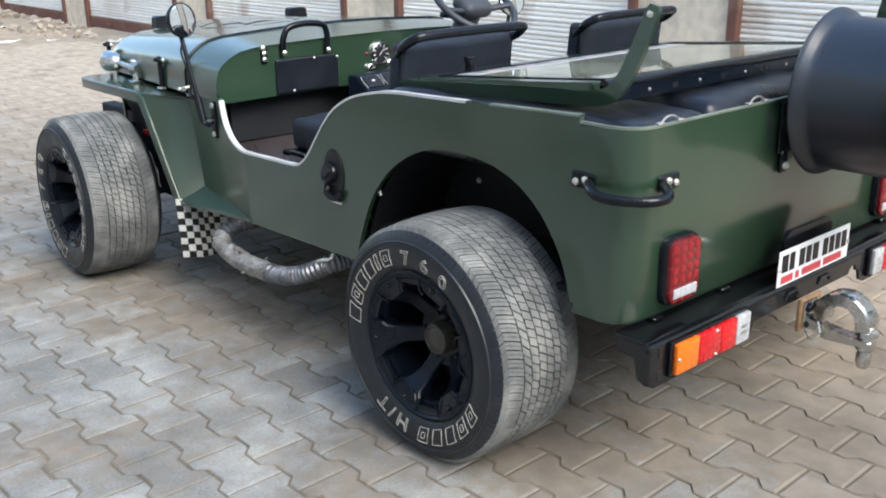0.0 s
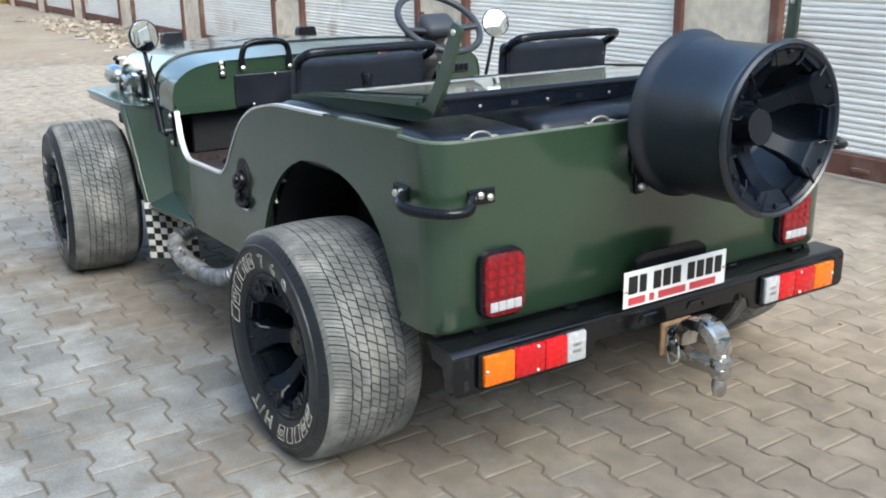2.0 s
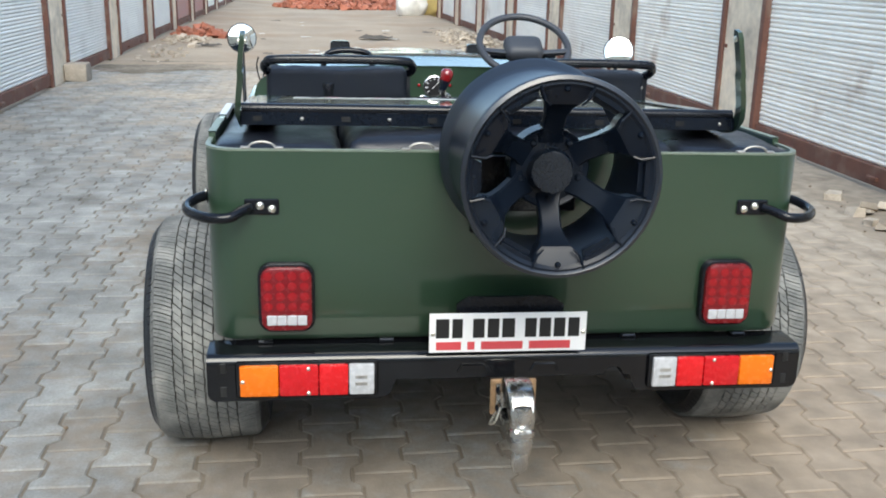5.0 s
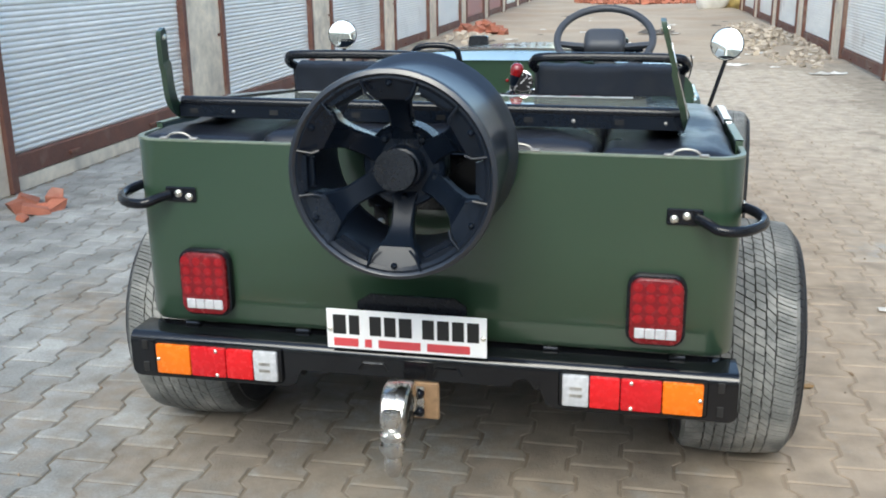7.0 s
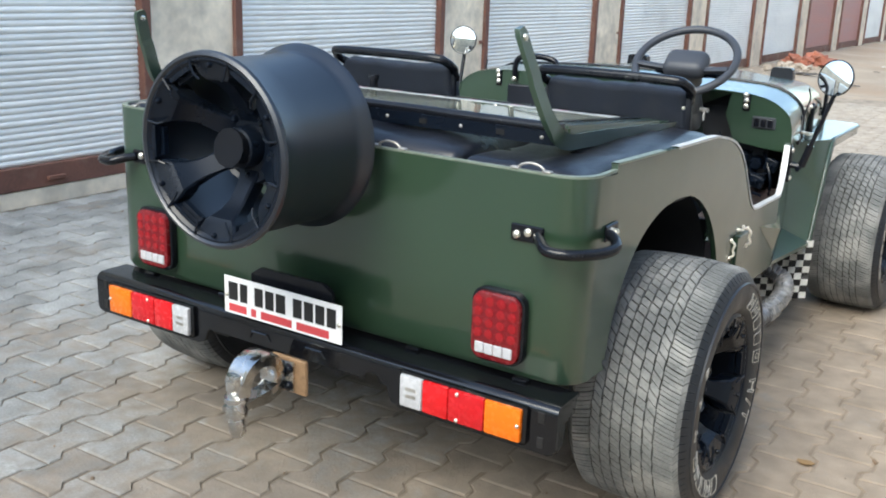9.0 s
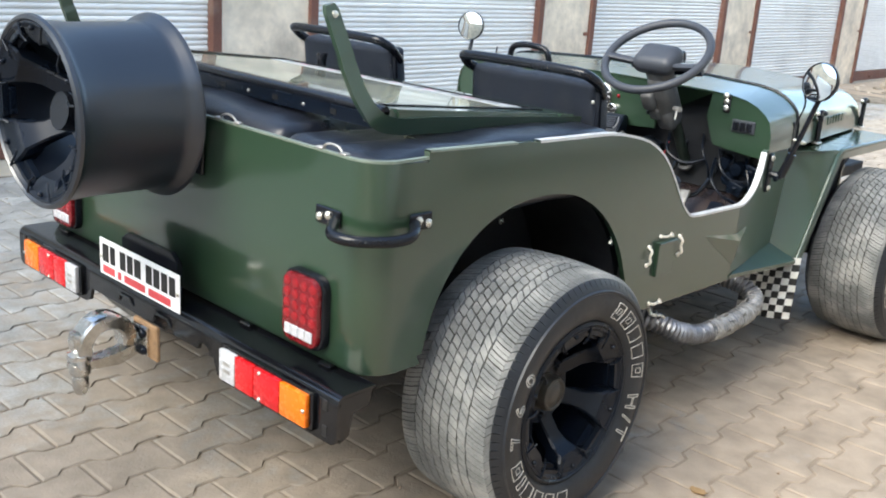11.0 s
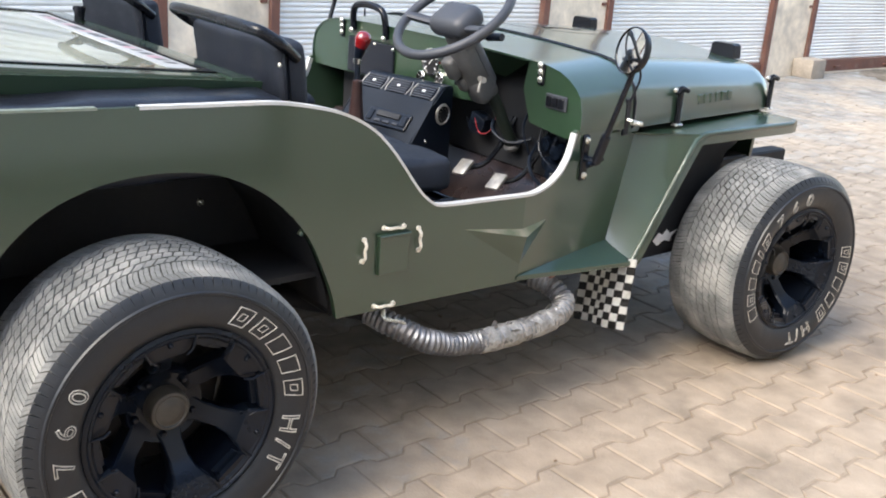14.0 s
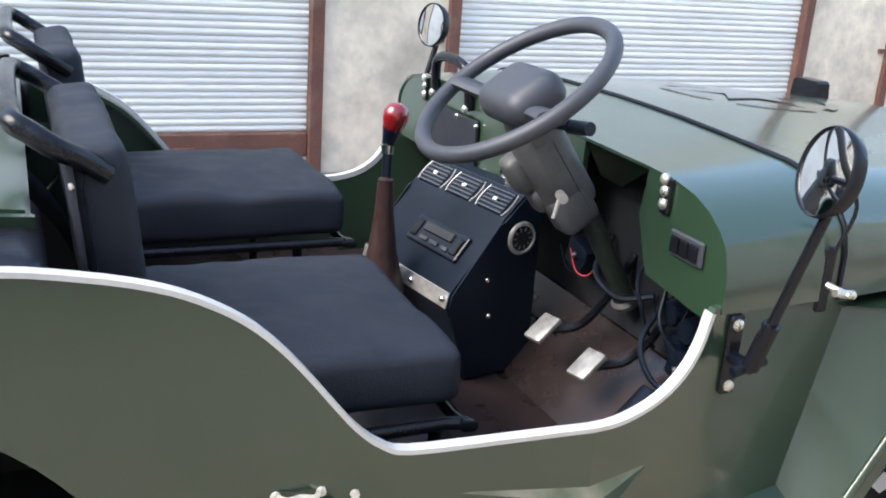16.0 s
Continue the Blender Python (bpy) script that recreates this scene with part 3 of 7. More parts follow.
def cowl_section(y, hw, top, low, bulge=0.0):
    """Half ring from the right flank over the crowned top to the left flank."""
    half = [(hw, low)] + [(hw * u, top - d - bulge * min(u, 0.65) ** 2) for u, d in CROWN]
    pts = [(x, y, z) for x, z in half]
    return pts + [(-x, y, z) for x, z in half[-2::-1]]


bm = bmesh.new()
loft(bm, [cowl_section(1.872, 0.7335, 0.979, 0.79), cowl_section(1.965, 0.727, 0.987, 0.79, 0.006), cowl_section(2.125, 0.712, 1.002, 0.785, 0.016)])
bmesh.ops.recalc_face_normals(bm, faces=bm.faces)
bmesh.ops.solidify(bm, geom=list(bm.faces), thickness=0.006)
J("cowl", bm, GREEN, "olive green cowl", smooth=50)
# flap of the cowl bent down over the steering column
bm = bmesh.new()
v = [bm.verts.new(p) for p in ((0.285, 1.876, 0.966), (0.492, 1.876, 0.963), (0.338, 1.930, 0.890), (0.262, 1.930, 0.893))]
bm.faces.new(v)
bmesh.ops.solidify(bm, geom=list(bm.faces), thickness=0.003)
J("column_flap", bm, GREEN, "cowl flap bent down over the steering column")
bm = bmesh.new()
tube(bm, [Vector(p) + Vector((0, 0, 0.001)) for p in cowl_section(2.132, 0.7125, 1.003, 0.785, 0.016)], 0.0055, 8)
J("hood_lacing", bm, BLACK, "black lacing strip between cowl and hood", smooth=True)


def hood_shape(t):
    """Half width, crown height, lower edge and bulge of the hood, from its rear (0) to its front (1)."""
    return 0.710 - 0.113 * t, 1.003 - 0.024 * t - 0.016 * t * t, 0.785 - 0.012 * t, 0.016 + 0.034 * t


def hood_z(x, y):
    hw, top, low, bulge = hood_shape((y - 2.14) / 0.92)
    u = min(0.99, abs(x) / hw)
    for (a, p), (b, q) in zip(CROWN, CROWN[1:]):
        if b <= u <= a:
            return top - (q + (p - q) * (u - b) / (a - b)) - bulge * min(u, 0.65) ** 2
    return top


bm = bmesh.new()
secs = [cowl_section(2.14 + 0.92 * t, *hood_shape(t)) for t in (0, 0.2, 0.4, 0.6, 0.8, 0.93, 0.965)]
for drop, y in ((0.003, 3.045), (0.012, 3.056)):
    hw, top, low, bulge = hood_shape(1.0)
    secs.append(cowl_section(y, hw - drop, top - drop, low, bulge))
loft(bm, secs, thick=0.008, close_ends=False)
J("hood", bm, GREEN, "olive green hood with a worn star emblem", smooth=50)
bm = bmesh.new()
prism(bm, [(p[0] * 0.985, p[2] - 0.006) for p in secs[-1]] + [(-0.56, 0.45), (0.56, 0.45)], "y", 3.03, 3.045)
J("radiator_panel", bm, GREEN)
# faded star in a broken ring stencilled on the hood
STAR = surf("faded_grey_stencil", (0.040, 0.046, 0.052), 0.42, coat=1.0, coat_ior=1.6, vary=0.3, scale=14, fine=80)
ctr = (-0.13, 2.60)


def stencil(pts, cuts=1):
    bm = bmesh.new()
    for quad in pts:
        bm.faces.new([bm.verts.new((ctr[0] + x, ctr[1] + y, 0.0)) for x, y in quad])
    bmesh.ops.remove_doubles(bm, verts=bm.verts, dist=0.0002)
    bmesh.ops.subdivide_edges(bm, edges=bm.edges, cuts=cuts, use_grid_fill=True)
    for v in bm.verts:
        v.co.z = hood_z(v.co.x, v.co.y) + 0.0030
    return bm


def arc(r_, a):
    return r_ * math.sin(radians(a)), r_ * math.cos(radians(a))


tips = [arc(0.175 if i % 2 == 0 else 0.070, 36 * i) for i in range(10)]
emblem = J("star_stencil", stencil([((0, 0), tips[i], tips[(i + 1) % 10]) for i in range(10)], 3), STAR, "faded grey star stencil on the hood")
for k in range(5):
    run = [72 * k + 8 + 56 * i / 8 for i in range(9)]
    part("stencil_ring", stencil([(arc(0.195, a), arc(0.225, a), arc(0.225, b), arc(0.195, b)) for a, b in zip(run, run[1:])]), STAR, emblem)

# rubber rests on the hood
for x, y in ((-0.335, 3.01), (0.40, 3.01)):
    bm = bmesh.new()
    z = hood_z(x, y)
    prism(bm, [(x - 0.055, z - 0.002), (x + 0.055, z - 0.002), (x + 0.05, z + 0.045), (x + 0.038, z + 0.052), (x - 0.038, z + 0.052), (x - 0.05, z + 0.045)], "y", y - 0.022, y + 0.022)
    J("windscreen_rest", bm, BLACK, "black rubber windscreen rest")

# embossed marks on the hood flank, plain bars
for i in range(6):
    y = 2.515 + 0.040 * i
    bm = bmesh.new()
    x = hood_shape((y - 2.14) / 0.92)[0] * 0.9965
    box(bm, x - 0.004, x + 0.004, y, y + (0.026 if i in (0, 4, 5) else 0.012), 0.828, 0.862, 0.003, 1)
    J("raised_mark", bm, GREEN)


def hood_latch(s, y):
    x = s * (hood_shape((y - 2.14) / 0.92)[0] + 0.008)
    bm = bmesh.new()
    tube(bm, [(x, y, 0.775), (x, y, 0.885)], 0.010, 8)
    tube(bm, smooth_path([(x + s * 0.004, y - 0.028, 0.880), (x, y, 0.893), (x + s * 0.004, y + 0.030, 0.884)], 4), 0.009, 8)
    o = J("hood_latch", bm, BLACK, "black rubber hood latch", smooth=True)
    bm = bmesh.new()
    box(bm, x - 0.012, x + 0.012, y - 0.020, y + 0.020, 0.770, 0.778, 0.002, 1)
    J("latch_base", bm, STEEL, parent=o)
    fasteners("latch_bolt", [(x, y - 0.028, 0.888)], (s, 0, 0), 0.008, 0.006, STEEL, o)


for s in (1, -1):
    hood_latch(s, 2.385)
    hood_latch(s, 3.03)


# fenders
def fender(s):
    bm = bmesh.new()
    top = 0.765
    out = [(0.585, 2.17), (0.70, 2.17), (0.785, 2.385), (0.785, 2.925), (0.776, 2.968), (0.748, 2.99), (0.54, 3.01)]
    out = [(s * x, y) for x, y in out]
    v = [bm.verts.new((x, y, top - 0.004 * (i in (2, 3)))) for i, (x, y) in enumerate(out)]
    bm.faces.new(v)
    fs = list(bm.faces)
    bmesh.ops.recalc_face_normals(bm, faces=fs)
    lip = []
    for i in range(2, 7):
        x, y = out[i]
        lip.append(((x, y, top - 0.004), (x, y, top - 0.040)))
    for a, b in zip(lip, lip[1:]):
        bm.faces.new([bm.verts.new(p) for p in (a[0], b[0], b[1], a[1])])
    bmesh.ops.remove_doubles(bm, verts=bm.verts, dist=0.0005)
    bmesh.ops.recalc_face_normals(bm, faces=bm.faces)
    bmesh.ops.solidify(bm, geom=list(bm.faces), thickness=0.004)
    o = J("fender", bm, GREEN, "flat olive green front fender", smooth=35)
    # apron from the fender down to the step
    bm = bmesh.new()
    rows = []
    for t in (0, 0.33, 0.66, 1):
        ix, iy, iz = 0.676 + 0.017 * t, 2.185 - 0.090 * t, 0.764 - 0.340 * t
        ox, oy, oz = 0.785 + 0.012 * t, 2.385 - 0.275 * t, 0.762 - 0.388 * t
        rows.append([(s * ix, iy, iz), (s * (ix + ox) / 2, (iy + oy) / 2 - 0.004, (iz + oz) / 2), (s * ox, oy, oz), (s * (ox + 0.004), oy + 0.034, oz - 0.010)])
    loft(bm, rows, thick=0.005)
    J("apron", bm, GREEN, smooth=35, parent=o)
    bm = bmesh.new()
    tube(bm, [(s * 0.783, 2.925, 0.758), (s * 0.783, 2.44, 0.760), (s * 0.782, 2.400, 0.757), (s * 0.783, 2.372, 0.742), (s * 0.787, 2.30, 0.642), (s * 0.796, 2.112, 0.376)], 0.009, 10)
    J("rolled_edge", bm, GREEN, smooth=True, parent=o)
    # three-cornered step
    bm = bmesh.new()
    tri = [(s * 0.774, 1.634, 0.405), (s * 0.690, 2.095, 0.424), (s * 0.800, 2.112, 0.378)]
    v = [bm.verts.new(p) for p in tri]
    bm.faces.new(v)
    w = [bm.verts.new((p[0], p[1], p[2] - 0.014)) for p in tri]
    bm.faces.new(w[::-1])
    for i in range(3):
        bm.faces.new((v[i], w[i], w[(i + 1) % 3], v[(i + 1) % 3]))
    J("step_plate", bm, GREEN, "three-cornered green step plate", parent=o)
    # inner guard and stay
    bm = bmesh.new()
    prism(bm, [(2.255, 0.33), (2.52, 0.33), (2.60, 0.50), (2.66, 0.66), (2.72, 0.69), (2.73, 0.752), (2.255, 0.752)], "x", s * 0.695, s * 0.705)
    box(bm, s * 0.53, s * 0.694, 2.255, 2.27, 0.33, 0.752)
    J("inner_guard", bm, UNDER, parent=o)
    bm = bmesh.new()
    box(bm, s * 0.49, s * 0.56, 2.35, 3.30, 0.532, 0.586, 0.006, 1)
    J("frame_horn", bm, UNDER, parent=o)
    for y, z in ((2.46, 0.66), (2.60, 0.70)):
        bm = bmesh.new()
        tube(bm, [(s * 0.55, y, z - 0.09), (s * 0.70, y + 0.05, z)], 0.009, 8)
        part("guard_stay", bm, UNDER, o, smooth=True)
    # crease in the panel under the door opening
    bm = bmesh.new()
    pts = [(1.425, 0.572, 0.001), (1.753, 0.553, 0.001), (1.645, 0.525, 0.017), (1.640, 0.44, 0.001)]
    v = [bm.verts.new((s * (half_width(y) + e), y, z)) for y, z, e in pts]
    for a, b, c in ((0, 2, 1), (0, 3, 2), (2, 3, 1)):
        bm.faces.new((v[a], v[b], v[c])).material_index = 0 if c == 1 and a == 0 else 1
    if s > 0:
        J("pressed_crease", bm, [GREEN_DUSTY, GREEN], "dusty pressed crease in the side panel")
    else:
        bm.free()


mirror_x(fender)


# hanging chequered mud flaps
def flap(s):
    bm = bmesh.new()
    n, m, c = 8, 9, 0.0262
    x0, z0 = 0.608, 0.118
    for i in range(n):
        for j in range(m):
            x, z = x0 + c * i, z0 + c * j + 0.0045 * i
            y = 2.112 + 0.012 * math.sin(i * 0.9) - 0.020 * (1 - j / m)
            q = [(s * x, y, z), (s * (x + c), y + 0.003, z + 0.0045), (s * (x + c), y + 0.003, z + c + 0.0045), (s * x, y, z + c)]
            f = bm.faces.new([bm.verts.new(p) for p in q])
            f.material_index = (i + j) % 2
    bmesh.ops.remove_doubles(bm, verts=bm.verts, dist=0.0045)
    bmesh.ops.recalc_face_normals(bm, faces=bm.faces)
    bmesh.ops.solidify(bm, geom=list(bm.faces), thickness=0.005)
    J("mud_flap", bm, [INK, CHECK_W], "black and white chequered mud flap")


mirror_x(flap)


# flexible side pipes, partly wrapped in torn foil
def side_pipe(s):
    run = [(s * 0.66, 1.20, 0.340), (s * 0.742, 1.232, 0.322), (s * 0.788, 1.30, 0.285), (s * 0.80, 1.42, 0.252), (s * 0.803, 1.60, 0.243), (s * 0.80, 1.75, 0.252), (s * 0.785, 1.832, 0.275), (s * 0.735, 1.842, 0.312), (s * 0.64, 1.81, 0.335)]
    pts = smooth_path(run, 40)
    bm = bmesh.new()
    rad, far = [], 0.0
    for i, p in enumerate(pts):
        far += (Vector(p) - Vector(pts[max(0, i - 1)])).length
        rad.append(0.0315 + 0.0030 * math.sin(far * 2 * math.pi / 0.0155))
    tube(bm, pts, rad, 16)
    for v in bm.verts:
        v.co += 0.003 * noise.noise_vector(v.co * 28)
    o = J("side_pipe", bm, FLEX, "ribbed flexible side pipe partly wrapped in foil", smooth=True)
    bm = bmesh.new()
    some = [p for p in pts if 1.475 < p[1] and p[0] * s > 0.765]
    rad = [0.0345 + 0.003 * noise.noise((p[1] * 26, s * 3.0, 0.5)) for p in some]
    tube(bm, some, rad, 18, cap=False)
    for v in bm.verts:
        v.co += 0.004 * noise.noise_vector(v.co * 38) + 0.003 * noise.noise_vector(v.co * 110)
        if v.co.y < 1.52:
            v.co.y += 0.030 * noise.noise((v.co.z * 60, v.co.x * 60, s))
    part("foil_wrap", bm, FOIL, o, "torn crinkled foil wrap", smooth=25)
    rnd_ = random.Random(12 + s)
    for i in range(11):
        p = Vector(some[int(rnd_.uniform(0.03, 0.62) * len(some))])
        a = rnd_.uniform(-0.6, 2.4)
        d = Vector((s * math.cos(a), rnd_.uniform(-0.3, 0.3), math.sin(a)))
        side = Vector((0, 1, 0)).cross(d).normalized()
        bm = bmesh.new()
        w = rnd_.uniform(0.006, 0.013)
        q0 = p + d * 0.034
        v = [bm.verts.new(c) for c in (q0 - Vector((0, w, 0)), q0 + Vector((0, w, 0)), q0 + Vector((0, w * 0.7, 0)) + d * 0.010 + side * 0.005, q0 - Vector((0, w * 0.4, 0)) + d * rnd_.uniform(0.008, 0.018) + side * rnd_.uniform(-0.01, 0.012))]
        bm.faces.new(v)
        bmesh.ops.solidify(bm, geom=list(bm.faces), thickness=0.0012)
        part("foil_scrap", bm, FOIL, o)
    bm = bmesh.new()
    tube(bm, smooth_path([(s * 0.735, 1.19, 0.385), (s * 0.752, 1.185, 0.360), (s * 0.765, 1.215, 0.352), (s * 0.768, 1.245, 0.335), (s * 0.760, 1.25, 0.31)], 4), 0.006, 7)
    part("pipe_hanger", bm, STEEL, o, smooth=True)
    bm = bmesh.new()
    tube(bm, [(s * 0.715, 1.835, 0.395), (s * 0.715, 1.838, 0.335)], 0.013, 8)
    part("pipe_stub", bm, RUST, o, smooth=True)
    for ends in ([(s * 0.42, 0.98, 0.36), (s * 0.66, 1.20, 0.340)], [(s * 0.42, 1.58, 0.375), (s * 0.66, 1.815, 0.332)]):
        bm = bmesh.new()
        tube(bm, ends, 0.027, 10)
        part("pipe_bracket", bm, UNDER, o, smooth=True)


mirror_x(side_pipe)

# ---- wheels ----
RT = 0.339


def tyre_mesh(width, rim_r, r=RT):
    """A tyre round the x axis, its outer face at +x, with tread blocks."""
    h = width / 2
    bm = bmesh.new()
    # columns across the tread: position, kind (0 rib, 1 groove, 2 shoulder)
    e = h - 0.030
    groove_x = [-0.62, -0.42, -0.21, 0.0, 0.21, 0.42, 0.62]
    xs = [-1.0]
    for g in groove_x:
        xs += [g - 0.014, g - 0.0095, g + 0.0095, g + 0.014]
    xs += [1.0]
    mid = []
    for a, b in zip(xs, xs[1:]):
        mid.append(a)
        if b - a > 0.2:
            mid.append((a + b) / 2)
    mid.append(1.0)
    prof = []
    for u in mid:
        deep = any(abs(u - g) <= 0.0125 for g in groove_x)
        crown = 0.008 * u * u
        prof.append((u * e, r - crown - (0.011 if deep else 0), deep, u))
    side = [(h - 0.020, r - 0.018), (h - 0.006, r - 0.036), (h - 0.003, r - 0.043), (h + 0.002, r - 0.045), (h + 0.002, r - 0.050), (h - 0.001, r - 0.052), (h, r - 0.062), (h + 0.001, r - 0.080), (h - 0.006, rim_r + 0.022), (h - 0.018, rim_r + 0.004), (h - 0.034, rim_r - 0.004)]
    left = [(-x, rr, False, None) for x, rr in side[::-1]]
    right = [(x, rr, False, None) for x, rr in side]
    full = left + prof + right
    N = 92
    angles = []
    for i in range(N):
        a = 2 * math.pi * i / N
        for k, cut in ((0.0, 0), (0.42, 0), (0.43, 2), (0.47, 2), (0.48, 0), (0.86, 0), (0.88, 1), (0.975, 1)):
            angles.append((a + 2 * math.pi / N * k, cut))
    rows = []
    for x, rr, deep, u in full:
        row = []
        for k_, (a, cut) in enumerate(angles):
            q = rr
            xx = x + (0.0007 * (-1) ** (k_ // 8) * (abs(u) < 0.7) if u is not None else 0.0)
            aa = a
            if u is not None:
                band = sum(abs(u) > g for g in (0.21, 0.42, 0.62))
                aa = a + (0.22 * u, 0.05 + 0.20 * (u - 0.21 * math.copysign(1, u)), 0.05 + 0.34 * (u - 0.42 * math.copysign(1, u)), 0.10 * (abs(u) - 0.62) ** 0.7 if band == 3 else 0.0)[band] + (0.03 if u > 0 and band else 0)
                if cut and not deep:
                    q = rr - (0.007 if cut == 1 else 0.003 if band == 3 else 0.0)
            elif abs(x) > h - 0.021 and rr > r - 0.02 and cut == 1:
                q = rr - 0.006
                aa = a + 0.045
            elif rr > r - 0.04:
                aa = a + 0.045
            row.append(bm.verts.new((xx, q * math.cos(aa), q * math.sin(aa))))
        rows.append(row)
    n = len(angles)
    for k in range(len(rows) - 1):
        a, b = rows[k], rows[k + 1]
        da, db = full[k], full[k + 1]
        for j in range(n):
            f = bm.faces.new((a[j], a[(j + 1) % n], b[(j + 1) % n], b[j]))
            tread = da[3] is not None and db[3] is not None
            near = da[3] is not None or db[3] is not None
            if tread:
                cut = angles[j][1] if angles[j][1] == angles[(j + 1) % n][1] else 0
                across = abs(da[3] + db[3]) / 2
                f.material_index = 1 if da[2] and db[2] else 3 if cut == 1 or (cut == 2 and across > 0.62) else 0
            elif near:
                f.material_index = 0
            else:
                f.material_index = 2
    return bm


def rim_parts(depth, dish=0.0):
    """Barrel, spokes, cap of a deep six-spoke wheel, outer lip at x=0, body towards -x."""
    barrel = bmesh.new()
    lathe(barrel, [(0.204, 0.0), (0.212, -0.004), (0.214, -0.012), (0.206, -0.020), (0.200, -0.034), (0.196, -0.10), (0.197, -depth + 0.05), (0.203, -depth + 0.030), (0.214, -depth + 0.018), (0.218, -depth + 0.006), (0.212, -depth), (0.204, -depth + 0.004), (0.192, -depth + 0.03), (0.188, -depth + 0.06), (0.188, -0.06), (0.192, -0.030), (0.197, -0.006), (0.204, 0.0)], Matrix(), 64)
    spokes = []
    for i in range(6):
        face = bmesh.new()
        spokes.append(face)
        a0 = math.pi / 2 + i * math.pi / 3

        def P(r, off, x):
            return (x, r * math.cos(a0) - off * math.sin(a0), r * math.sin(a0) + off * math.cos(a0))
        # spoke: narrow at the middle, wide foot at the rim
        secs = []
        for r_, w_, x_ in ((0.045, 0.034, -0.080), (0.080, 0.024, -0.068), (0.118, 0.023, -0.050), (0.138, 0.028, -0.032), (0.150, 0.036, -0.010), (0.160, 0.046, -0.006), (0.190, 0.058, -0.004)):
            x_ -= dish * max(0.0, 1 - (r_ - 0.045) / 0.151) ** 0.8
            e_ = 0.006
            secs.append([P(r_, -w_, x_ - e_), P(r_, -w_ + 0.004, x_), P(r_, w_ - 0.004, x_), P(r_, w_, x_ - e_), P(r_, w_ - 0.004, x_ - 0.05), P(r_, -w_ + 0.004, x_ - 0.05), P(r_, -w_, x_ - e_)])
        loft(face, secs)
        # raised pad with a bent ridge at the foot of the spoke
        for q in (-1, 1):
            tube(face, [P(0.190, q * 0.056, -0.003), P(0.162, q * 0.045, -0.005), P(0.151, q * 0.033, -0.010)], 0.0028, 6)
        # stepped block between the feet
        a0 += math.pi / 6
        for r_, w_, x_ in ((0.186, 0.040, -0.010), (0.176, 0.034, -0.026)):
            ring = [P(r_ - 0.010, -w_ * 0.9, x_), P(r_ - 0.010, w_ * 0.9, x_), P(r_ + 0.006, w_, x_), P(r_ + 0.006, -w_, x_)]
            low = [(q_[0] - 0.014, q_[1], q_[2]) for q_ in ring]
            va, vb = [face.verts.new(q_) for q_ in ring], [face.verts.new(q_) for q_ in low]
            face.faces.new(va)
            for i_ in range(4):
                face.faces.new((va[i_], vb[i_], vb[(i_ + 1) % 4], va[(i_ + 1) % 4]))
    # rim face ring between the feet
    face = bmesh.new()
    lathe(face, [(0.206, -0.006), (0.194, -0.004), (0.187, -0.010), (0.185, -0.030)], Matrix(), 64)
    lathe(face, [(0.0, -0.074), (0.074, -0.074), (0.084, -0.068), (0.088, -0.074), (0.090, -0.12), (0.0, -0.12)], Matrix.Translation((-dish, 0, 0)), 32)
    bolts = []
    for i in range(6):
        a0 = math.pi / 2 + i * math.pi / 3
        bolts.append(bmesh.new())
        bolt(bolts[-1], (-0.007, 0.184 * math.cos(a0), 0.184 * math.sin(a0)), (1, 0, 0), 0.006, 0.006)
    for i in range(5):
        a0 = math.pi / 2 + (i + 0.5) * 2 * math.pi / 5
        bolts.append(bmesh.new())
        bolt(bolts[-1], (-0.074 - dish, 0.068 * math.cos(a0), 0.068 * math.sin(a0)), (1, 0, 0), 0.009, 0.010)
    cap = bmesh.new()
    lathe(cap, [(0.0, -0.032), (0.014, -0.033), (0.026, -0.036), (0.031, -0.040), (0.034, -0.040), (0.037, -0.037), (0.042, -0.039), (0.046, -0.048), (0.048, -0.085), (0.0, -0.085)], Matrix.Translation((-dish, 0, 0)), 36)
    return barrel, face, spokes, bolts, cap


def outline_glyph(ch, size):
    """The outline of one figure in the built-in font, as bars about its own base line; returns mesh and width."""
    cu = bpy.data.curves.new("figure", "FONT")
    cu.body, cu.size, cu.fill_mode = ch, size, "NONE"
    cu.bevel_depth, cu.bevel_resolution, cu.resolution_u = 0.0013, 0, 3
    ob = bpy.data.objects.new("figure", cu)
    me = bpy.data.meshes.new_from_object(ob)
    bpy.data.objects.remove(ob)
    bpy.data.curves.remove(cu)
    return me


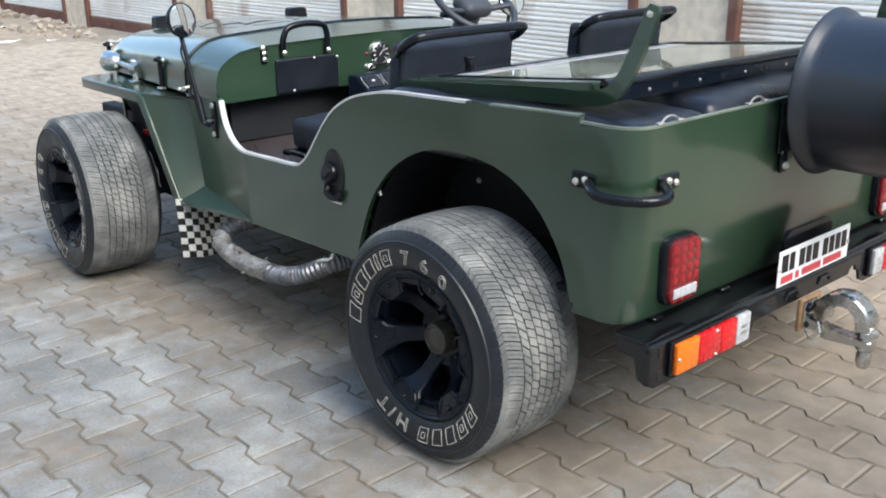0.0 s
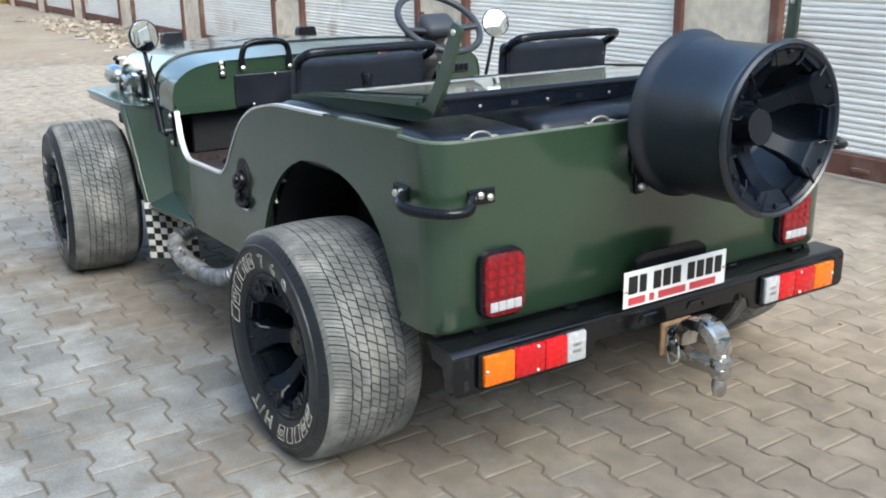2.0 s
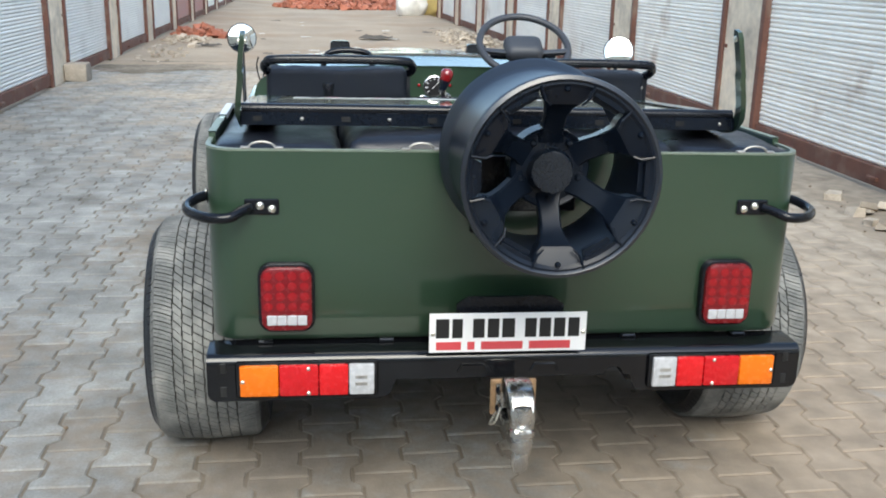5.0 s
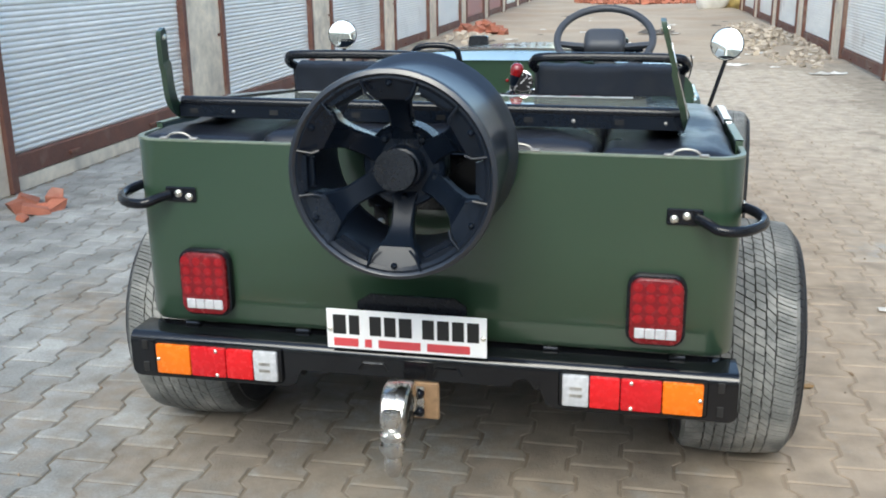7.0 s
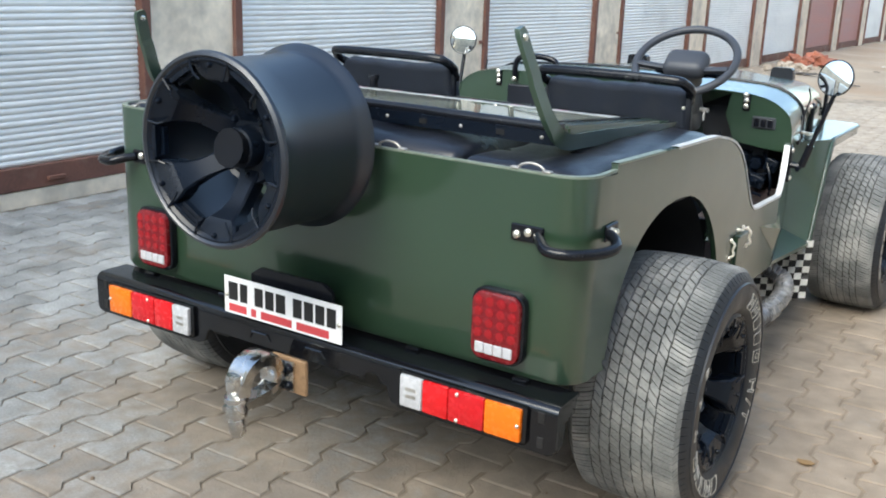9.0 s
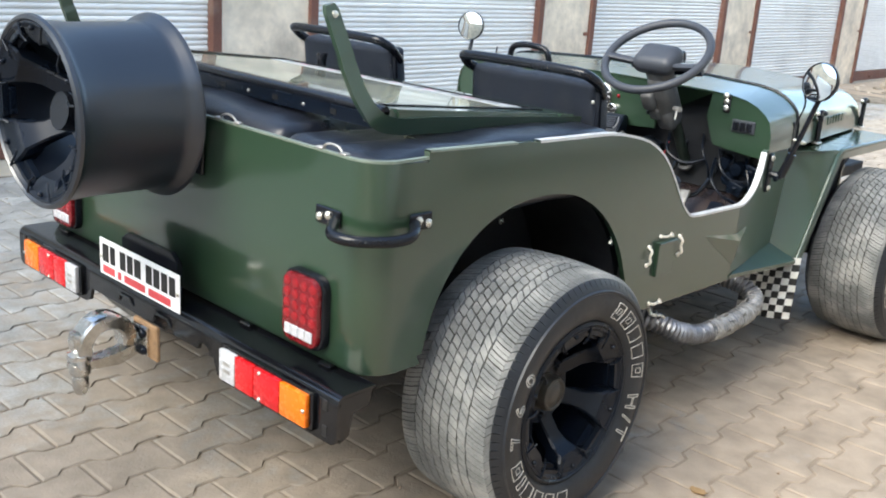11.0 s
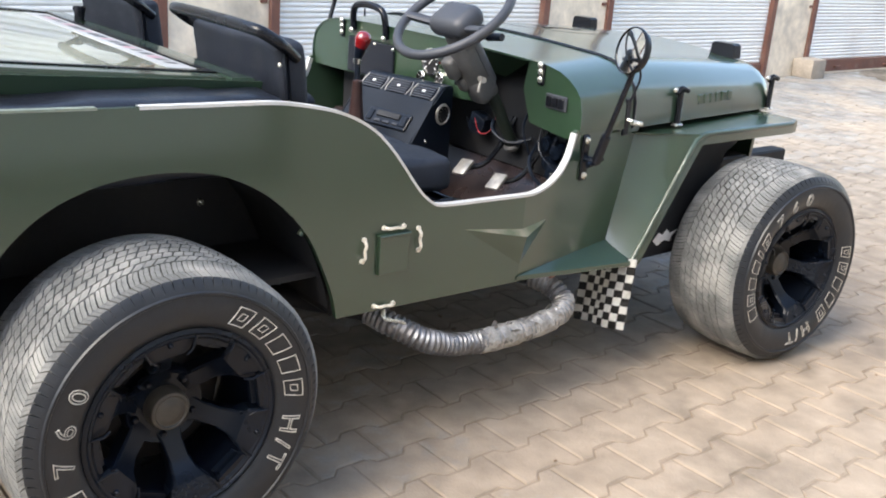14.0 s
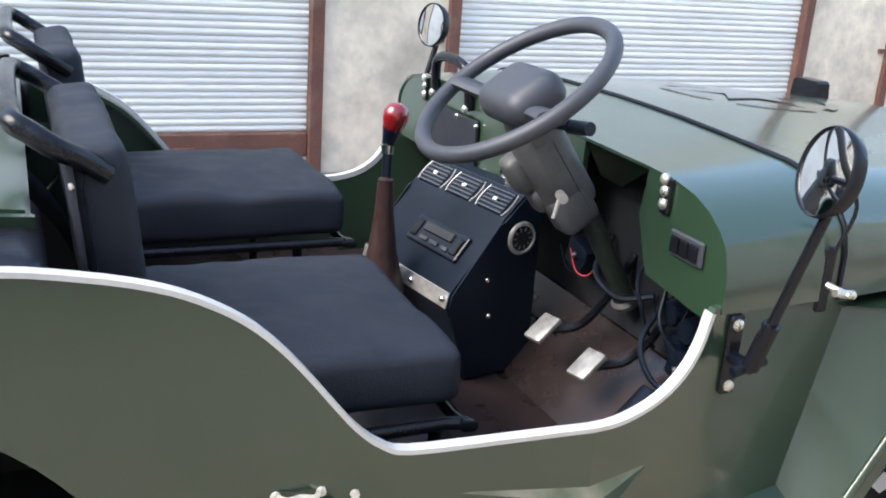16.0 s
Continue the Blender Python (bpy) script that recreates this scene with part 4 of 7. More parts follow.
def lettering(h):
    """Worn raised writing on the sidewall: the size figures as they are, the names as plain outlined shapes."""
    bm = bmesh.new()
    rr = 0.252
    tall = 0.042

    def bulge(q):
        for (xa, qa), (xb, qb) in (((-0.006, 0.303), (0.0, 0.279)), ((0.0, 0.279), (0.001, 0.259)), ((0.001, 0.259), (-0.006, 0.230))):
            if qb <= q <= qa:
                return h + xa + (xb - xa) * (qa - q) / (qa - qb)
        return h - 0.006

    def Q(a, u, v, lift=0.0010):
        ang = a - u / rr
        return (bulge(rr + v) + lift, (rr + v) * math.cos(ang), (rr + v) * math.sin(ang))

    def shape(a, wide, kind):
        """A plain slanted outline in place of a letter of a name."""
        w, half = wide * 0.5, tall / 2
        for k, rad in ((1.0, 0.0014), (0.38, 0.0011))[:1 + kind]:
            out = [(i * w * k, j * half * k) for i, j in ((-1, -1), (-1, 0), (-1, 1), (0, 1), (1, 1), (1, 0), (1, -1), (0, -1))]
            tube(bm, [Q(a, u + 0.005 * v / half, v) for u, v in out], rad, 5, closed=True)

    def figure(a, ch):
        me = outline_glyph(ch, tall * 1.38)
        fine = bmesh.new()
        fine.from_mesh(me)
        bmesh.ops.subdivide_edges(fine, edges=[e for e in fine.edges if e.calc_length() > 0.008], cuts=5, use_grid_fill=True)
        fine.to_mesh(me)
        fine.free()
        us = [v.co.x for v in me.vertices]
        mid = (min(us) + max(us)) / 2
        k = len(bm.verts)
        vs = [bm.verts.new(Q(a, (v.co.x - mid) * 1.12, v.co.y - tall / 2, 0.0006 + v.co.z)) for v in me.vertices]
        for p in me.polygons:
            try:
                bm.faces.new([vs[i] for i in p.vertices])
            except ValueError:
                pass
        wide = (max(us) - min(us)) * 1.12
        bpy.data.meshes.remove(me)
        return wide

    a = math.radians(198)
    for item in ((0.044, 0), (0.038, 1), (0.038, 0), (0.038, 0), (0.013, 0), (0.038, 1), None, "7", "6", "0"):
        if item is None:
            a -= 0.020 / rr
        elif isinstance(item, str):
            a -= 0.028 / rr
            figure(a, item)
            a -= 0.046 / rr
        else:
            a -= item[0] / 2 / rr
            shape(a, *item)
            a -= (item[0] / 2 + 0.018) / rr
    a = math.radians(-3)
    for item in ((0.038, 1), (0.038, 1), (0.038, 0), (0.038, 0), (0.038, 1), None, "H", "/", "T"):
        if item is None:
            a -= 0.026 / rr
        elif isinstance(item, str):
            a -= (0.022 if item != "/" else 0.018) / rr
            figure(a, item)
            a -= (0.030 if item != "/" else 0.018) / rr
        else:
            a -= item[0] / 2 / rr
            shape(a, *item)
            a -= (item[0] / 2 + 0.022) / rr
    return bm


def drum(h):
    """Ribbed brake drum with a back plate, inside the rim."""
    bm = bmesh.new()
    lathe(bm, [(0.0, 0.0), (0.118, 0.0), (0.140, -0.010), (0.146, -0.030), (0.140, -0.036), (0.146, -0.042), (0.146, -0.075), (0.183, -0.082), (0.183, -0.090), (0.0, -0.090)], Matrix.Translation((h - 0.145, 0, 0)), 36)
    for i in range(5):
        a = 2 * math.pi * (i + 0.3) / 5
        bolt(bm, (h - 0.145, 0.095 * math.cos(a), 0.095 * math.sin(a)), (1, 0, 0), 0.010, 0.008)
    return bm


def wheel(x, y, s, width, spin, first, steer=0.0):
    """A road wheel: rim barrel with tyre, spokes, cap and writing as its pieces."""
    h = width / 2
    m = Matrix.Translation((s * x, y, GZ + RT - 0.003)) @ Matrix.Rotation(radians(steer), 4, "Z") @ (Matrix.Rotation(math.pi, 4, "Z") if s < 0 else Matrix())
    m = m @ Matrix.Rotation(radians(spin), 4, "X")
    key = round(width, 3)
    if key not in first:
        b, f, sp, bo, c = rim_parts(width - 0.02, 0.03)
        sh = Matrix.Translation((h - 0.012, 0, 0))
        for q in (b, f, c, *sp, *bo):
            bmesh.ops.transform(q, matrix=sh, verts=q.verts)
        ms = []
        for nm, q, mt, lab, smo in (("wheel", b, SATIN, "satin black deep wheel with a dusty wide tyre", 40), ("tyre", tyre_mesh(width, 0.208), [TREAD, GROOVE, WALLRUB, SIPE], "wide road tyre with dusty grey tread", 35), ("wheel_disc", f, SATIN, "", 25), ("hub_cap", c, CAP, "dusty brown-black hub cap", 40), ("brake_drum", drum(h), BRAKE, "dark brake drum behind the spokes", 40), ("sidewall_lettering", lettering(h), LETTER, "worn white raised outline lettering", 40), *(("spoke", q, SATIN, "", 18) for q in sp), *(("wheel_bolt", q, SATIN, "", 40) for q in bo)):
            o = part(nm, q, mt, None, lab, smo)
            if nm == "sidewall_lettering":
                o["kind"] = "stuff"
            ms.append(o)
        first[key] = ms
        objs = ms
    else:
        objs = []
        for o in first[key]:
            c = o.copy()
            scene.collection.objects.link(c)
            objs.append(c)
    root = objs[0]
    root.parent = jeep
    root.matrix_parent_inverse = world_of(jeep).inverted()
    root.matrix_basis = m
    for o in objs[1:]:
        o.parent = root
        o.matrix_parent_inverse = Matrix()
        o.matrix_basis = Matrix()


made = {}
wheel(0.797, 0.54, 1, 0.322, 68, made)
wheel(0.797, 0.54, -1, 0.322, -20, made)
wheel(0.892, 2.710, 1, 0.312, 15, made, -4)
wheel(0.890, 2.675, -1, 0.312, 65, made, -4)

# spare wheel rim bolted to the rear panel
b, f, sp, bo, c = rim_parts(0.31, 0.05)
m = Matrix.Translation((0.020, -0.366, 0.956)) @ Matrix.Rotation(-math.pi / 2, 4, "Z") @ Matrix.Diagonal((1, 1.02, 1.02, 1))
for q in (b, f, c, *sp, *bo):
    bmesh.ops.transform(q, matrix=m, verts=q.verts)
spare = J("spare_wheel", b, BARREL, "bare satin black spare wheel without a tyre", 40)
part("wheel_disc", f, SATIN, spare, smooth=25)
for q in sp:
    part("spoke", q, SATIN, spare, smooth=18)
for q in bo:
    part("wheel_bolt", q, SATIN, spare, smooth=40)
part("hub_cap", c, SATIN, spare, smooth=40)
bm = bmesh.new()
box(bm, -0.13, 0.15, -0.012, -0.001, 0.80, 1.0 - 0.06, 0.004, 1)
tube(bm, [(0.012, -0.01, 0.90), (0.012, -0.30, 0.957)], 0.045, 12)
box(bm, -0.115, -0.08, -0.014, -0.002, 0.745, 0.81, 0.004, 1)
J("spare_carrier", bm, BLACK, smooth=40)
bm = bmesh.new()
bolt(bm, (-0.097, -0.015, 0.765), (0, -1, 0), 0.011, 0.009)
J("carrier_bolt", bm, STEEL, smooth=True)

# ---- rear bumper, lamps, plate, hitch ----
bm = bmesh.new()
poly = [(-0.758, 0.4335), (0.758, 0.4335), (0.758, 0.357), (0.752, 0.346), (0.740, 0.340), (0.338, 0.340), (0.315, 0.350), (0.300, 0.388)]
for i in range(7):
    a = math.pi * i / 6
    poly.append((0.258 + 0.026 * math.cos(a), 0.388 + 0.022 * math.sin(a)))
poly += [(-0.300, 0.388), (-0.315, 0.350), (-0.338, 0.340), (-0.740, 0.340), (-0.752, 0.346), (-0.758, 0.357)]
prism(bm, poly, "y", -0.080, -0.070)
bumper = J("rear_bumper", bm, GLOSS_BLACK, "black steel channel bumper", smooth=30)
bm = bmesh.new()
bend = [radians(180 - 15 * i) for i in range(7)]
sheet = [(-0.057 + 0.023 * math.cos(a), 0.434 + 0.023 * math.sin(a)) for a in bend] + [(0.030, 0.457), (0.030, 0.450)]
sheet += [(-0.057 + 0.016 * math.cos(a), 0.434 + 0.016 * math.sin(a)) for a in bend[::-1]]
prism(bm, sheet, "x", -0.758, 0.758)
J("bumper_top", bm, GLOSS_BLACK, parent=bumper, smooth=40)
for x in (-0.11, 0.075):
    bm = bmesh.new()
    tube(bm, [(x - 0.035, -0.081, 0.404), (x - 0.025, -0.083, 0.422), (x + 0.025, -0.083, 0.422), (x + 0.035, -0.081, 0.404)], 0.004, 6)
    J("pressed_slot", bm, GLOSS_BLACK, parent=bumper, smooth=True)
for s in (1, -1):
    bm = bmesh.new()
    box(bm, s * 0.66, s * 0.745, 0.00, 0.018, 0.418, 0.4485, 0.004, 1)
    J("end_block", bm, GLOSS_BLACK, parent=bumper)
    bm = bmesh.new()
    a, b = sorted((s * 0.749, s * 0.7575))
    prism(bm, [(-0.0695, 0.4485), (0.020, 0.4485), (0.012, 0.415), (-0.034, 0.408), (-0.044, 0.357), (-0.0695, 0.346)], "x", a, b)
    J("end_plate", bm, GLOSS_BLACK, parent=bumper)
    for z in (0.366, 0.426):
        bm = bmesh.new()
        box(bm, s * 0.712, s * 0.727, -0.082, -0.0785, z - 0.013, z + 0.013, 0.001, 1)
        J("bumper_slot", bm, INK, parent=bumper)
    for x in (0.62, 0.318):
        bm = bmesh.new()
        box(bm, s * (x - 0.02), s * (x + 0.02), -0.005, 0.025, 0.4568, 0.4668, 0.003, 1)
        J("bumper_stay", bm, GLOSS_BLACK, parent=bumper)


def bumper_lamp(s):
    bm = bmesh.new()
    a, b = sorted((s * 0.345, s * 0.690))
    box(bm, a, b, -0.090, -0.0805, 0.352, 0.446, 0.008, 2)
    o = J("bumper_lamp", bm, GLOSS_BLACK, "red, amber and clear tail lamp in a black frame", smooth=30)
    parts = ((0.354, 0.418, LENS_WHITE, "clear_lens"), (0.418, 0.490, LENS_RED, "red_lens"), (0.490, 0.586, LENS_RED_MID, "red_lens"), (0.586, 0.680, LENS_AMBER, "amber_lens"))
    for x0, x1, mt, nm in parts:
        bm = bmesh.new()
        p, q = sorted((s * (x0 + 0.0006), s * (x1 - 0.0006)))
        box(bm, p, q, -0.103, -0.088, 0.359, 0.439, 0.005, 2)
        part(nm, bm, mt, o, smooth=40)
    for z in (0.384, 0.402):
        bm = bmesh.new()
        a, b = sorted((s * 0.372, s * 0.402))
        box(bm, a, b, -0.1036, -0.1025, z, z + 0.009, 0.0004, 1)
        part("lens_rib", bm, PEDAL, o)
    fasteners("lens_screw", [(s * 0.515, -0.103, 0.367), (s * 0.515, -0.103, 0.431), (s * 0.672, -0.103, 0.40)], (0, -1, 0), 0.005, 0.004, STEEL, o)


mirror_x(bumper_lamp)


def tail_lamp(s):
    bm = bmesh.new()
    a, b = sorted((s * 0.496, s * 0.634))
    slab(bm, a, b, 0.4955, 0.6715, 0.033, -0.022, -0.001, 0.004)
    o = J("tail_lamp", bm, BLACK, "red lamp of many small lights with a white strip", smooth=40)
    bm = bmesh.new()
    a, b = sorted((s * 0.503, s * 0.627))
    slab(bm, a, b, 0.5025, 0.6645, 0.028, -0.034, -0.020, 0.005)
    part("red_lens", bm, LENS_RED_DEEP, o, smooth=40)
    for i in range(4):
        for j in range(4):
            x, z = s * (0.521 + 0.0295 * i), 0.5655 + 0.026 * j
            bm = bmesh.new()
            lathe(bm, [(0.0, 0.0014), (0.007, 0.0012), (0.011, 0.0005), (0.012, -0.002)], Matrix.Translation((x, -0.0345, z)) @ Matrix.Rotation(-math.pi / 2, 4, "Z"), 10)
            part("lamp_cell", bm, LENS_CELL, o, smooth=True)
    bm = bmesh.new()
    for i in range(4):
        x = s * (0.516 + 0.0245 * i)
        p, q = sorted((x, x + s * 0.0235))
        box(bm, p, q, -0.0372, -0.032, 0.5175, 0.5435, 0.002, 1)
    part("white_strip", bm, LENS_WHITE, o)


mirror_x(tail_lamp)

bm = bmesh.new()
box(bm, -0.221, 0.174, -0.0935, -0.0905, 0.462, 0.564, 0.001, 1)
plate = J("number_plate", bm, WHITE, "white plate with plain dark and red bars")
x = -0.205
for wide in (0.033, 0.026, 0, 0.029, 0.029, 0.032, 0, 0.029, 0.029, 0.029, 0.029):
    if not wide:
        x += 0.018
        continue
    bm = bmesh.new()
    box(bm, x, x + wide, -0.0947, -0.0934, 0.500, 0.550, 0.0005, 1)
    part("dark_bar", bm, INK, plate)
    x += wide + 0.0075
x = -0.204
for wide in (0.062, 0.018, 0.105, 0.105):
    bm = bmesh.new()
    box(bm, x, x + wide, -0.0947, -0.0934, 0.469, 0.490, 0.0005, 1)
    part("red_bar", bm, RED_INK, plate)
    x += wide + 0.016
fasteners("plate_screw", [(-0.212, -0.094, 0.512), (0.166, -0.094, 0.512)], (0, -1, 0), 0.006, 0.004, STEEL, plate)
bm = bmesh.new()
prism(bm, [(-0.15, 0.466), (0.12, 0.466), (0.12, 0.575), (0.09, 0.595), (-0.12, 0.595), (-0.15, 0.575)], "y", -0.066, -0.052)
J("plate_bracket", bm, BLACK)

# tow hitch
bm = bmesh.new()
box(bm, -0.062, 0.055, -0.089, -0.077, 0.288, 0.384, 0.003, 1)
hitch = J("tow_hitch", bm, HITCH_RUST, "chromed tow hitch on a rusty plate")
bm = bmesh.new()
box(bm, -0.050, 0.020, -0.100, -0.088, 0.296, 0.376, 0.004, 2)
part("mounting_flange", bm, HITCH_CHROME, hitch, smooth=30)
fasteners("flange_bolt", [(-0.038, -0.100, 0.312), (-0.038, -0.100, 0.360), (0.008, -0.100, 0.312), (0.008, -0.100, 0.360)], (0, -1, 0), 0.013, 0.012, SATIN, hitch)
bm = bmesh.new()
rows = []
for i in range(15):
    a = math.radians(200 - 215 * i / 14)
    d = Vector((0, math.cos(a), math.sin(a)))
    c0 = Vector((-0.018, -0.196, 0.350)) + d * 0.062
    w = 0.027 + 0.008 * math.sin(math.pi * i / 14)
    sec = [(-1, -0.014), (-0.92, 0.014), (-0.75, 0.019), (0.75, 0.019), (0.92, 0.014), (1, -0.014), (0.85, -0.019), (-0.85, -0.019), (-1, -0.014)]
    rows.append([c0 + Vector((w * u, 0, 0)) + d * k for u, k in sec])
loft(bm, rows)
bmesh.ops.holes_fill(bm, edges=[e for e in bm.edges if e.is_boundary])
part("jaw", bm, HITCH_CHROME, hitch, smooth=40)
bm = bmesh.new()
m = Matrix.Translation((-0.019, -0.262, 0.0)) @ Matrix.Rotation(-math.pi / 2, 4, "Y")
lathe(bm, [(0.0, 0.395), (0.022, 0.392), (0.027, 0.372), (0.024, 0.352), (0.016, 0.342), (0.017, 0.338), (0.030, 0.334), (0.031, 0.322), (0.022, 0.318), (0.027, 0.300), (0.026, 0.282), (0.018, 0.275), (0.021, 0.262), (0.020, 0.240), (0.014, 0.226), (0.0, 0.226)], m, 22)
part("ball_post", bm, HITCH_CHROME, hitch, smooth=35)
bm = bmesh.new()
prism(bm, [(-0.098, 0.305), (-0.098, 0.335), (-0.16, 0.318), (-0.235, 0.312), (-0.284, 0.308), (-0.284, 0.294), (-0.235, 0.290), (-0.16, 0.284)], "x", -0.046, -0.002)
part("lower_arm", bm, HITCH_CHROME, hitch, smooth=30)
bm = bmesh.new()
tube(bm, smooth_path([(-0.05, -0.10, 0.30), (-0.07, -0.13, 0.285), (-0.06, -0.15, 0.300), (-0.045, -0.135, 0.330)], 4), 0.003, 6)
part("safety_wire", bm, STEEL, hitch, smooth=True)


# grab handles round the rear corners
def grab(s):
    bm = bmesh.new()
    pts = smooth_path([(s * 0.648, -0.008, 0.809), (s * 0.668, -0.034, 0.804), (s * 0.695, -0.056, 0.795), (s * 0.745, -0.045, 0.793), (s * 0.789, 0.010, 0.793), (s * 0.801, 0.060, 0.796), (s * 0.786, 0.095, 0.804), (s * 0.762, 0.118, 0.809)], 5)
    tube(bm, pts, 0.0125, 12)
    o = J("grab_handle", bm, BLACK, "black tube grab handle round the corner", smooth=True)
    bm = bmesh.new()
    a, b = sorted((s * 0.578, s * 0.660))
    box(bm, a, b, -0.007, -0.0005, 0.790, 0.829, 0.003, 1)
    part("mounting_plate", bm, BLACK, o)
    bm = bmesh.new()
    a, b = sorted((s * 0.7525, s * 0.759))
    box(bm, a, b, 0.106, 0.175, 0.790, 0.829, 0.003, 1)
    part("mounting_plate", bm, BLACK, o)
    fasteners("handle_bolt", [(s * 0.595, -0.008, 0.805), (s * 0.623, -0.008, 0.813)], (0, -1, 0), 0.0095, 0.007, STEEL, o)
    fasteners("handle_bolt", [(s * 0.760, 0.132, 0.813), (s * 0.760, 0.160, 0.805)], (s, 0, 0), 0.0095, 0.007, STEEL, o)


mirror_x(grab)


# fuel filler in the left panel, small flap with hooks in the right one
# flat black oval painted in for the dark of the filler recess
bm = bmesh.new()
ring = [(1.15 + 0.050 * math.cos(2 * math.pi * i / 20) * (1.0 if math.sin(2 * math.pi * i / 20) > 0 else 1.02), 0.655 + (0.078 if math.sin(2 * math.pi * i / 20) > 0 else 0.088) * math.sin(2 * math.pi * i / 20)) for i in range(20)]
ring = [(y - 0.022, z + 0.006) for y, z in ring]
prism(bm, ring, "x", -0.7680, -0.7600)
filler = J("fuel_filler", bm, INK, "black fuel cap on a flat black oval standing in for a recess")
bm = bmesh.new()
m = Matrix.Translation((-0.764, 1.136, 0.661)) @ Matrix.Rotation(math.pi, 4, "Z") @ Matrix.Rotation(radians(-18), 4, "Y")
lathe(bm, [(0.0, 0.034), (0.016, 0.033), (0.018, 0.026), (0.030, 0.024), (0.034, 0.018), (0.034, 0.0), (0.040, -0.004)], m, 24)
part("fuel_cap", bm, BLACK, filler, smooth=35)
bm = bmesh.new()
tube(bm, smooth_path([(-0.768, 1.156, 0.626), (-0.782, 1.143, 0.598), (-0.780, 1.106, 0.588), (-0.768, 1.086, 0.606)], 4), 0.012, 8)
part("filler_neck", bm, BLACK, filler, smooth=True)
bm = bmesh.new()
box(bm, -0.779, -0.764, 1.078, 1.128, 0.570, 0.579, 0.002, 1)
part("drip_lip", bm, CHROME, filler)

bm = bmesh.new()
box(bm, 0.7600, 0.7760, 1.140, 1.232, 0.492, 0.598, 0.003, 2)
flap_r = J("side_flap", bm, GREEN, "small green flap with chrome hooks")
bm = bmesh.new()
box(bm, 0.7640, 0.7820, 1.136, 1.236, 0.592, 0.599, 0.002, 1)
part("flap_lip", bm, GREEN, flap_r)
for a, b in (((1.156, 0.615), (1.218, 0.612)), ((1.098, 0.592), (1.094, 0.536)), ((1.265, 0.600), (1.268, 0.540)), ((1.137, 0.408), (1.198, 0.405))):
    bm = bmesh.new()
    a, b = Vector(a), Vector(b)
    d = (b - a)
    hx = half_width(a.x) + 0.001
    tube(bm, smooth_path([(hx, *a), (hx + 0.014, *(a + d * 0.2)), (hx + 0.010, *(a + d * 0.5)), (hx + 0.014, *(a + d * 0.8)), (hx, *b)], 4), 0.0042, 7)
    for p in (a, b):
        lathe(bm, [(0, 0.007), (0.006, 0.006), (0.007, 0)], Matrix.Translation((hx, *p)), 8)
    J("chrome_hook", bm, PLATED, smooth=True)

# ---- folded windscreen ----
FADED = surf("faded_white_sticker", (0.36, 0.37, 0.37), 0.6, vary=0.2, scale=12)
MAUVE_INK = surf("faded_red_ink", (0.36, 0.20, 0.24), 0.5, vary=0.2)
bm = bmesh.new()


def frame_z(y):
    return 0.952 + (0.885 - y) * 0.080


def wbar(bm, x0, x1, y0, y1, up=0.018, lo=0.022):
    v = []
    for (x, y) in ((x0, y0), (x1, y0), (x1, y1), (x0, y1)):
        v.append((x, y, frame_z(y) + up))
    w = [(x, y, z - up - lo) for x, y, z in v]
    a = [bm.verts.new(p) for p in v]
    b = [bm.verts.new(p) for p in w]
    bm.faces.new(a)
    bm.faces.new(b[::-1])
    for i in range(4):
        bm.faces.new((a[i], b[i], b[(i + 1) % 4], a[(i + 1) % 4]))


wbar(bm, -0.640, 0.640, 0.815, 0.885)
wbar(bm, -0.640, -0.575, 0.195, 0.814)
wbar(bm, 0.575, 0.640, 0.195, 0.814)
wbar(bm, -0.640, 0.640, 0.150, 0.194)
bmesh.ops.bevel(bm, geom=list(bm.edges), offset=0.006, segments=2, affect="EDGES")
wind = J("windscreen", bm, GREEN, "windscreen folded flat over the load bed")
bm = bmesh.new()
for x0, x1, y0, y1 in ((-0.575, 0.575, 0.797, 0.815), (-0.575, 0.575, 0.195, 0.213), (-0.575, -0.557, 0.213, 0.797), (0.557, 0.575, 0.213, 0.797)):
    wbar(bm, x0, x1, y0, y1, 0.021, 0.006)
part("rubber_seal", bm, BLACK, wind)
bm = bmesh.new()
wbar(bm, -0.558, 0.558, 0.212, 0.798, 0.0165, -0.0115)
o = part("glass_pane", bm, GLASS, wind, "windscreen glass with a painted-in pale sheen")
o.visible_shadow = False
# sticker band on the glass with unreadable marks as bars
bm = bmesh.new()
wbar(bm, -0.520, 0.520, 0.716, 0.790, 0.0178, -0.0168)
part("sticker_band", bm, FADED, wind, "white sticker band with plain marks")
for i in range(19):
    bm = bmesh.new()
    x = -0.47 + i * 0.050
    wide = 0.030 + 0.010 * math.sin(i * 1.7)
    wbar(bm, x, x + wide, 0.746, 0.776, 0.0184, -0.0179)
    part("mark", bm, (PLASTIC, MAUVE_INK, COLUMN)[i * 7 % 3], wind)
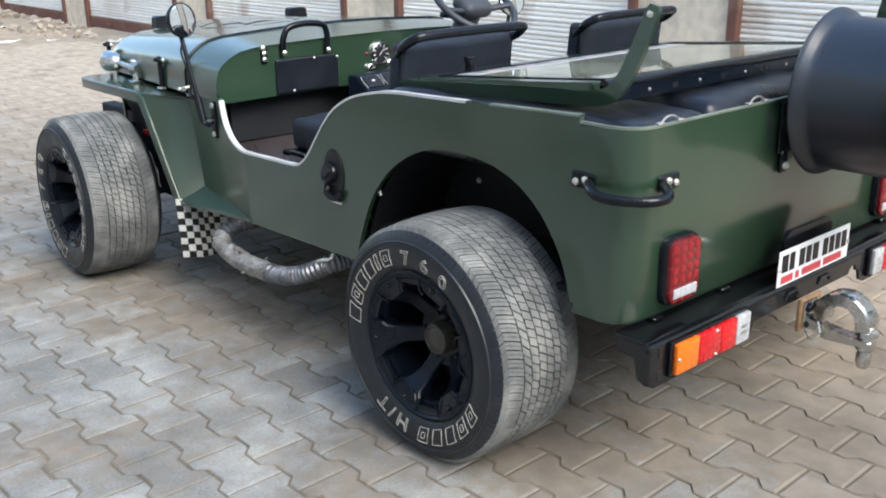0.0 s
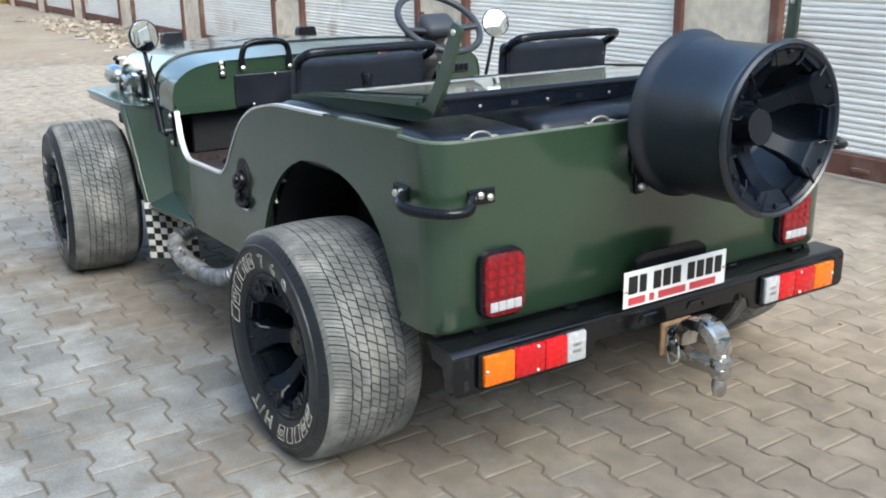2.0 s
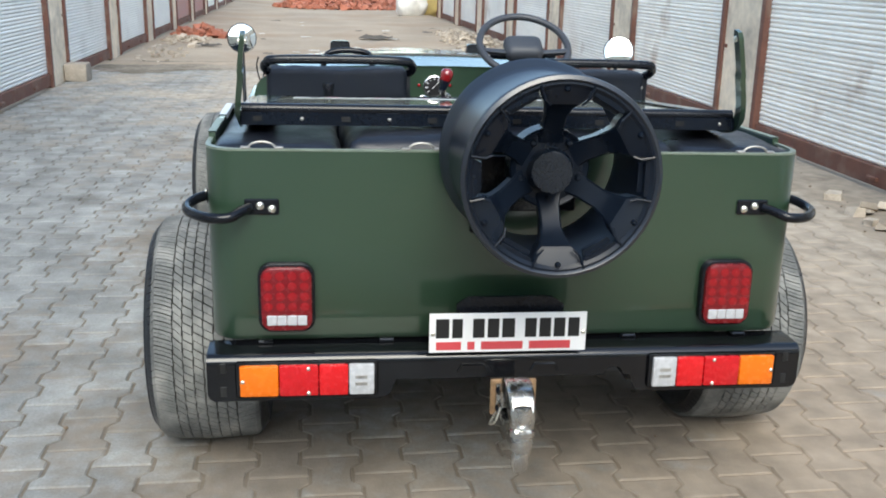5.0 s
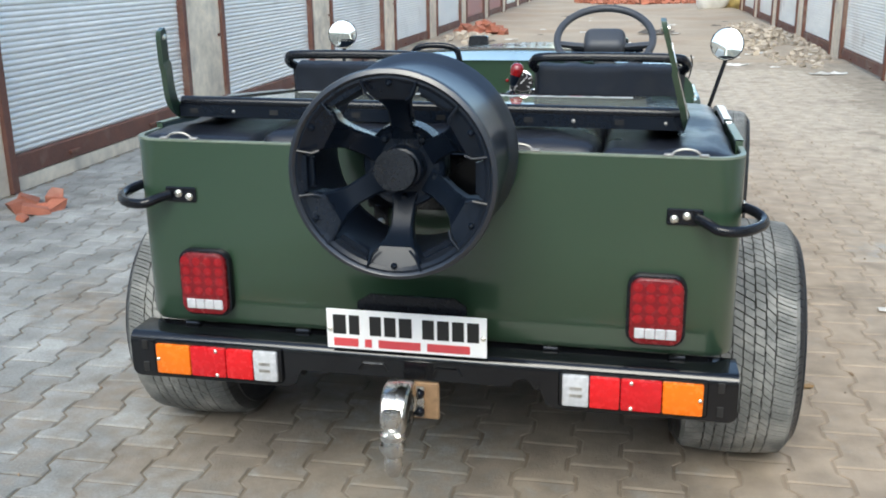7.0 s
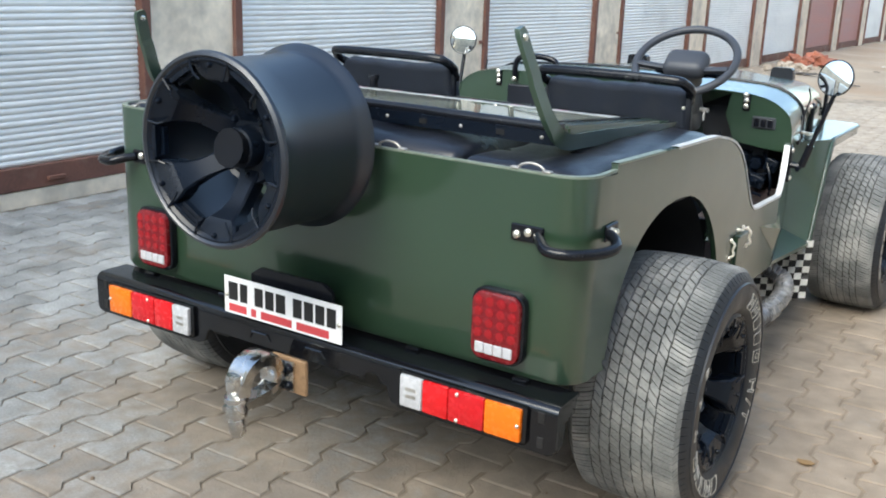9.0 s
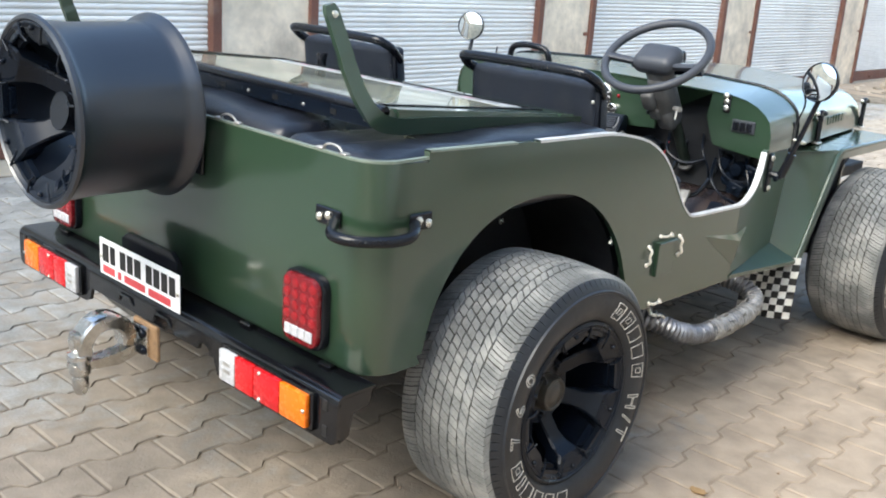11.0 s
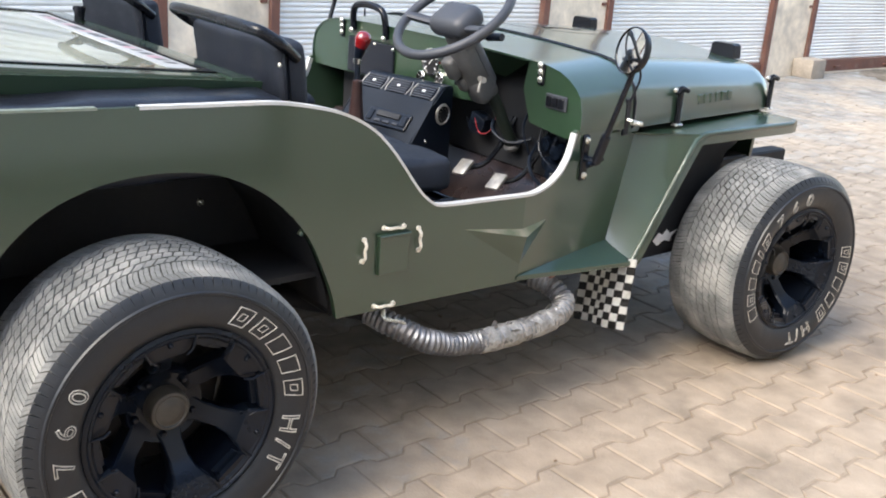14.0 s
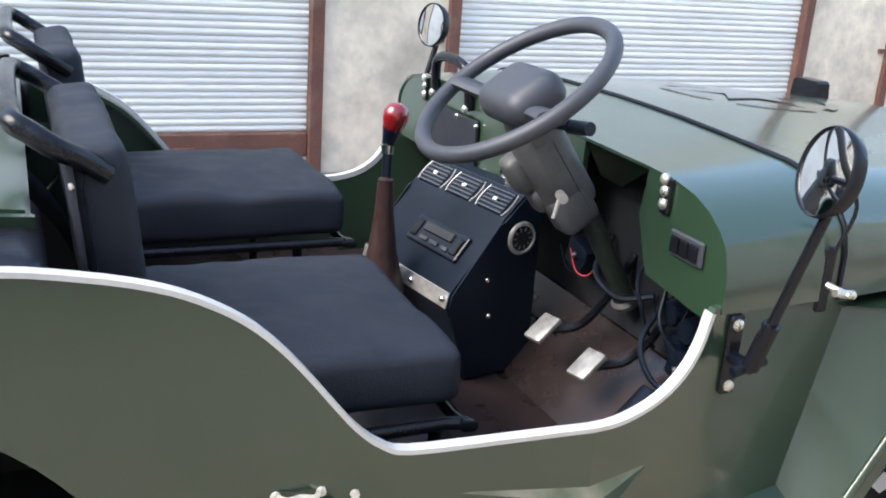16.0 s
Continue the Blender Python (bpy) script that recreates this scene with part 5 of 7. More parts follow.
# rear strip with screws, round roll on top
bm = bmesh.new()
prism(bm, [(-0.640, 0.985), (0.640, 0.985), (0.640, 1.016), (-0.640, 1.016)], "y", 0.136, 0.149)
part("clamp_strip", bm, SATIN, wind, "black clamp strip with screws")
bm = bmesh.new()
tube(bm, [(-0.640, 0.158, 1.022), (0.640, 0.158, 1.022)], 0.014, 12)
part("top_roll", bm, BLACK, wind, smooth=True)
fasteners("strip_screw", [(-0.60 + i * 1.2 / 11, 0.136, 1.001) for i in range(1, 12, 2)], (0, -1, 0), 0.0048, 0.004, PEDAL, wind)
for i in range(0, 12, 2):
    x = -0.60 + i * 1.2 / 11
    bm = bmesh.new()
    box(bm, x - 0.011, x + 0.011, 0.1345, 0.137, 0.995, 1.007)
    part("strip_slot", bm, INK, wind)


def wind_arm(s):
    """Flat bar along the frame, bent up at its end, the free end leaning inward."""
    lean = 0.064 if s > 0 else 0.030
    tall = 0.026 if s > 0 else -0.008
    path = smooth_path([(0, y, z) for y, z in ((0.888, 0.946), (0.60, 0.966), (0.32, 0.983), (0.205, 0.988), (0.135, 1.004), (0.098, 1.044), (0.075, 1.098), (0.056, 1.152 + tall * 0.6), (0.036, 1.222 + tall))], 6)
    bm = bmesh.new()
    rows = []
    k = len(path)
    for i, p in enumerate(path):
        a, b = path[max(0, i - 1)], path[min(k - 1, i + 1)]
        d = (b - a).normalized()
        n = Vector((0, -d.z, d.y))
        w = 0.021 - 0.003 * (i / k)
        if i == k - 1:
            w = 0.012
        sh = lean * max(0.0, (p.z - 1.0) / 0.222)
        x0, x1 = 0.642 - sh, 0.656 - sh
        if i > k - 10:
            x0, x1 = x0 + 0.004, x1 + 0.002
        c = Vector((0, p.y, p.z))
        # the lying part has a sloped outer face
        xt = x1 - 0.013 * max(0.0, min(1.0, (1.03 - p.z) / 0.03))
        rows.append([(s * x0, *(c + n * w)[1:]), (s * xt, *(c + n * w)[1:]), (s * x1, *(c - n * w)[1:]), (s * x0, *(c - n * w)[1:]), (s * x0, *(c + n * w)[1:])])
    loft(bm, rows)
    bmesh.ops.remove_doubles(bm, verts=bm.verts, dist=0.0001)
    bmesh.ops.holes_fill(bm, edges=[e for e in bm.edges if e.is_boundary])
    o = part("windscreen_arm", bm, GREEN, wind, "curved green windscreen arm", smooth=40)
    for q, x in ((1, 0.659), (-1, 0.645)):
        bm = bmesh.new()
        bolt(bm, (s * (x - lean * (0.202 + tall) / 0.222), 0.044, 1.202 + tall), (s * q, 0, 0), 0.008, 0.004)
        part("arm_hole", bm, STEEL, o, smooth=True)


mirror_x(wind_arm)
bm = bmesh.new()
lathe(bm, [(0.0, 0.045), (0.018, 0.044), (0.020, 0.036), (0.015, 0.020), (0.016, 0.0), (0.0, 0.0)], Matrix.Translation((-0.411, 0.850, frame_z(0.85) + 0.016)) @ Matrix.Rotation(-math.pi / 2, 4, "Y"), 16)
part("wiper_knob", bm, BLACK, wind, smooth=True)


# the folded frame lies a little off the middle
wind.matrix_basis = Matrix.Translation((-0.030, 0, 0))


# ---- cushions and seats ----
def cushion(name, x0, x1, y0, y1, z0, z1, bevel, mat_, label, wave=0.006, seed=0.0, parent=None, crown=0.012, tilt=None):
    bm = bmesh.new()
    box(bm, x0, x1, y0, y1, z0, z1, bevel, 4)
    big = [e for e in bm.edges if e.calc_length() > 0.09]
    bmesh.ops.subdivide_edges(bm, edges=big, cuts=13, use_grid_fill=True)
    cx, cy = (x0 + x1) / 2, (y0 + y1) / 2
    for v in bm.verts:
        u, w = (v.co.x - cx) / (x1 - x0) * 2, (v.co.y - cy) / (y1 - y0) * 2
        up = (v.co.z - z0) / (z1 - z0)
        v.co.z += up * crown * (1 - u * u) * (1 - w * w)
        v.co += wave * noise.noise_vector(v.co * 7 + Vector((seed, 0, 0))) + wave * 0.4 * noise.noise_vector(v.co * 22 + Vector((seed, 3, 0)))
        fold = abs(noise.noise((v.co.x * 9 + seed, v.co.y * 5, v.co.z * 16 + v.co.x * 5)))
        v.co.z -= up * wave * 0.8 * max(0.0, 1 - 5 * fold)
    if tilt:
        bmesh.ops.transform(bm, matrix=tilt, verts=bm.verts)
    return J(name, bm, mat_, label, smooth=60, parent=parent)


cushion("bench_cushion", -0.735, -0.425, 0.020, 0.90, 0.78, 0.952, 0.030, VINYL, "black vinyl bench cushion", 0.007, 1)
cushion("bench_cushion", 0.425, 0.735, 0.020, 0.90, 0.78, 0.952, 0.030, VINYL, "black vinyl bench cushion", 0.007, 5)
cushion("bench_cushion", -0.418, 0.418, 0.022, 0.62, 0.74, 0.972, 0.045, VINYL, "black vinyl cushion between the benches", 0.008, 9, crown=0.02)


def front_seat(s):
    x0, x1 = (0.175, 0.640) if s > 0 else (-0.640, -0.175)
    y1, zb = (1.480, 0.612) if s > 0 else (1.548, 0.640)
    seat = cushion("front_seat", x0, x1, 1.03, y1, 0.640 if s > 0 else 0.655, 0.738 if s > 0 else 0.760, 0.024, FABRIC, "black cloth seat with tube frame back", 0.007, 2 + s, crown=0.014)
    lean = Matrix.Translation((0, 0.985, 0.74)) @ Matrix.Rotation(radians(7), 4, "X") @ Matrix.Translation((0, -0.985, -0.74))
    cushion("backrest", x0 + 0.005, x1 - 0.005, 0.958, 1.035, 0.70, 1.058, 0.020, FABRIC, "black cloth backrest", 0.005, 7 + s, parent=seat, crown=0.0, tilt=lean)
    bm = bmesh.new()
    xa, xb = x0 - 0.012, x1 + 0.018
    zt = 1.086
    pts = smooth_path([(xa + 0.030, 0.975, 1.018), (xa + 0.020, 0.945, 1.040), (xa + 0.008, 0.918, 1.056), (xa + 0.016, 0.890, 1.074), (xa + 0.05, 0.868, zt), ((xa + xb) / 2, 0.864, zt + 0.003), (xb - 0.05, 0.868, zt), (xb - 0.016, 0.890, 1.074), (xb - 0.008, 0.918, 1.056), (xb - 0.020, 0.945, 1.040), (xb - 0.030, 0.975, 1.018)], 5)
    tube(bm, pts, 0.0145, 12)
    part("back_frame", bm, BLACK, seat, "black tube back frame", smooth=True)
    bm = bmesh.new()
    xm = (xa + xb) / 2
    secs = []
    for i in range(13):
        u = i / 12
        x = xa + 0.012 + (xb - xa - 0.024) * u
        dip = 0.012 * (1 - (2 * u - 1) ** 2)
        secs.append([(x, 0.937 - 0.004, 1.030 - dip + 0.010), (x, 0.947, 0.90), (x, 0.965, 0.70), (x, 0.975, 0.70), (x, 0.957, 0.90), (x, 0.947 - 0.004, 1.030 - dip + 0.010)])
    loft(bm, secs)
    part("back_panel", bm, VINYL, seat, "black panel behind the backrest", smooth=40)
    fasteners("panel_screw", [(x, 0.935, 1.004) for x in (xa + 0.035, xm, xb - 0.035)], (0, -1, 0), 0.0085, 0.006, STEEL, seat)
    bm = bmesh.new()
    tube(bm, smooth_path([(x0, 1.02, zb), (x0, y1 - 0.03, zb), (x0 + 0.02, y1 - 0.005, zb), (x1 - 0.02, y1 - 0.005, zb), (x1, y1 - 0.03, zb), (x1, 1.02, zb)], 4), 0.011, 10)
    for x in (x0 + 0.01, x1 - 0.01):
        for y in (1.06, 1.44):
            tube(bm, [(x, y, zb), (x, y, 0.440)], 0.011, 8)
    part("seat_base", bm, BLACK, seat, "black tube seat base", smooth=True)


mirror_x(front_seat)

# ---- dash, console, steering ----
bm = bmesh.new()
half = [(0.731 * u, 0.977 - d) for u, d in CROWN[6::-1]]
right = half + [(0.731, 0.80), (0.716, 0.762), (0.660, 0.766), (0.518, 0.782), (0.478, 0.880), (0.492, 0.968)]
left = [(-x, z) for x, z in half] + [(-0.712, 0.775), (-0.02, 0.780), (0.12, 0.79), (0.270, 0.80), (0.278, 0.968), (0.0, 0.974)]
prism(bm, right, "y", 1.876, 1.888)
prism(bm, left, "y", 1.876, 1.888)
J("dash_panel", bm, GREEN, "olive green dash panel with gauges")
# dark board added behind the column opening, where its depth looks black
bm = bmesh.new()
box(bm, 0.20, 0.52, 1.9665, 1.9765, 0.62, 0.956)
J("column_recess", bm, UNDER)
bm = bmesh.new()
box(bm, -0.475, -0.185, 1.866, 1.875, 0.783, 0.914, 0.006, 2)
glove = J("glove_box_cover", bm, VINYL, "black glove box cover on the dash")
fasteners("cover_screw", [(-0.40, 1.866, 0.79), (-0.30, 1.866, 0.905), (-0.19, 1.866, 0.90)], (0, -1, 0), 0.006, 0.005, STEEL, glove)
DIAL = surf("dark_dial", (0.015, 0.015, 0.016), 0.3, vary=0.1)
for x, z, r in ((0.030, 0.892, 0.047), (-0.018, 0.832, 0.023), (0.082, 0.842, 0.023)):
    m = Matrix.Translation((x, 1.8755, z)) @ Matrix.Rotation(-math.pi / 2, 4, "Z")
    bm = bmesh.new()
    lathe(bm, [(0.0, 0.010), (r * 0.86, 0.010), (r * 0.88, 0.015), (r, 0.013), (r * 1.03, 0.0)], m, 28, mat=[0, 1, 1, 1])
    g = J("gauge", bm, [DIAL, CHROME], "round black gauge with a chrome ring and plain marks", smooth=35)
    bm = bmesh.new()
    for i in range(9 if r > 0.03 else 5):
        a = math.radians(220 - 260 * i / (8 if r > 0.03 else 4))
        q = m @ Matrix.Translation((0.0108, -math.cos(a) * r * 0.70, math.sin(a) * r * 0.70)) @ Matrix.Rotation(-a, 4, "X")
        boxm(bm, q, 0.0008, r * 0.24, r * 0.07)
    boxm(bm, m @ Matrix.Translation((0.0115, 0.006, 0.006)) @ Matrix.Rotation(0.8, 4, "X"), 0.0008, r * 0.9, r * 0.06)
    part("dial_marks", bm, WHITE, g)
fasteners("warning_lamp", [(-0.035, 1.876, 0.895), (0.10, 1.876, 0.895)], (0, -1, 0), 0.008, 0.008, RED_KNOB, jeep)
bm = bmesh.new()
tube(bm, smooth_path([(-0.440, 1.868, 0.938), (-0.440, 1.862, 0.985), (-0.425, 1.858, 1.022), (-0.39, 1.856, 1.036), (-0.34, 1.855, 1.040), (-0.285, 1.856, 1.036), (-0.25, 1.858, 1.022), (-0.237, 1.862, 0.985), (-0.237, 1.868, 0.930)], 4), 0.0125, 12)
gh = J("dash_handle", bm, BLACK, "black grab handle on the dash", smooth=True)
fasteners("handle_bolt", [(-0.440, 1.855, 0.938), (-0.237, 1.855, 0.932)], (0, -1, 0), 0.010, 0.007, STEEL, gh)
for s in (1, -1):
    x = 0.553 if s > 0 else -0.522
    bm = bmesh.new()
    box(bm, x - 0.014, x + 0.014, 1.868, 1.8755, 0.902, 0.968, 0.004, 1)
    hg = J("hinge_plate", bm, BLACK)
    fasteners("hinge_bolt", [(x, 1.868, 0.920), (x, 1.868, 0.942), (x - 0.004, 1.868, 0.962)], (0, -1, 0), 0.010, 0.007, STEEL, hg)
bm = bmesh.new()
box(bm, 0.582, 0.670, 1.868, 1.8755, 0.842, 0.886, 0.003, 1)
sw = J("switch_panel", bm, PLASTIC, "black panel of rocker switches")
for i in range(3):
    bm = bmesh.new()
    box(bm, 0.590 + 0.025 * i, 0.611 + 0.025 * i, 1.8625, 1.869, 0.849, 0.879, 0.003, 2)
    part("rocker_switch", bm, BLACK, sw)
# plain hinge plates with wing bolts on the flanks
for s in (1, -1):
    bm = bmesh.new()
    a, b = sorted((s * 0.7195, s * 0.736))
    box(bm, a, b, 1.893, 1.922, 0.648, 0.785, 0.004, 1)
    fp = J("flank_bracket", bm, BLACK, "black bracket of the mirror arm")
    fasteners("bracket_bolt", [(s * 0.736, 1.907, 0.664), (s * 0.736, 1.907, 0.770)], (s, 0, 0), 0.010, 0.007, STEEL, fp)
    bm = bmesh.new()
    tube(bm, [(s * 0.725, 1.905, 0.715), (s * 0.775, 1.912, 0.712)], 0.012, 8)
    tube(bm, [(s * 0.765, 1.885, 0.703), (s * 0.765, 1.945, 0.718)], 0.009, 8)
    part("pivot_bolt", bm, SATIN, fp, smooth=True)
    # windscreen pivot further forward
    bm = bmesh.new()
    box(bm, s * 0.706, s * 0.716, 2.085, 2.112, 0.765, 0.880, 0.004, 1)
    tube(bm, smooth_path([(s * 0.712, 2.10, 0.86), (s * 0.730, 2.115, 0.94), (s * 0.722, 2.11, 0.985)], 4), 0.0035, 6)
    pv = J("windscreen_pivot", bm, BLACK)
    bm = bmesh.new()
    tube(bm, [(s * 0.715, 2.10, 0.815), (s * 0.752, 2.115, 0.808)], 0.006, 8)
    tube(bm, [(s * 0.742, 2.092, 0.811), (s * 0.747, 2.130, 0.806)], 0.0075, 8)
    part("wing_bolt", bm, STEEL, pv, smooth=True)


# mirrors
def side_mirror(s, c, r):
    c = Vector(c)
    bm = bmesh.new()
    base = Vector((s * 0.772, 1.912, 0.712))
    foot = c + Vector((0, 0.016, -r * 0.92))
    tube(bm, [base, base + (foot - base) * 0.30], 0.0145, 10)
    tube(bm, [base + (foot - base) * 0.28, foot], 0.0085, 10)
    o = J("side_mirror", bm, BLACK, "round mirror on a black arm", smooth=True)
    look_at = Vector((-s * 0.25, -1.0, 0.20 if s > 0 else 0.12)).normalized()
    m = Matrix.Translation(c) @ look_at.to_track_quat("X", "Z").to_matrix().to_4x4()
    bm = bmesh.new()
    lathe(bm, [(r * 0.94, 0.004), (r * 0.97, 0.008), (r, 0.006), (r * 1.01, -0.002), (r * 0.92, -0.018), (r * 0.5, -0.030), (0, -0.033)], m, 36)
    part("mirror_shell", bm, BLACK, o, smooth=40)
    bm = bmesh.new()
    lathe(bm, [(0.0, 0.0085), (r * 0.3, 0.0080), (r * 0.6, 0.0067), (r * 0.95, 0.0040), (r * 0.95, 0.001)], m, 36)
    part("mirror_glass", bm, MIRROR, o, "bright convex mirror glass", smooth=40)


side_mirror(-1, (-0.782, 1.988, 1.074), 0.062)
side_mirror(1, (0.852, 1.912, 1.048), 0.066)

# centre console, turned towards the driver
cm = Matrix.Translation((-0.178, 1.735, 0)) @ Matrix.Rotation(radians(10), 4, "Z")
bm = bmesh.new()
L = 0.358
prof = [(0.07, 0.832), (0.022, 0.832), (-0.030, 0.782), (-0.034, 0.772), (-0.148, 0.640), (-0.154, 0.610), (-0.130, 0.560), (-0.10, 0.441), (0.07, 0.441)]
prism(bm, prof, "x", 0, L)
bmesh.ops.bevel(bm, geom=list(bm.edges), offset=0.005, segments=2, affect="EDGES")
bmesh.ops.transform(bm, matrix=cm, verts=bm.verts)
cons = J("centre_console", bm, CONSOLE, "black console with vents and a radio", smooth=30)
slope = math.atan2(0.050, 0.052)
for i in range(3):
    q = cm @ Matrix.Translation((0.064 + 0.115 * i, -0.004, 0.807)) @ Matrix.Rotation(slope, 4, "X")
    bm = bmesh.new()
    boxm(bm, q @ Matrix.Translation((0, 0, 0.001)), 0.086, 0.058, 0.004, 0.002, 1)
    vt = part("air_vent", bm, SATIN, cons, "air vent with silver end brackets")
    for k in (-1, 1):
        bm = bmesh.new()
        tube(bm, smooth_path([q @ Vector((k * (0.046 + 0.006 * (1 - (j / 2 - 1) ** 2)), -0.028 + 0.014 * j, 0.002)) for j in range(5)], 3), 0.0020, 6)
        part("vent_bracket", bm, PEDAL, vt, smooth=True)
    for k in range(6):
        bm = bmesh.new()
        boxm(bm, q @ Matrix.Translation((0, -0.024 + 0.0095 * k, 0.004)), 0.084, 0.0036, 0.004)
        part("vent_slat", bm, PLASTIC, vt)
    bm = bmesh.new()
    boxm(bm, q @ Matrix.Translation((0, 0, 0.007)), 0.012, 0.008, 0.005, 0.001, 1)
    part("vent_knob", bm, WHITE, vt)
slope2 = math.atan2(0.132, 0.114)
q = cm @ Matrix.Translation((0.215, -0.088, 0.708)) @ Matrix.Rotation(slope2, 4, "X")
bm = bmesh.new()
boxm(bm, q, 0.190, 0.062, 0.020, 0.004, 2)
rad_ = part("radio", bm, SATIN, cons, "black car radio")
for dx, dy, w, d, mt in ((-0.076, 0.0, 0.022, 0.040, BLACK), (0.0, 0.012, 0.105, 0.022, INK), (0.076, 0.0, 0.022, 0.040, BLACK), (-0.034, -0.016, 0.030, 0.010, PLASTIC), (0.006, -0.016, 0.030, 0.010, PLASTIC), (0.046, -0.016, 0.024, 0.010, PLASTIC)):
    bm = bmesh.new()
    boxm(bm, q @ Matrix.Translation((dx, dy, 0.011)), w, d, 0.008, 0.002, 1)
    part("radio_button", bm, mt, rad_)
bm = bmesh.new()
boxm(bm, cm @ Matrix.Translation((0.5 * L, -0.152, 0.626)) @ Matrix.Rotation(radians(76), 4, "X"), L - 0.01, 0.034, 0.004, 0.0015, 1)
part("kick_strip", bm, PEDAL, cons, "scuffed metal strip along the lower edge")
for dx in (0.12, 0.22, 0.34):
    bm = bmesh.new()
    bolt(bm, cm @ Vector((dx, -0.156, 0.628)), cm.to_3x3() @ Vector((0, -1, 0.25)), 0.007, 0.006)
    part("console_screw", bm, CHROME, cons, smooth=True)
m = cm @ Matrix.Translation((L + 0.001, 0.018, 0.742))
bm = bmesh.new()
lathe(bm, [(0.0, 0.003), (0.027, 0.003), (0.029, 0.006), (0.034, 0.004), (0.036, 0.0)], m, 28, mat=[0, 1, 1, 1])
sg = part("side_gauge", bm, [DIAL, PEDAL], cons, "round gauge in the side of the console", smooth=30)
bm = bmesh.new()
for i in range(10):
    a = 2 * math.pi * i / 10
    boxm(bm, m @ Matrix.Translation((0.0038, 0.020 * math.cos(a), 0.020 * math.sin(a))) @ Matrix.Rotation(a, 4, "X"), 0.0008, 0.008, 0.002)
part("dial_marks", bm, PEDAL, sg)
for dx, dz in ((-0.06, 0.66), (-0.05, 0.58)):
    bm = bmesh.new()
    bolt(bm, cm @ Vector((L, dx, dz)), cm.to_3x3() @ Vector((1, 0, 0)), 0.006, 0.005)
    part("console_screw", bm, CHROME, cons, smooth=True)

# gear lever
bm = bmesh.new()
lathe(bm, [(0.052, 0.0), (0.044, 0.03), (0.030, 0.09), (0.020, 0.17), (0.016, 0.24), (0.0, 0.245)], Matrix.Translation((0.040, 1.560, 0.602)) @ Matrix.Rotation(-math.pi / 2, 4, "Y"), 16)
lever = J("gear_lever", bm, LEATHER, "gear lever with dark red boot and red knob", smooth=True)
bm = bmesh.new()
tube(bm, [(0.038, 1.562, 0.80), (0.025, 1.566, 0.912)], 0.010, 10)
part("lever_rod", bm, SATIN, lever, smooth=True)
bm = bmesh.new()
lathe(bm, [(0.013, 0.0), (0.014, 0.018), (0.0, 0.019)], Matrix.Translation((0.026, 1.566, 0.893)) @ Matrix.Rotation(-math.pi / 2, 4, "Y"), 16)
part("lever_collar", bm, CHROME, lever, smooth=30)
bm = bmesh.new()
lathe(bm, [(0.0, 0.0), (0.013, 0.002), (0.016, 0.018), (0.021, 0.040), (0.026, 0.060), (0.026, 0.074), (0.019, 0.086), (0.009, 0.091), (0.0, 0.092)], Matrix.Translation((0.024, 1.567, 0.910)) @ Matrix.Rotation(radians(-74), 4, "Y") @ Matrix.Rotation(radians(6), 4, "Z"), 20, mat=[1, 1, 1, 0, 0, 0, 0, 0])
part("gear_knob", bm, [RED_KNOB, SATIN], lever, "glossy red knob", smooth=True)

# steering wheel and column
sc = Vector((0.371, 1.664, 1.085))
nrm = Vector((0, -math.cos(radians(54)), math.sin(radians(54))))
sm = Matrix.Translation(sc) @ nrm.to_track_quat("X", "Z").to_matrix().to_4x4()
bm = bmesh.new()
tube(bm, [sm @ Vector((0, 0.183 * math.cos(2 * math.pi * i / 48), 0.183 * math.sin(2 * math.pi * i / 48))) for i in range(48)], 0.0145, 12, closed=True)
stw = J("steering_wheel", bm, PLASTIC, "dark grey steering wheel with a padded hub", smooth=True)
for a in (radians(190), radians(-10)):
    bm = bmesh.new()
    p = [Vector((-0.035, 0.04 * math.cos(a), 0.04 * math.sin(a))), Vector((-0.022, 0.10 * math.cos(a), 0.10 * math.sin(a))), Vector((-0.002, 0.178 * math.cos(a), 0.178 * math.sin(a)))]
    tube(bm, smooth_path([sm @ q for q in p], 4), 0.026, 10, flat=0.5)
    part("spoke", bm, PLASTIC, stw, smooth=True)

bm = bmesh.new()
boxm(bm, sm @ Matrix.Translation((-0.018, 0, 0.002)), 0.072, 0.160, 0.118, 0.034, 5)
part("hub_pad", bm, PLASTIC, stw, "padded hub cover", smooth=40)
bm = bmesh.new()
lathe(bm, [(0.048, -0.04), (0.052, -0.06), (0.050, -0.10), (0.0, -0.10)], sm, 20)
boxm(bm, sm @ Matrix.Translation((-0.165, 0, -0.012)), 0.20, 0.072, 0.094, 0.024, 4)
boxm(bm, sm @ Matrix.Translation((-0.250, 0.002, -0.020)), 0.09, 0.070, 0.080, 0.018, 3)
col = J("steering_column", bm, COLUMN, "dusty grey steering column cover", smooth=40)
bm = bmesh.new()
tube(bm, [sm @ Vector((-0.22, 0, 0.01)), Vector((0.392, 1.945, 0.665))], 0.020, 14)
part("column_tube", bm, DARK_GREEN, col, smooth=True)
bm = bmesh.new()
lathe(bm, [(0.027, 0), (0.029, 0.010), (0.022, 0.018)], Matrix.Translation((0.392, 1.938, 0.672)) @ Vector((0, -0.55, 0.83)).to_track_quat("X", "Z").to_matrix().to_4x4(), 18)
part("column_flange", bm, COLUMN, col, smooth=True)
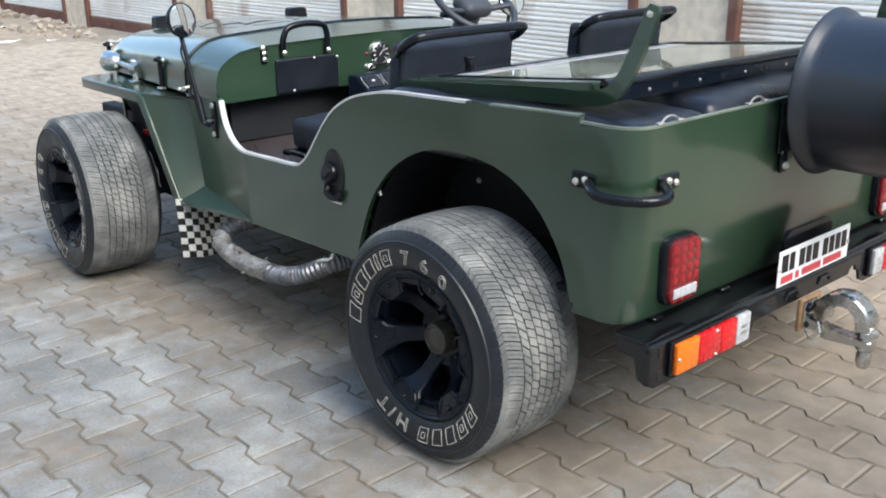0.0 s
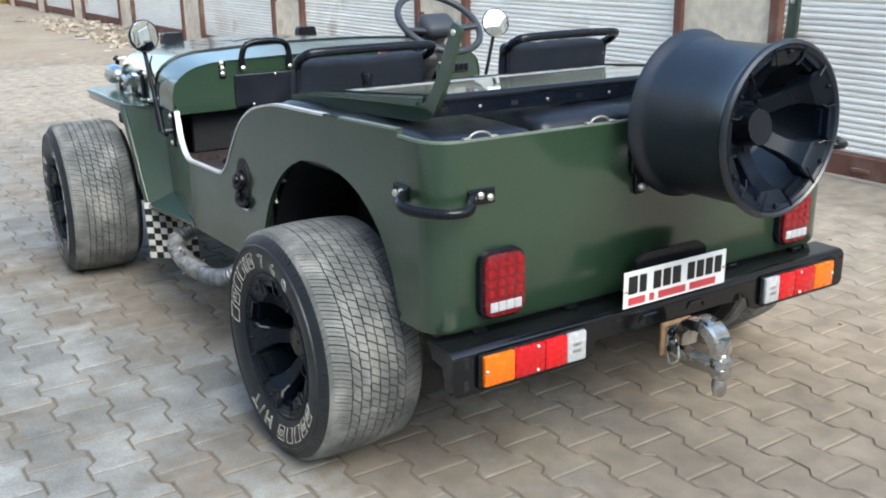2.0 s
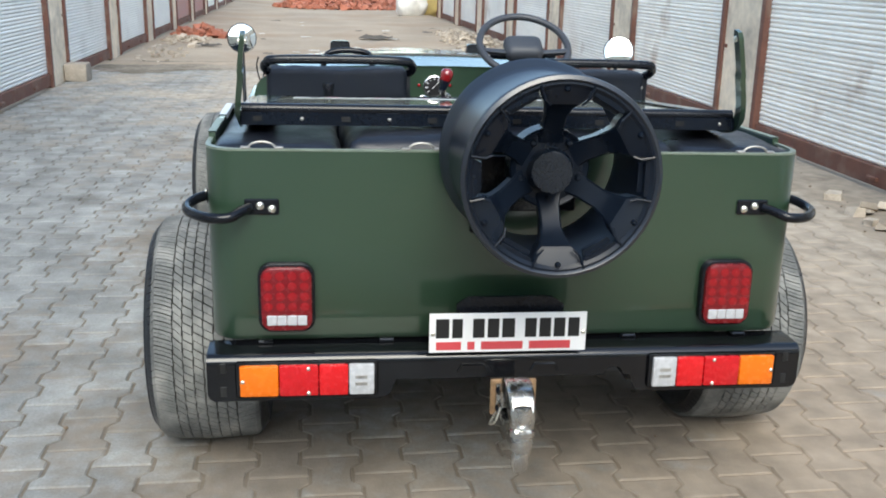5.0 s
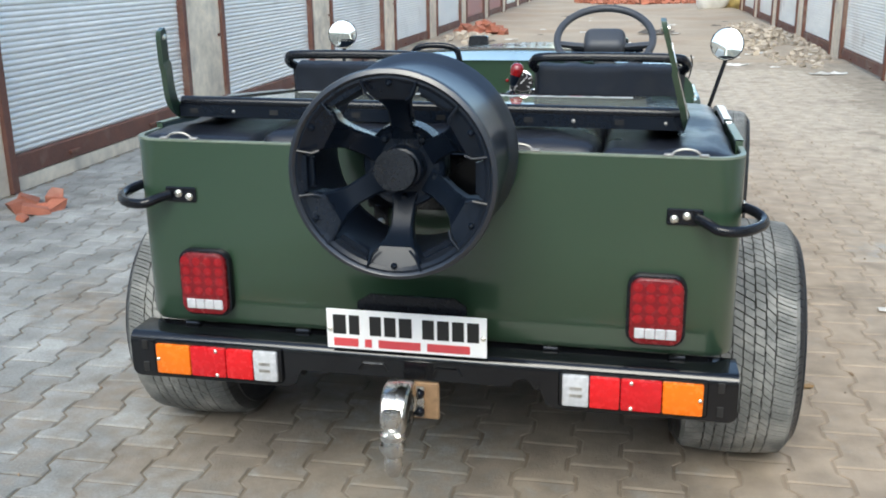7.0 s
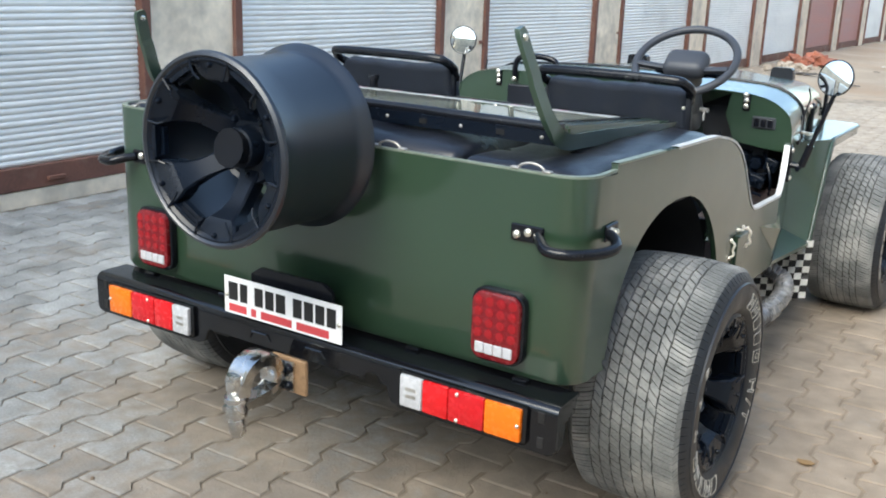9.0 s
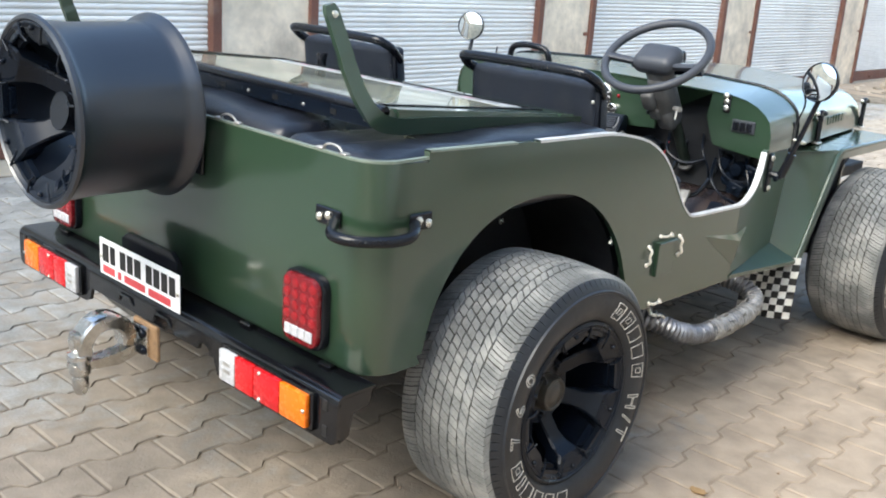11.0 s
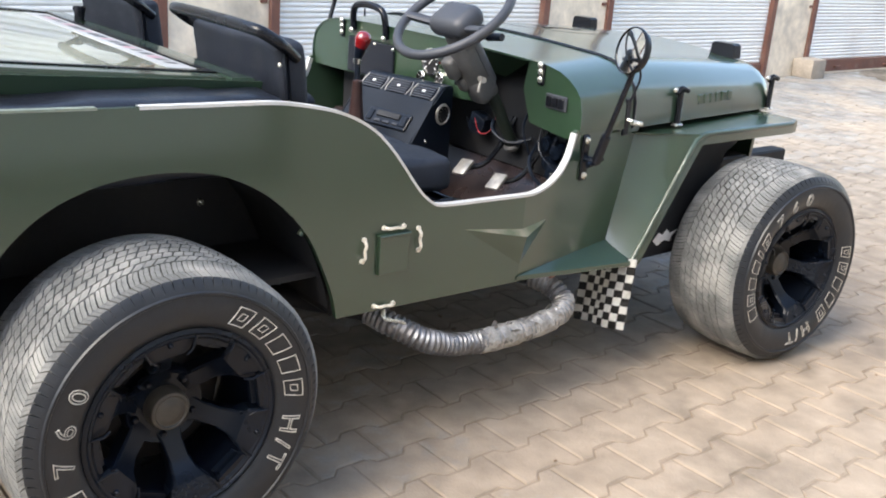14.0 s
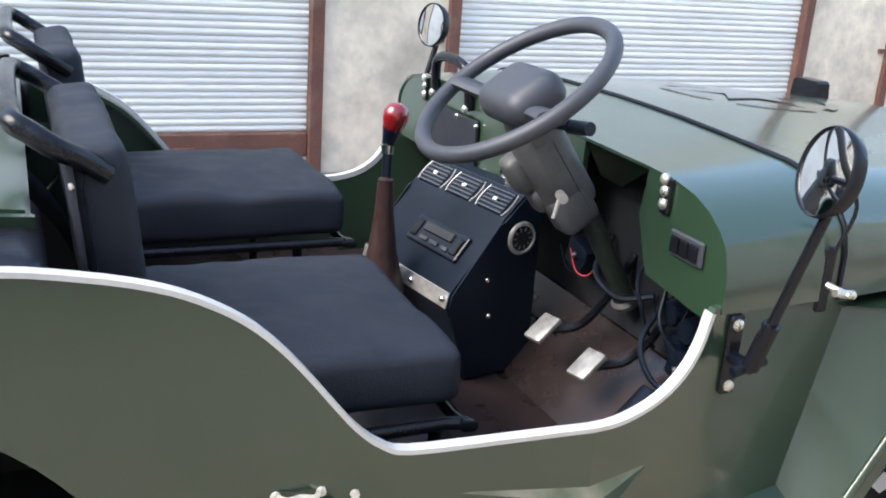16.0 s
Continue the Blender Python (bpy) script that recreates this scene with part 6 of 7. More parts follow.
for s, ln in ((1, 0.17), (-1, 0.15)):
    bm = bmesh.new()
    a = sm @ Vector((-0.075, -s * 0.02, 0.0))
    d = Vector((s * 0.95, 0.12, 0.10)).normalized()
    tube(bm, [a, a + d * ln * 0.65, a + d * ln * 0.68, a + d * ln], [0.007, 0.009, 0.013, 0.012], 10)
    part("stalk", bm, SATIN, col, smooth=True)
bm = bmesh.new()
tube(bm, [(0.42, 1.745, 0.905), (0.45, 1.735, 0.905)], 0.009, 12)
tube(bm, [(0.437, 1.735, 0.905), (0.440, 1.725, 0.868)], 0.004, 8)
part("ignition_key", bm, PEDAL, col, smooth=True)
bm = bmesh.new()
boxm(bm, sm @ Matrix.Translation((-0.150, -0.030, -0.060)), 0.075, 0.050, 0.050, 0.014, 3)
boxm(bm, sm @ Matrix.Translation((-0.215, -0.024, -0.052)), 0.050, 0.044, 0.040, 0.012, 3)
part("lock_housing", bm, COLUMN, col, smooth=40)
for dx, dy, r_ in ((-0.130, -0.058, 0.011), (-0.168, -0.057, 0.014), (-0.212, -0.049, 0.010)):
    bm = bmesh.new()
    c_ = sm @ Vector((dx, dy, -0.058))
    d_ = (sm.to_3x3() @ Vector((0, -1, -0.25))).normalized()
    tube(bm, [c_ + d_ * 0.0, c_ + d_ * 0.007], r_, 12)
    part("lock_barrel", bm, SATIN if r_ > 0.0105 else PLASTIC, col, smooth=35)
bm = bmesh.new()
boxm(bm, sm @ Matrix.Translation((-0.165, 0, 0.0)), 0.204, 0.0745, 0.003, 0.001, 1)
part("seam", bm, PLASTIC, col)

# pedals, wires and bits under the dash
for x, y, z in ((0.300, 1.812, 0.594), (0.450, 1.825, 0.581)):
    bm = bmesh.new()
    boxm(bm, Matrix.Translation((x, y, z)) @ Matrix.Rotation(radians(38), 4, "X") @ Matrix.Rotation(radians(8), 4, "Z"), 0.052, 0.066, 0.012, 0.004, 2)
    pd = J("pedal", bm, PEDAL, "worn metal pedal pad", smooth=30)
    bm = bmesh.new()
    tube(bm, smooth_path([(x, y + 0.02, z - 0.006), (x + 0.03, y + 0.07, z + 0.015), (x + 0.06, y + 0.11, z + 0.09), (x + 0.07, 1.96, z + 0.17)], 5), 0.009, 8)
    part("pedal_arm", bm, BLACK, pd, smooth=True)
bm = bmesh.new()
boxm(bm, Matrix.Translation((0.56, 1.865, 0.535)) @ Matrix.Rotation(radians(45), 4, "X"), 0.05, 0.10, 0.02, 0.006, 2)
J("accelerator_pedal", bm, SATIN, smooth=30)
for k, (c0, mt) in enumerate((((0.26, 1.88, 0.745), RED_INK), ((0.22, 1.88, 0.74), SATIN), ((0.52, 1.90, 0.735), SATIN), ((-0.08, 1.88, 0.77), RED_INK), ((-0.10, 1.88, 0.77), WHITE))):
    bm = bmesh.new()
    c0 = Vector(c0)
    tube(bm, smooth_path([c0, c0 + Vector((0.015, 0.01, -0.045)), c0 + Vector((0.05, 0.02, -0.04)), c0 + Vector((0.06, 0.04, 0.01))], 5), 0.0015, 6)
    J("dash_wire", bm, mt, smooth=True)
for x, z in ((0.55, 0.715), (0.60, 0.70), (0.57, 0.66)):
    bm = bmesh.new()
    lathe(bm, [(0.0, 0.02), (0.022, 0.018), (0.026, 0.0), (0.03, -0.02), (0.0, -0.02)], Matrix.Translation((x, 1.935, z)) @ Matrix.Rotation(-math.pi / 2, 4, "Z"), 14)
    J("brake_cylinder", bm, SATIN, smooth=35)


# hoses and boxes in the dark under the dash
for k, run in enumerate((((0.52, 1.93, 0.76), (0.55, 1.90, 0.70), (0.60, 1.91, 0.66), (0.66, 1.94, 0.67)), ((0.50, 1.95, 0.72), (0.53, 1.88, 0.66), (0.58, 1.87, 0.61), (0.64, 1.90, 0.58)), ((0.30, 1.95, 0.78), (0.33, 1.90, 0.72), (0.40, 1.91, 0.69), (0.46, 1.95, 0.71)), ((0.44, 1.95, 0.80), (0.47, 1.90, 0.75), (0.50, 1.90, 0.69), (0.49, 1.94, 0.62)), ((0.62, 1.95, 0.74), (0.65, 1.91, 0.70), (0.67, 1.90, 0.64), (0.66, 1.94, 0.58)))):
    bm = bmesh.new()
    tube(bm, smooth_path(run, 6), 0.004 + 0.0015 * (k % 3), 8)
    J("dash_hose", bm, SATIN, smooth=True)
for x, y, z, a, b, c in ((0.615, 1.92, 0.635, 0.060, 0.05, 0.045), (0.66, 1.93, 0.70, 0.05, 0.04, 0.05), (0.24, 1.93, 0.72, 0.07, 0.05, 0.06)):
    bm = bmesh.new()
    boxm(bm, Matrix.Translation((x, y, z)) @ Matrix.Rotation(0.3, 4, "Y"), a, b, c, 0.006, 2)
    bolt(bm, (x, y - b / 2, z), (0, -1, 0), 0.010, 0.008)
    J("relay_box", bm, SATIN, smooth=30)


# chrome lamps on the fenders
def fender_lamp(s):
    bm = bmesh.new()
    m = Matrix.Translation((s * 0.655, 2.90, 0.828)) @ Matrix.Rotation(math.pi / 2, 4, "Z")
    lathe(bm, [(0.0, -0.060), (0.020, -0.056), (0.036, -0.038), (0.043, -0.010), (0.045, 0.020), (0.047, 0.030), (0.044, 0.036), (0.0, 0.040)], m, 24)
    o = J("fender_lamp", bm, CHROME, "chrome bullet lamp on the fender", smooth=40)
    bm = bmesh.new()
    tube(bm, [(s * 0.655, 2.84, 0.828), (s * 0.660, 2.70, 0.822)], 0.012, 10)
    lathe(bm, [(0.0, 0.022), (0.018, 0.020), (0.026, 0.008), (0.027, -0.010), (0.018, -0.024), (0.0, -0.026)], Matrix.Translation((s * 0.662, 2.665, 0.822)) @ Matrix.Rotation(-math.pi / 2, 4, "Z"), 18)
    tube(bm, [(s * 0.662, 2.668, 0.80), (s * 0.662, 2.668, 0.764)], 0.014, 10)
    box(bm, s * 0.662 - 0.025, s * 0.662 + 0.025, 2.645, 2.695, 0.764, 0.772, 0.003, 1)
    tube(bm, [(s * 0.655, 2.885, 0.80), (s * 0.655, 2.885, 0.764)], 0.012, 10)
    part("lamp_bracket", bm, CHROME, o, smooth=35)


fender_lamp(-1)
# white sticker shapes and a red reflector on the inner guards
def guard_sticker(s):
    bm = bmesh.new()
    a, b = sorted((s * 0.7055, s * 0.707))
    if s > 0:
        pts = [(2.326, 0.385), (2.352, 0.412), (2.372, 0.400), (2.395, 0.418), (2.412, 0.402), (2.454, 0.410), (2.425, 0.392), (2.418, 0.372), (2.385, 0.380), (2.352, 0.365)]
    else:
        pts = [(2.452, 0.350), (2.470, 0.385), (2.462, 0.415), (2.492, 0.440), (2.520, 0.492), (2.548, 0.470), (2.522, 0.440), (2.530, 0.405), (2.505, 0.395), (2.492, 0.358)]
    prism(bm, pts, "x", a, b)
    J("guard_sticker", bm, WHITE, "white sticker shape on the inner guard")


mirror_x(guard_sticker)
bm = bmesh.new()
box(bm, -0.716, -0.7055, 2.505, 2.545, 0.566, 0.588, 0.003, 1)
J("guard_reflector", bm, LENS_RED, "small red reflector on the inner guard")

# the body sags towards its right rear corner: the left side stands a little higher
def body_lean(y):
    return 0.0115 - 0.0075 * max(0.0, min(1.0, (y - 0.2) / 0.9))


seen_data = set()
for ob in jeep.children_recursive:
    top_part = ob
    while top_part.parent != jeep:
        top_part = top_part.parent
    if ob.type != "MESH" or top_part.name.split(".")[0] == "wheel" or ob.data.name in seen_data:
        continue
    seen_data.add(ob.data.name)
    for v in ob.data.vertices:
        v.co.z += body_lean(v.co.y) * (0.75 - v.co.x)

# ---- paving ----
def street_dirt(name, base, rough, random_src, tone):
    """Grey concrete under brown street dust: thick and pale to the east and far off, thin by the west kerb."""
    m = bpy.data.materials.new(name)
    m.use_nodes = True
    n, l = m.node_tree.nodes, m.node_tree.links
    b = n["Principled BSDF"]
    geo = n.new("ShaderNodeNewGeometry")

    def tex(scale, detail):
        t = n.new("ShaderNodeTexNoise")
        t.inputs["Scale"].default_value, t.inputs["Detail"].default_value = scale, detail
        l.new(geo.outputs["Position"], t.inputs["Vector"])
        return t.outputs["Fac"]

    def ramp(src, a, b_, c, d):
        t = n.new("ShaderNodeMapRange")
        for k, v in (("From Min", a), ("From Max", b_), ("To Min", c), ("To Max", d)):
            t.inputs[k].default_value = v
        l.new(src, t.inputs["Value"])
        return t.outputs[0]

    def calc(op, p, q):
        t = n.new("ShaderNodeMath")
        t.operation = op
        for k, v in enumerate((p, q)):
            if isinstance(v, float):
                t.inputs[k].default_value = v
            else:
                l.new(v, t.inputs[k])
        return t.outputs[0]

    def blend(f, p, q):
        t = n.new("ShaderNodeMix")
        t.data_type = "RGBA"
        l.new(f, t.inputs["Factor"])
        for k, v in ((6, p), (7, q)):
            if isinstance(v, tuple):
                t.inputs[k].default_value = (*v, 1)
            else:
                l.new(v, t.inputs[k])
        return t.outputs[2]

    sep = n.new("ShaderNodeSeparateXYZ")
    l.new(geo.outputs["Position"], sep.inputs[0])
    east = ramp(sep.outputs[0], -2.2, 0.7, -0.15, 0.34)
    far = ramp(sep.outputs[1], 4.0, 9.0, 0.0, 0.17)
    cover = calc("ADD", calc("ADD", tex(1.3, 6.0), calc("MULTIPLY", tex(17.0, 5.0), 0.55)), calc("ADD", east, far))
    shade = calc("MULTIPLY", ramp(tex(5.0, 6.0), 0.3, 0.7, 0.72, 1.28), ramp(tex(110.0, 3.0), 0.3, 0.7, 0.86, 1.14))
    if random_src:
        rnd_node = n.new("ShaderNodeObjectInfo").outputs["Random"] if random_src == "object" else geo.outputs["Random Per Island"]
        shade = calc("MULTIPLY", shade, ramp(rnd_node, 0.0, 1.0, 0.83, 1.17))
        cover = calc("ADD", cover, ramp(rnd_node, 0.0, 1.0, 0.06, -0.06))
    hs = n.new("ShaderNodeHueSaturation")
    hs.inputs["Color"].default_value = (*base, 1)
    l.new(shade, hs.inputs["Value"])
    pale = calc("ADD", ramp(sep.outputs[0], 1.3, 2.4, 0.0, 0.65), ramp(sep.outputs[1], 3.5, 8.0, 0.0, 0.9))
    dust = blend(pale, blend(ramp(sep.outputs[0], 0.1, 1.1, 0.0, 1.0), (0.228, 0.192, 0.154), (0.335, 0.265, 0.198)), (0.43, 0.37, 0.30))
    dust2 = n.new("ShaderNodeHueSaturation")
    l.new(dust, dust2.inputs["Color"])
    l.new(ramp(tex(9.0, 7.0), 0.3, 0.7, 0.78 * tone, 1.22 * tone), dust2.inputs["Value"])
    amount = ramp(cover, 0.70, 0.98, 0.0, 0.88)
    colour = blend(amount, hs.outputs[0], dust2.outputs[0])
    # old oil and water stains
    stain = calc("MULTIPLY", ramp(tex(2.3, 4.0), 0.57, 0.68, 0.0, 0.42), ramp(tex(11.0, 4.0), 0.35, 0.6, 0.3, 1.0))
    colour = blend(stain, colour, (0.085, 0.070, 0.055))
    l.new(colour, b.inputs["Base Color"])
    b.inputs["Roughness"].default_value = rough
    b.inputs["Specular IOR Level"].default_value = 0.2
    bp = n.new("ShaderNodeBump")
    bp.inputs["Strength"].default_value, bp.inputs["Distance"].default_value = 0.5, 0.004
    l.new(calc("ADD", tex(150.0, 4.0), calc("MULTIPLY", tex(30.0, 3.0), 0.8)), bp.inputs["Height"])
    l.new(bp.outputs[0], b.inputs["Normal"])
    return m


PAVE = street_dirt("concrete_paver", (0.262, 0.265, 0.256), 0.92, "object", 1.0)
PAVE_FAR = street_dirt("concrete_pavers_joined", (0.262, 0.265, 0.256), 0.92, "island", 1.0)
JOINT = street_dirt("sandy_joint_dust", (0.165, 0.142, 0.112), 0.98, "", 0.84)
PW, PL = 0.1492, 0.2180
GAP, END = 0.0048, 0.0028


def swell(t):
    """Half the change in width along a paver: wide at both ends, narrow at the waist."""
    pts = ((0.0, 0.0145), (0.19, 0.0145), (0.31, -0.0145), (0.69, -0.0145), (0.81, 0.0145), (1.0, 0.0145))
    for (a, p), (b, q) in zip(pts, pts[1:]):
        if a <= t <= b:
            return p + (q - p) * (t - a) / (b - a)
    return 0.0


def paver_outline():
    """A waisted paver about its corner; its neighbours lie half a length on."""
    ts = (0.0, 0.19, 0.31, 0.5, 0.69, 0.81, 1.0)
    a = [(-swell(t) + GAP, PL * t + (END if i == 0 else -END if i == 6 else 0)) for i, t in enumerate(ts)]
    b = [(PW + swell(t) - GAP, y) for t, (x, y) in zip(ts, a)]
    return a + b[::-1]


def paver_data(seed):
    """Worn paver: corners knocked a little, the top eased at the rim."""
    rnd_ = random.Random(seed)
    pts = [(x + rnd_.uniform(-0.0016, 0.0016), y + rnd_.uniform(-0.0014, 0.0014)) for x, y in paver_outline()]
    cx, cy = sum(p[0] for p in pts) / len(pts), sum(p[1] for p in pts) / len(pts)
    n = len(pts)
    ins = [(cx + (x - cx) * (0.935 + rnd_.uniform(-0.02, 0.015)), cy + (y - cy) * (0.950 + rnd_.uniform(-0.015, 0.01))) for x, y in pts]
    v = [(x, y, -0.012) for x, y in pts] + [(x, y, -0.0030) for x, y in pts] + [(x, y, 0.0) for x, y in ins]
    f = [[2 * n + i for i in range(n)]]
    for i in range(n):
        j = (i + 1) % n
        f.append([i, j, n + j, n + i])
        f.append([n + i, n + j, 2 * n + j, 2 * n + i])
    return v, f


shapes = []
for k in range(12):
    v, f = paver_data(k)
    me = bpy.data.meshes.new("paver")
    me.from_pydata(v, [], f)
    me.materials.append(PAVE)
    shapes.append((me, v, f))
# bed of sand, fuller to the east and where the paving runs out
bm = bmesh.new()
gx, gy = 112, 330
bed = []
for j in range(gy + 1):
    row = []
    for i in range(gx + 1):
        x, y = XL + (XR - XL) * i / gx, -8.9 + 21.4 * j / gy
        full = max(0.0, min(1.0, (x + 0.6) / 1.8))
        full = max(full, min(1.0, max(0.0, (y - 5.0) / 5.0)))
        z = GZ - 0.0046 + 0.0007 * full + 0.0035 * noise.noise((x * 0.35, y * 0.35, 2)) + 0.0010 * noise.noise((x * 3.1, y * 3.1, 4)) + 0.0014 * noise.noise((x * 9, y * 9, 8))
        z += 0.012 * max(0.0, min(1.0, (y - 10.9 + 0.5 * noise.noise((x * 0.9, 2, 6)) + 0.25 * noise.noise((x * 3.1, y * 2, 6))) / 0.9))
        row.append(bm.verts.new((x, y, z)))
    bed.append(row)
for a, b in zip(bed, bed[1:]):
    for i in range(gx):
        bm.faces.new((a[i], a[i + 1], b[i + 1], b[i]))
paving = tagged(part("pavement", bm, JOINT, smooth=True), "zig-zag concrete paver street with sandy joints", "pavement", kind="structure")
fv, ff = [], []
count = 0
X0, Y0 = -0.3816, 0.195
c0, c1 = int((XL - X0) / PW) - 1, int((XR - X0) / PW) + 1
for c in range(c0, c1 + 1):
    x = X0 + c * PW
    if x < XL - 0.02 or x > XR - PW + 0.02:
        continue
    flip = c % 2
    for r in range(-43, 56):
        y = Y0 + r * PL + (PL / 2 if flip else 0)
        cxm, cym = x + PW / 2, y + PL / 2
        if y + PL > 12.0 - 0.5 * noise.noise((x * 1.3, 0, 5)):
            continue
        h = 0.0014 * noise.noise((c * 0.9, r * 0.9, 7)) + 0.0035 * noise.noise((x * 0.35, y * 0.35, 2))
        # sand lies over the paving along the east side
        h -= 0.012 * max(0.0, min(1.0, (cxm - 2.55 + 0.4 * noise.noise((y * 0.6, 1, 1))) / 0.5))
        tz = GZ + h
        ax, ay = 0.006 * noise.noise((c * 1.7, r * 1.3, 11)), 0.006 * noise.noise((c * 1.3, r * 1.9, 13))
        near = (-1.78 < cxm < -0.92 and -0.2 < cym < 2.1) or (-0.95 < cxm < 0.9 and -0.82 < cym < -0.1) or (1.02 < cxm < 1.75 and -0.6 < cym < 1.6)
        me, v, f = shapes[(c * 7 + r * 5 + (c * r) % 5) % 12]
        if near and count < 300:
            o = bpy.data.objects.new("paver", me)
            scene.collection.objects.link(o)
            o.parent = paving
            o.matrix_basis = Matrix.Translation((x, y, tz)) @ Euler((ax, ay, 0)).to_matrix().to_4x4()
            count += 1
        else:
            k = len(fv)
            fv += [(x + p, y + q, tz + w + (p - PW / 2) * -ay + (q - PL / 2) * ax) for p, q, w in v]
            ff += [[k + i for i in g] for g in f]
me = bpy.data.meshes.new("pavers")
me.from_pydata(fv, [], ff)
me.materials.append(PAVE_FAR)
rest = new("pavers", me)
rest.parent = paving
tagged(rest, kind="stuff")

# ---- litter, rubble and heaps ----
BRICK = surf("broken_red_brick", (0.34, 0.12, 0.075), 0.9, vary=0.3, scale=12, fine=80, random=0.25, island=True, dust=(0.36, 0.26, 0.2), dust_amount=0.3, dust_scale=6, bump=0.6, bump_scale=60)
STONE = surf("pale_rubble", (0.42, 0.36, 0.29), 0.95, vary=0.25, scale=9, random=0.3, island=True, bump=0.6, bump_scale=50)
PAPER = surf("crumpled_litter", (0.62, 0.60, 0.56), 0.8, vary=0.2, scale=14, random=0.25, island=True)
DARK_RAG = surf("dark_rag", (0.09, 0.08, 0.07), 0.95, vary=0.3, scale=14)
SACK_W = surf("white_woven_sack", (0.68, 0.67, 0.63), 0.8, vary=0.2, scale=5, fine=90, bump=0.6, bump_scale=60)
SACK_Y = surf("yellow_woven_sack", (0.55, 0.43, 0.17), 0.8, vary=0.25, scale=5, fine=90, bump=0.6, bump_scale=60)


def lump(bm, at, size, seed):
    """A broken stone: a box knocked out of shape."""
    rnd = random.Random(seed)
    r = bmesh.ops.create_cube(bm, size=1.0)
    m = Matrix.Translation(at) @ Euler((rnd.uniform(-0.4, 0.4), rnd.uniform(-0.4, 0.4), rnd.uniform(0, 3))).to_matrix().to_4x4() @ Matrix.Diagonal((size * rnd.uniform(0.7, 1.4), size * rnd.uniform(0.6, 1.1), size * rnd.uniform(0.35, 0.7), 1))
    for v in r["verts"]:
        v.co += Vector((rnd.uniform(-0.16, 0.16), rnd.uniform(-0.16, 0.16), rnd.uniform(-0.16, 0.16)))
    bmesh.ops.transform(bm, matrix=m, verts=r["verts"])


def heap(name, label, x, y, sx, sy, h, n, size, material, seed):
    rnd = random.Random(seed)
    bm = bmesh.new()
    for i in range(n):
        a, q = rnd.uniform(0, 2 * math.pi), rnd.random() ** 0.5
        z = h * (1 - q) ** 0.8 * rnd.uniform(0.3, 1.0)
        lump(bm, (x + sx * q * math.cos(a), y + sy * q * math.sin(a), GZ + z + size * 0.15), size * rnd.uniform(0.6, 1.5), seed * 1000 + i)
    tagged(part(name, bm, material), label, "rubble", kind="stuff")


heap("brick_heap", "long low heap of broken red bricks on earth", 0.9, 33.5, 2.6, 2.2, 0.45, 700, 0.16, BRICK, 3)
heap("brick_stack", "tumbled stack of red bricks", 1.9, 37.0, 1.1, 0.8, 1.1, 220, 0.2, BRICK, 4)
heap("brick_stack", "tumbled stack of red bricks", -1.2, 41.0, 1.0, 0.8, 0.8, 160, 0.2, BRICK, 5)
heap("rubble_strip", "pale rubble and earth along the shop fronts", 2.75, 16.0, 0.65, 5.0, 0.12, 330, 0.07, STONE, 6)
heap("rubble_strip", "brownish rubble and earth along the shop fronts", -2.75, 15.5, 0.45, 3.4, 0.10, 110, 0.07, STONE, 7)
heap("rubble_mound", "small brown mound of rubble by a pillar", -2.6, 17.5, 0.5, 0.5, 0.28, 70, 0.12, BRICK, 17)
heap("brick_bits", "broken brick pieces beside the pillar", -3.05, 2.75, 0.22, 0.35, 0.02, 9, 0.09, BRICK, 8)
heap("brick_bits", "broken stones by the shop front", 2.95, 3.0, 0.25, 0.6, 0.02, 10, 0.07, STONE, 9)


bm = bmesh.new()
box(bm, -3.39, -3.13, 9.86, 10.14, GZ - 0.004, 0.20, 0.02, 2)
for v in bm.verts:
    v.co += 0.015 * noise.noise_vector(v.co * 9)
tagged(part("concrete_block", bm, STONE, smooth=40), "rough grey concrete block at a pillar foot", "block")


def sack(x, y, size, material, label, seed):
    bm = bmesh.new()
    bmesh.ops.create_icosphere(bm, subdivisions=4, radius=1.0)
    for v in bm.verts:
        p = v.co.copy()
        f = 1 + 0.22 * noise.noise(p * 1.4 + Vector((seed, 0, 0))) + 0.08 * noise.noise(p * 4 + Vector((0, seed, 0)))
        v.co = Vector((p.x * 0.42 * f, p.y * 0.36 * f, max(-0.02, (p.z + 0.75) * 0.42 * f))) * size
        if p.z > 0.75:
            v.co.x *= 0.7
    bmesh.ops.transform(bm, matrix=Matrix.Translation((x, y, GZ)), verts=bm.verts)
    tagged(part("sack", bm, material, smooth=True), label, "sack")


sack(2.55, 27.4, 1.15, SACK_W, "bulging white woven sack on the ground", 1)
sack(3.0, 27.8, 1.25, SACK_Y, "slumped yellow woven sack beside rubble", 4)
rnd = random.Random(21)


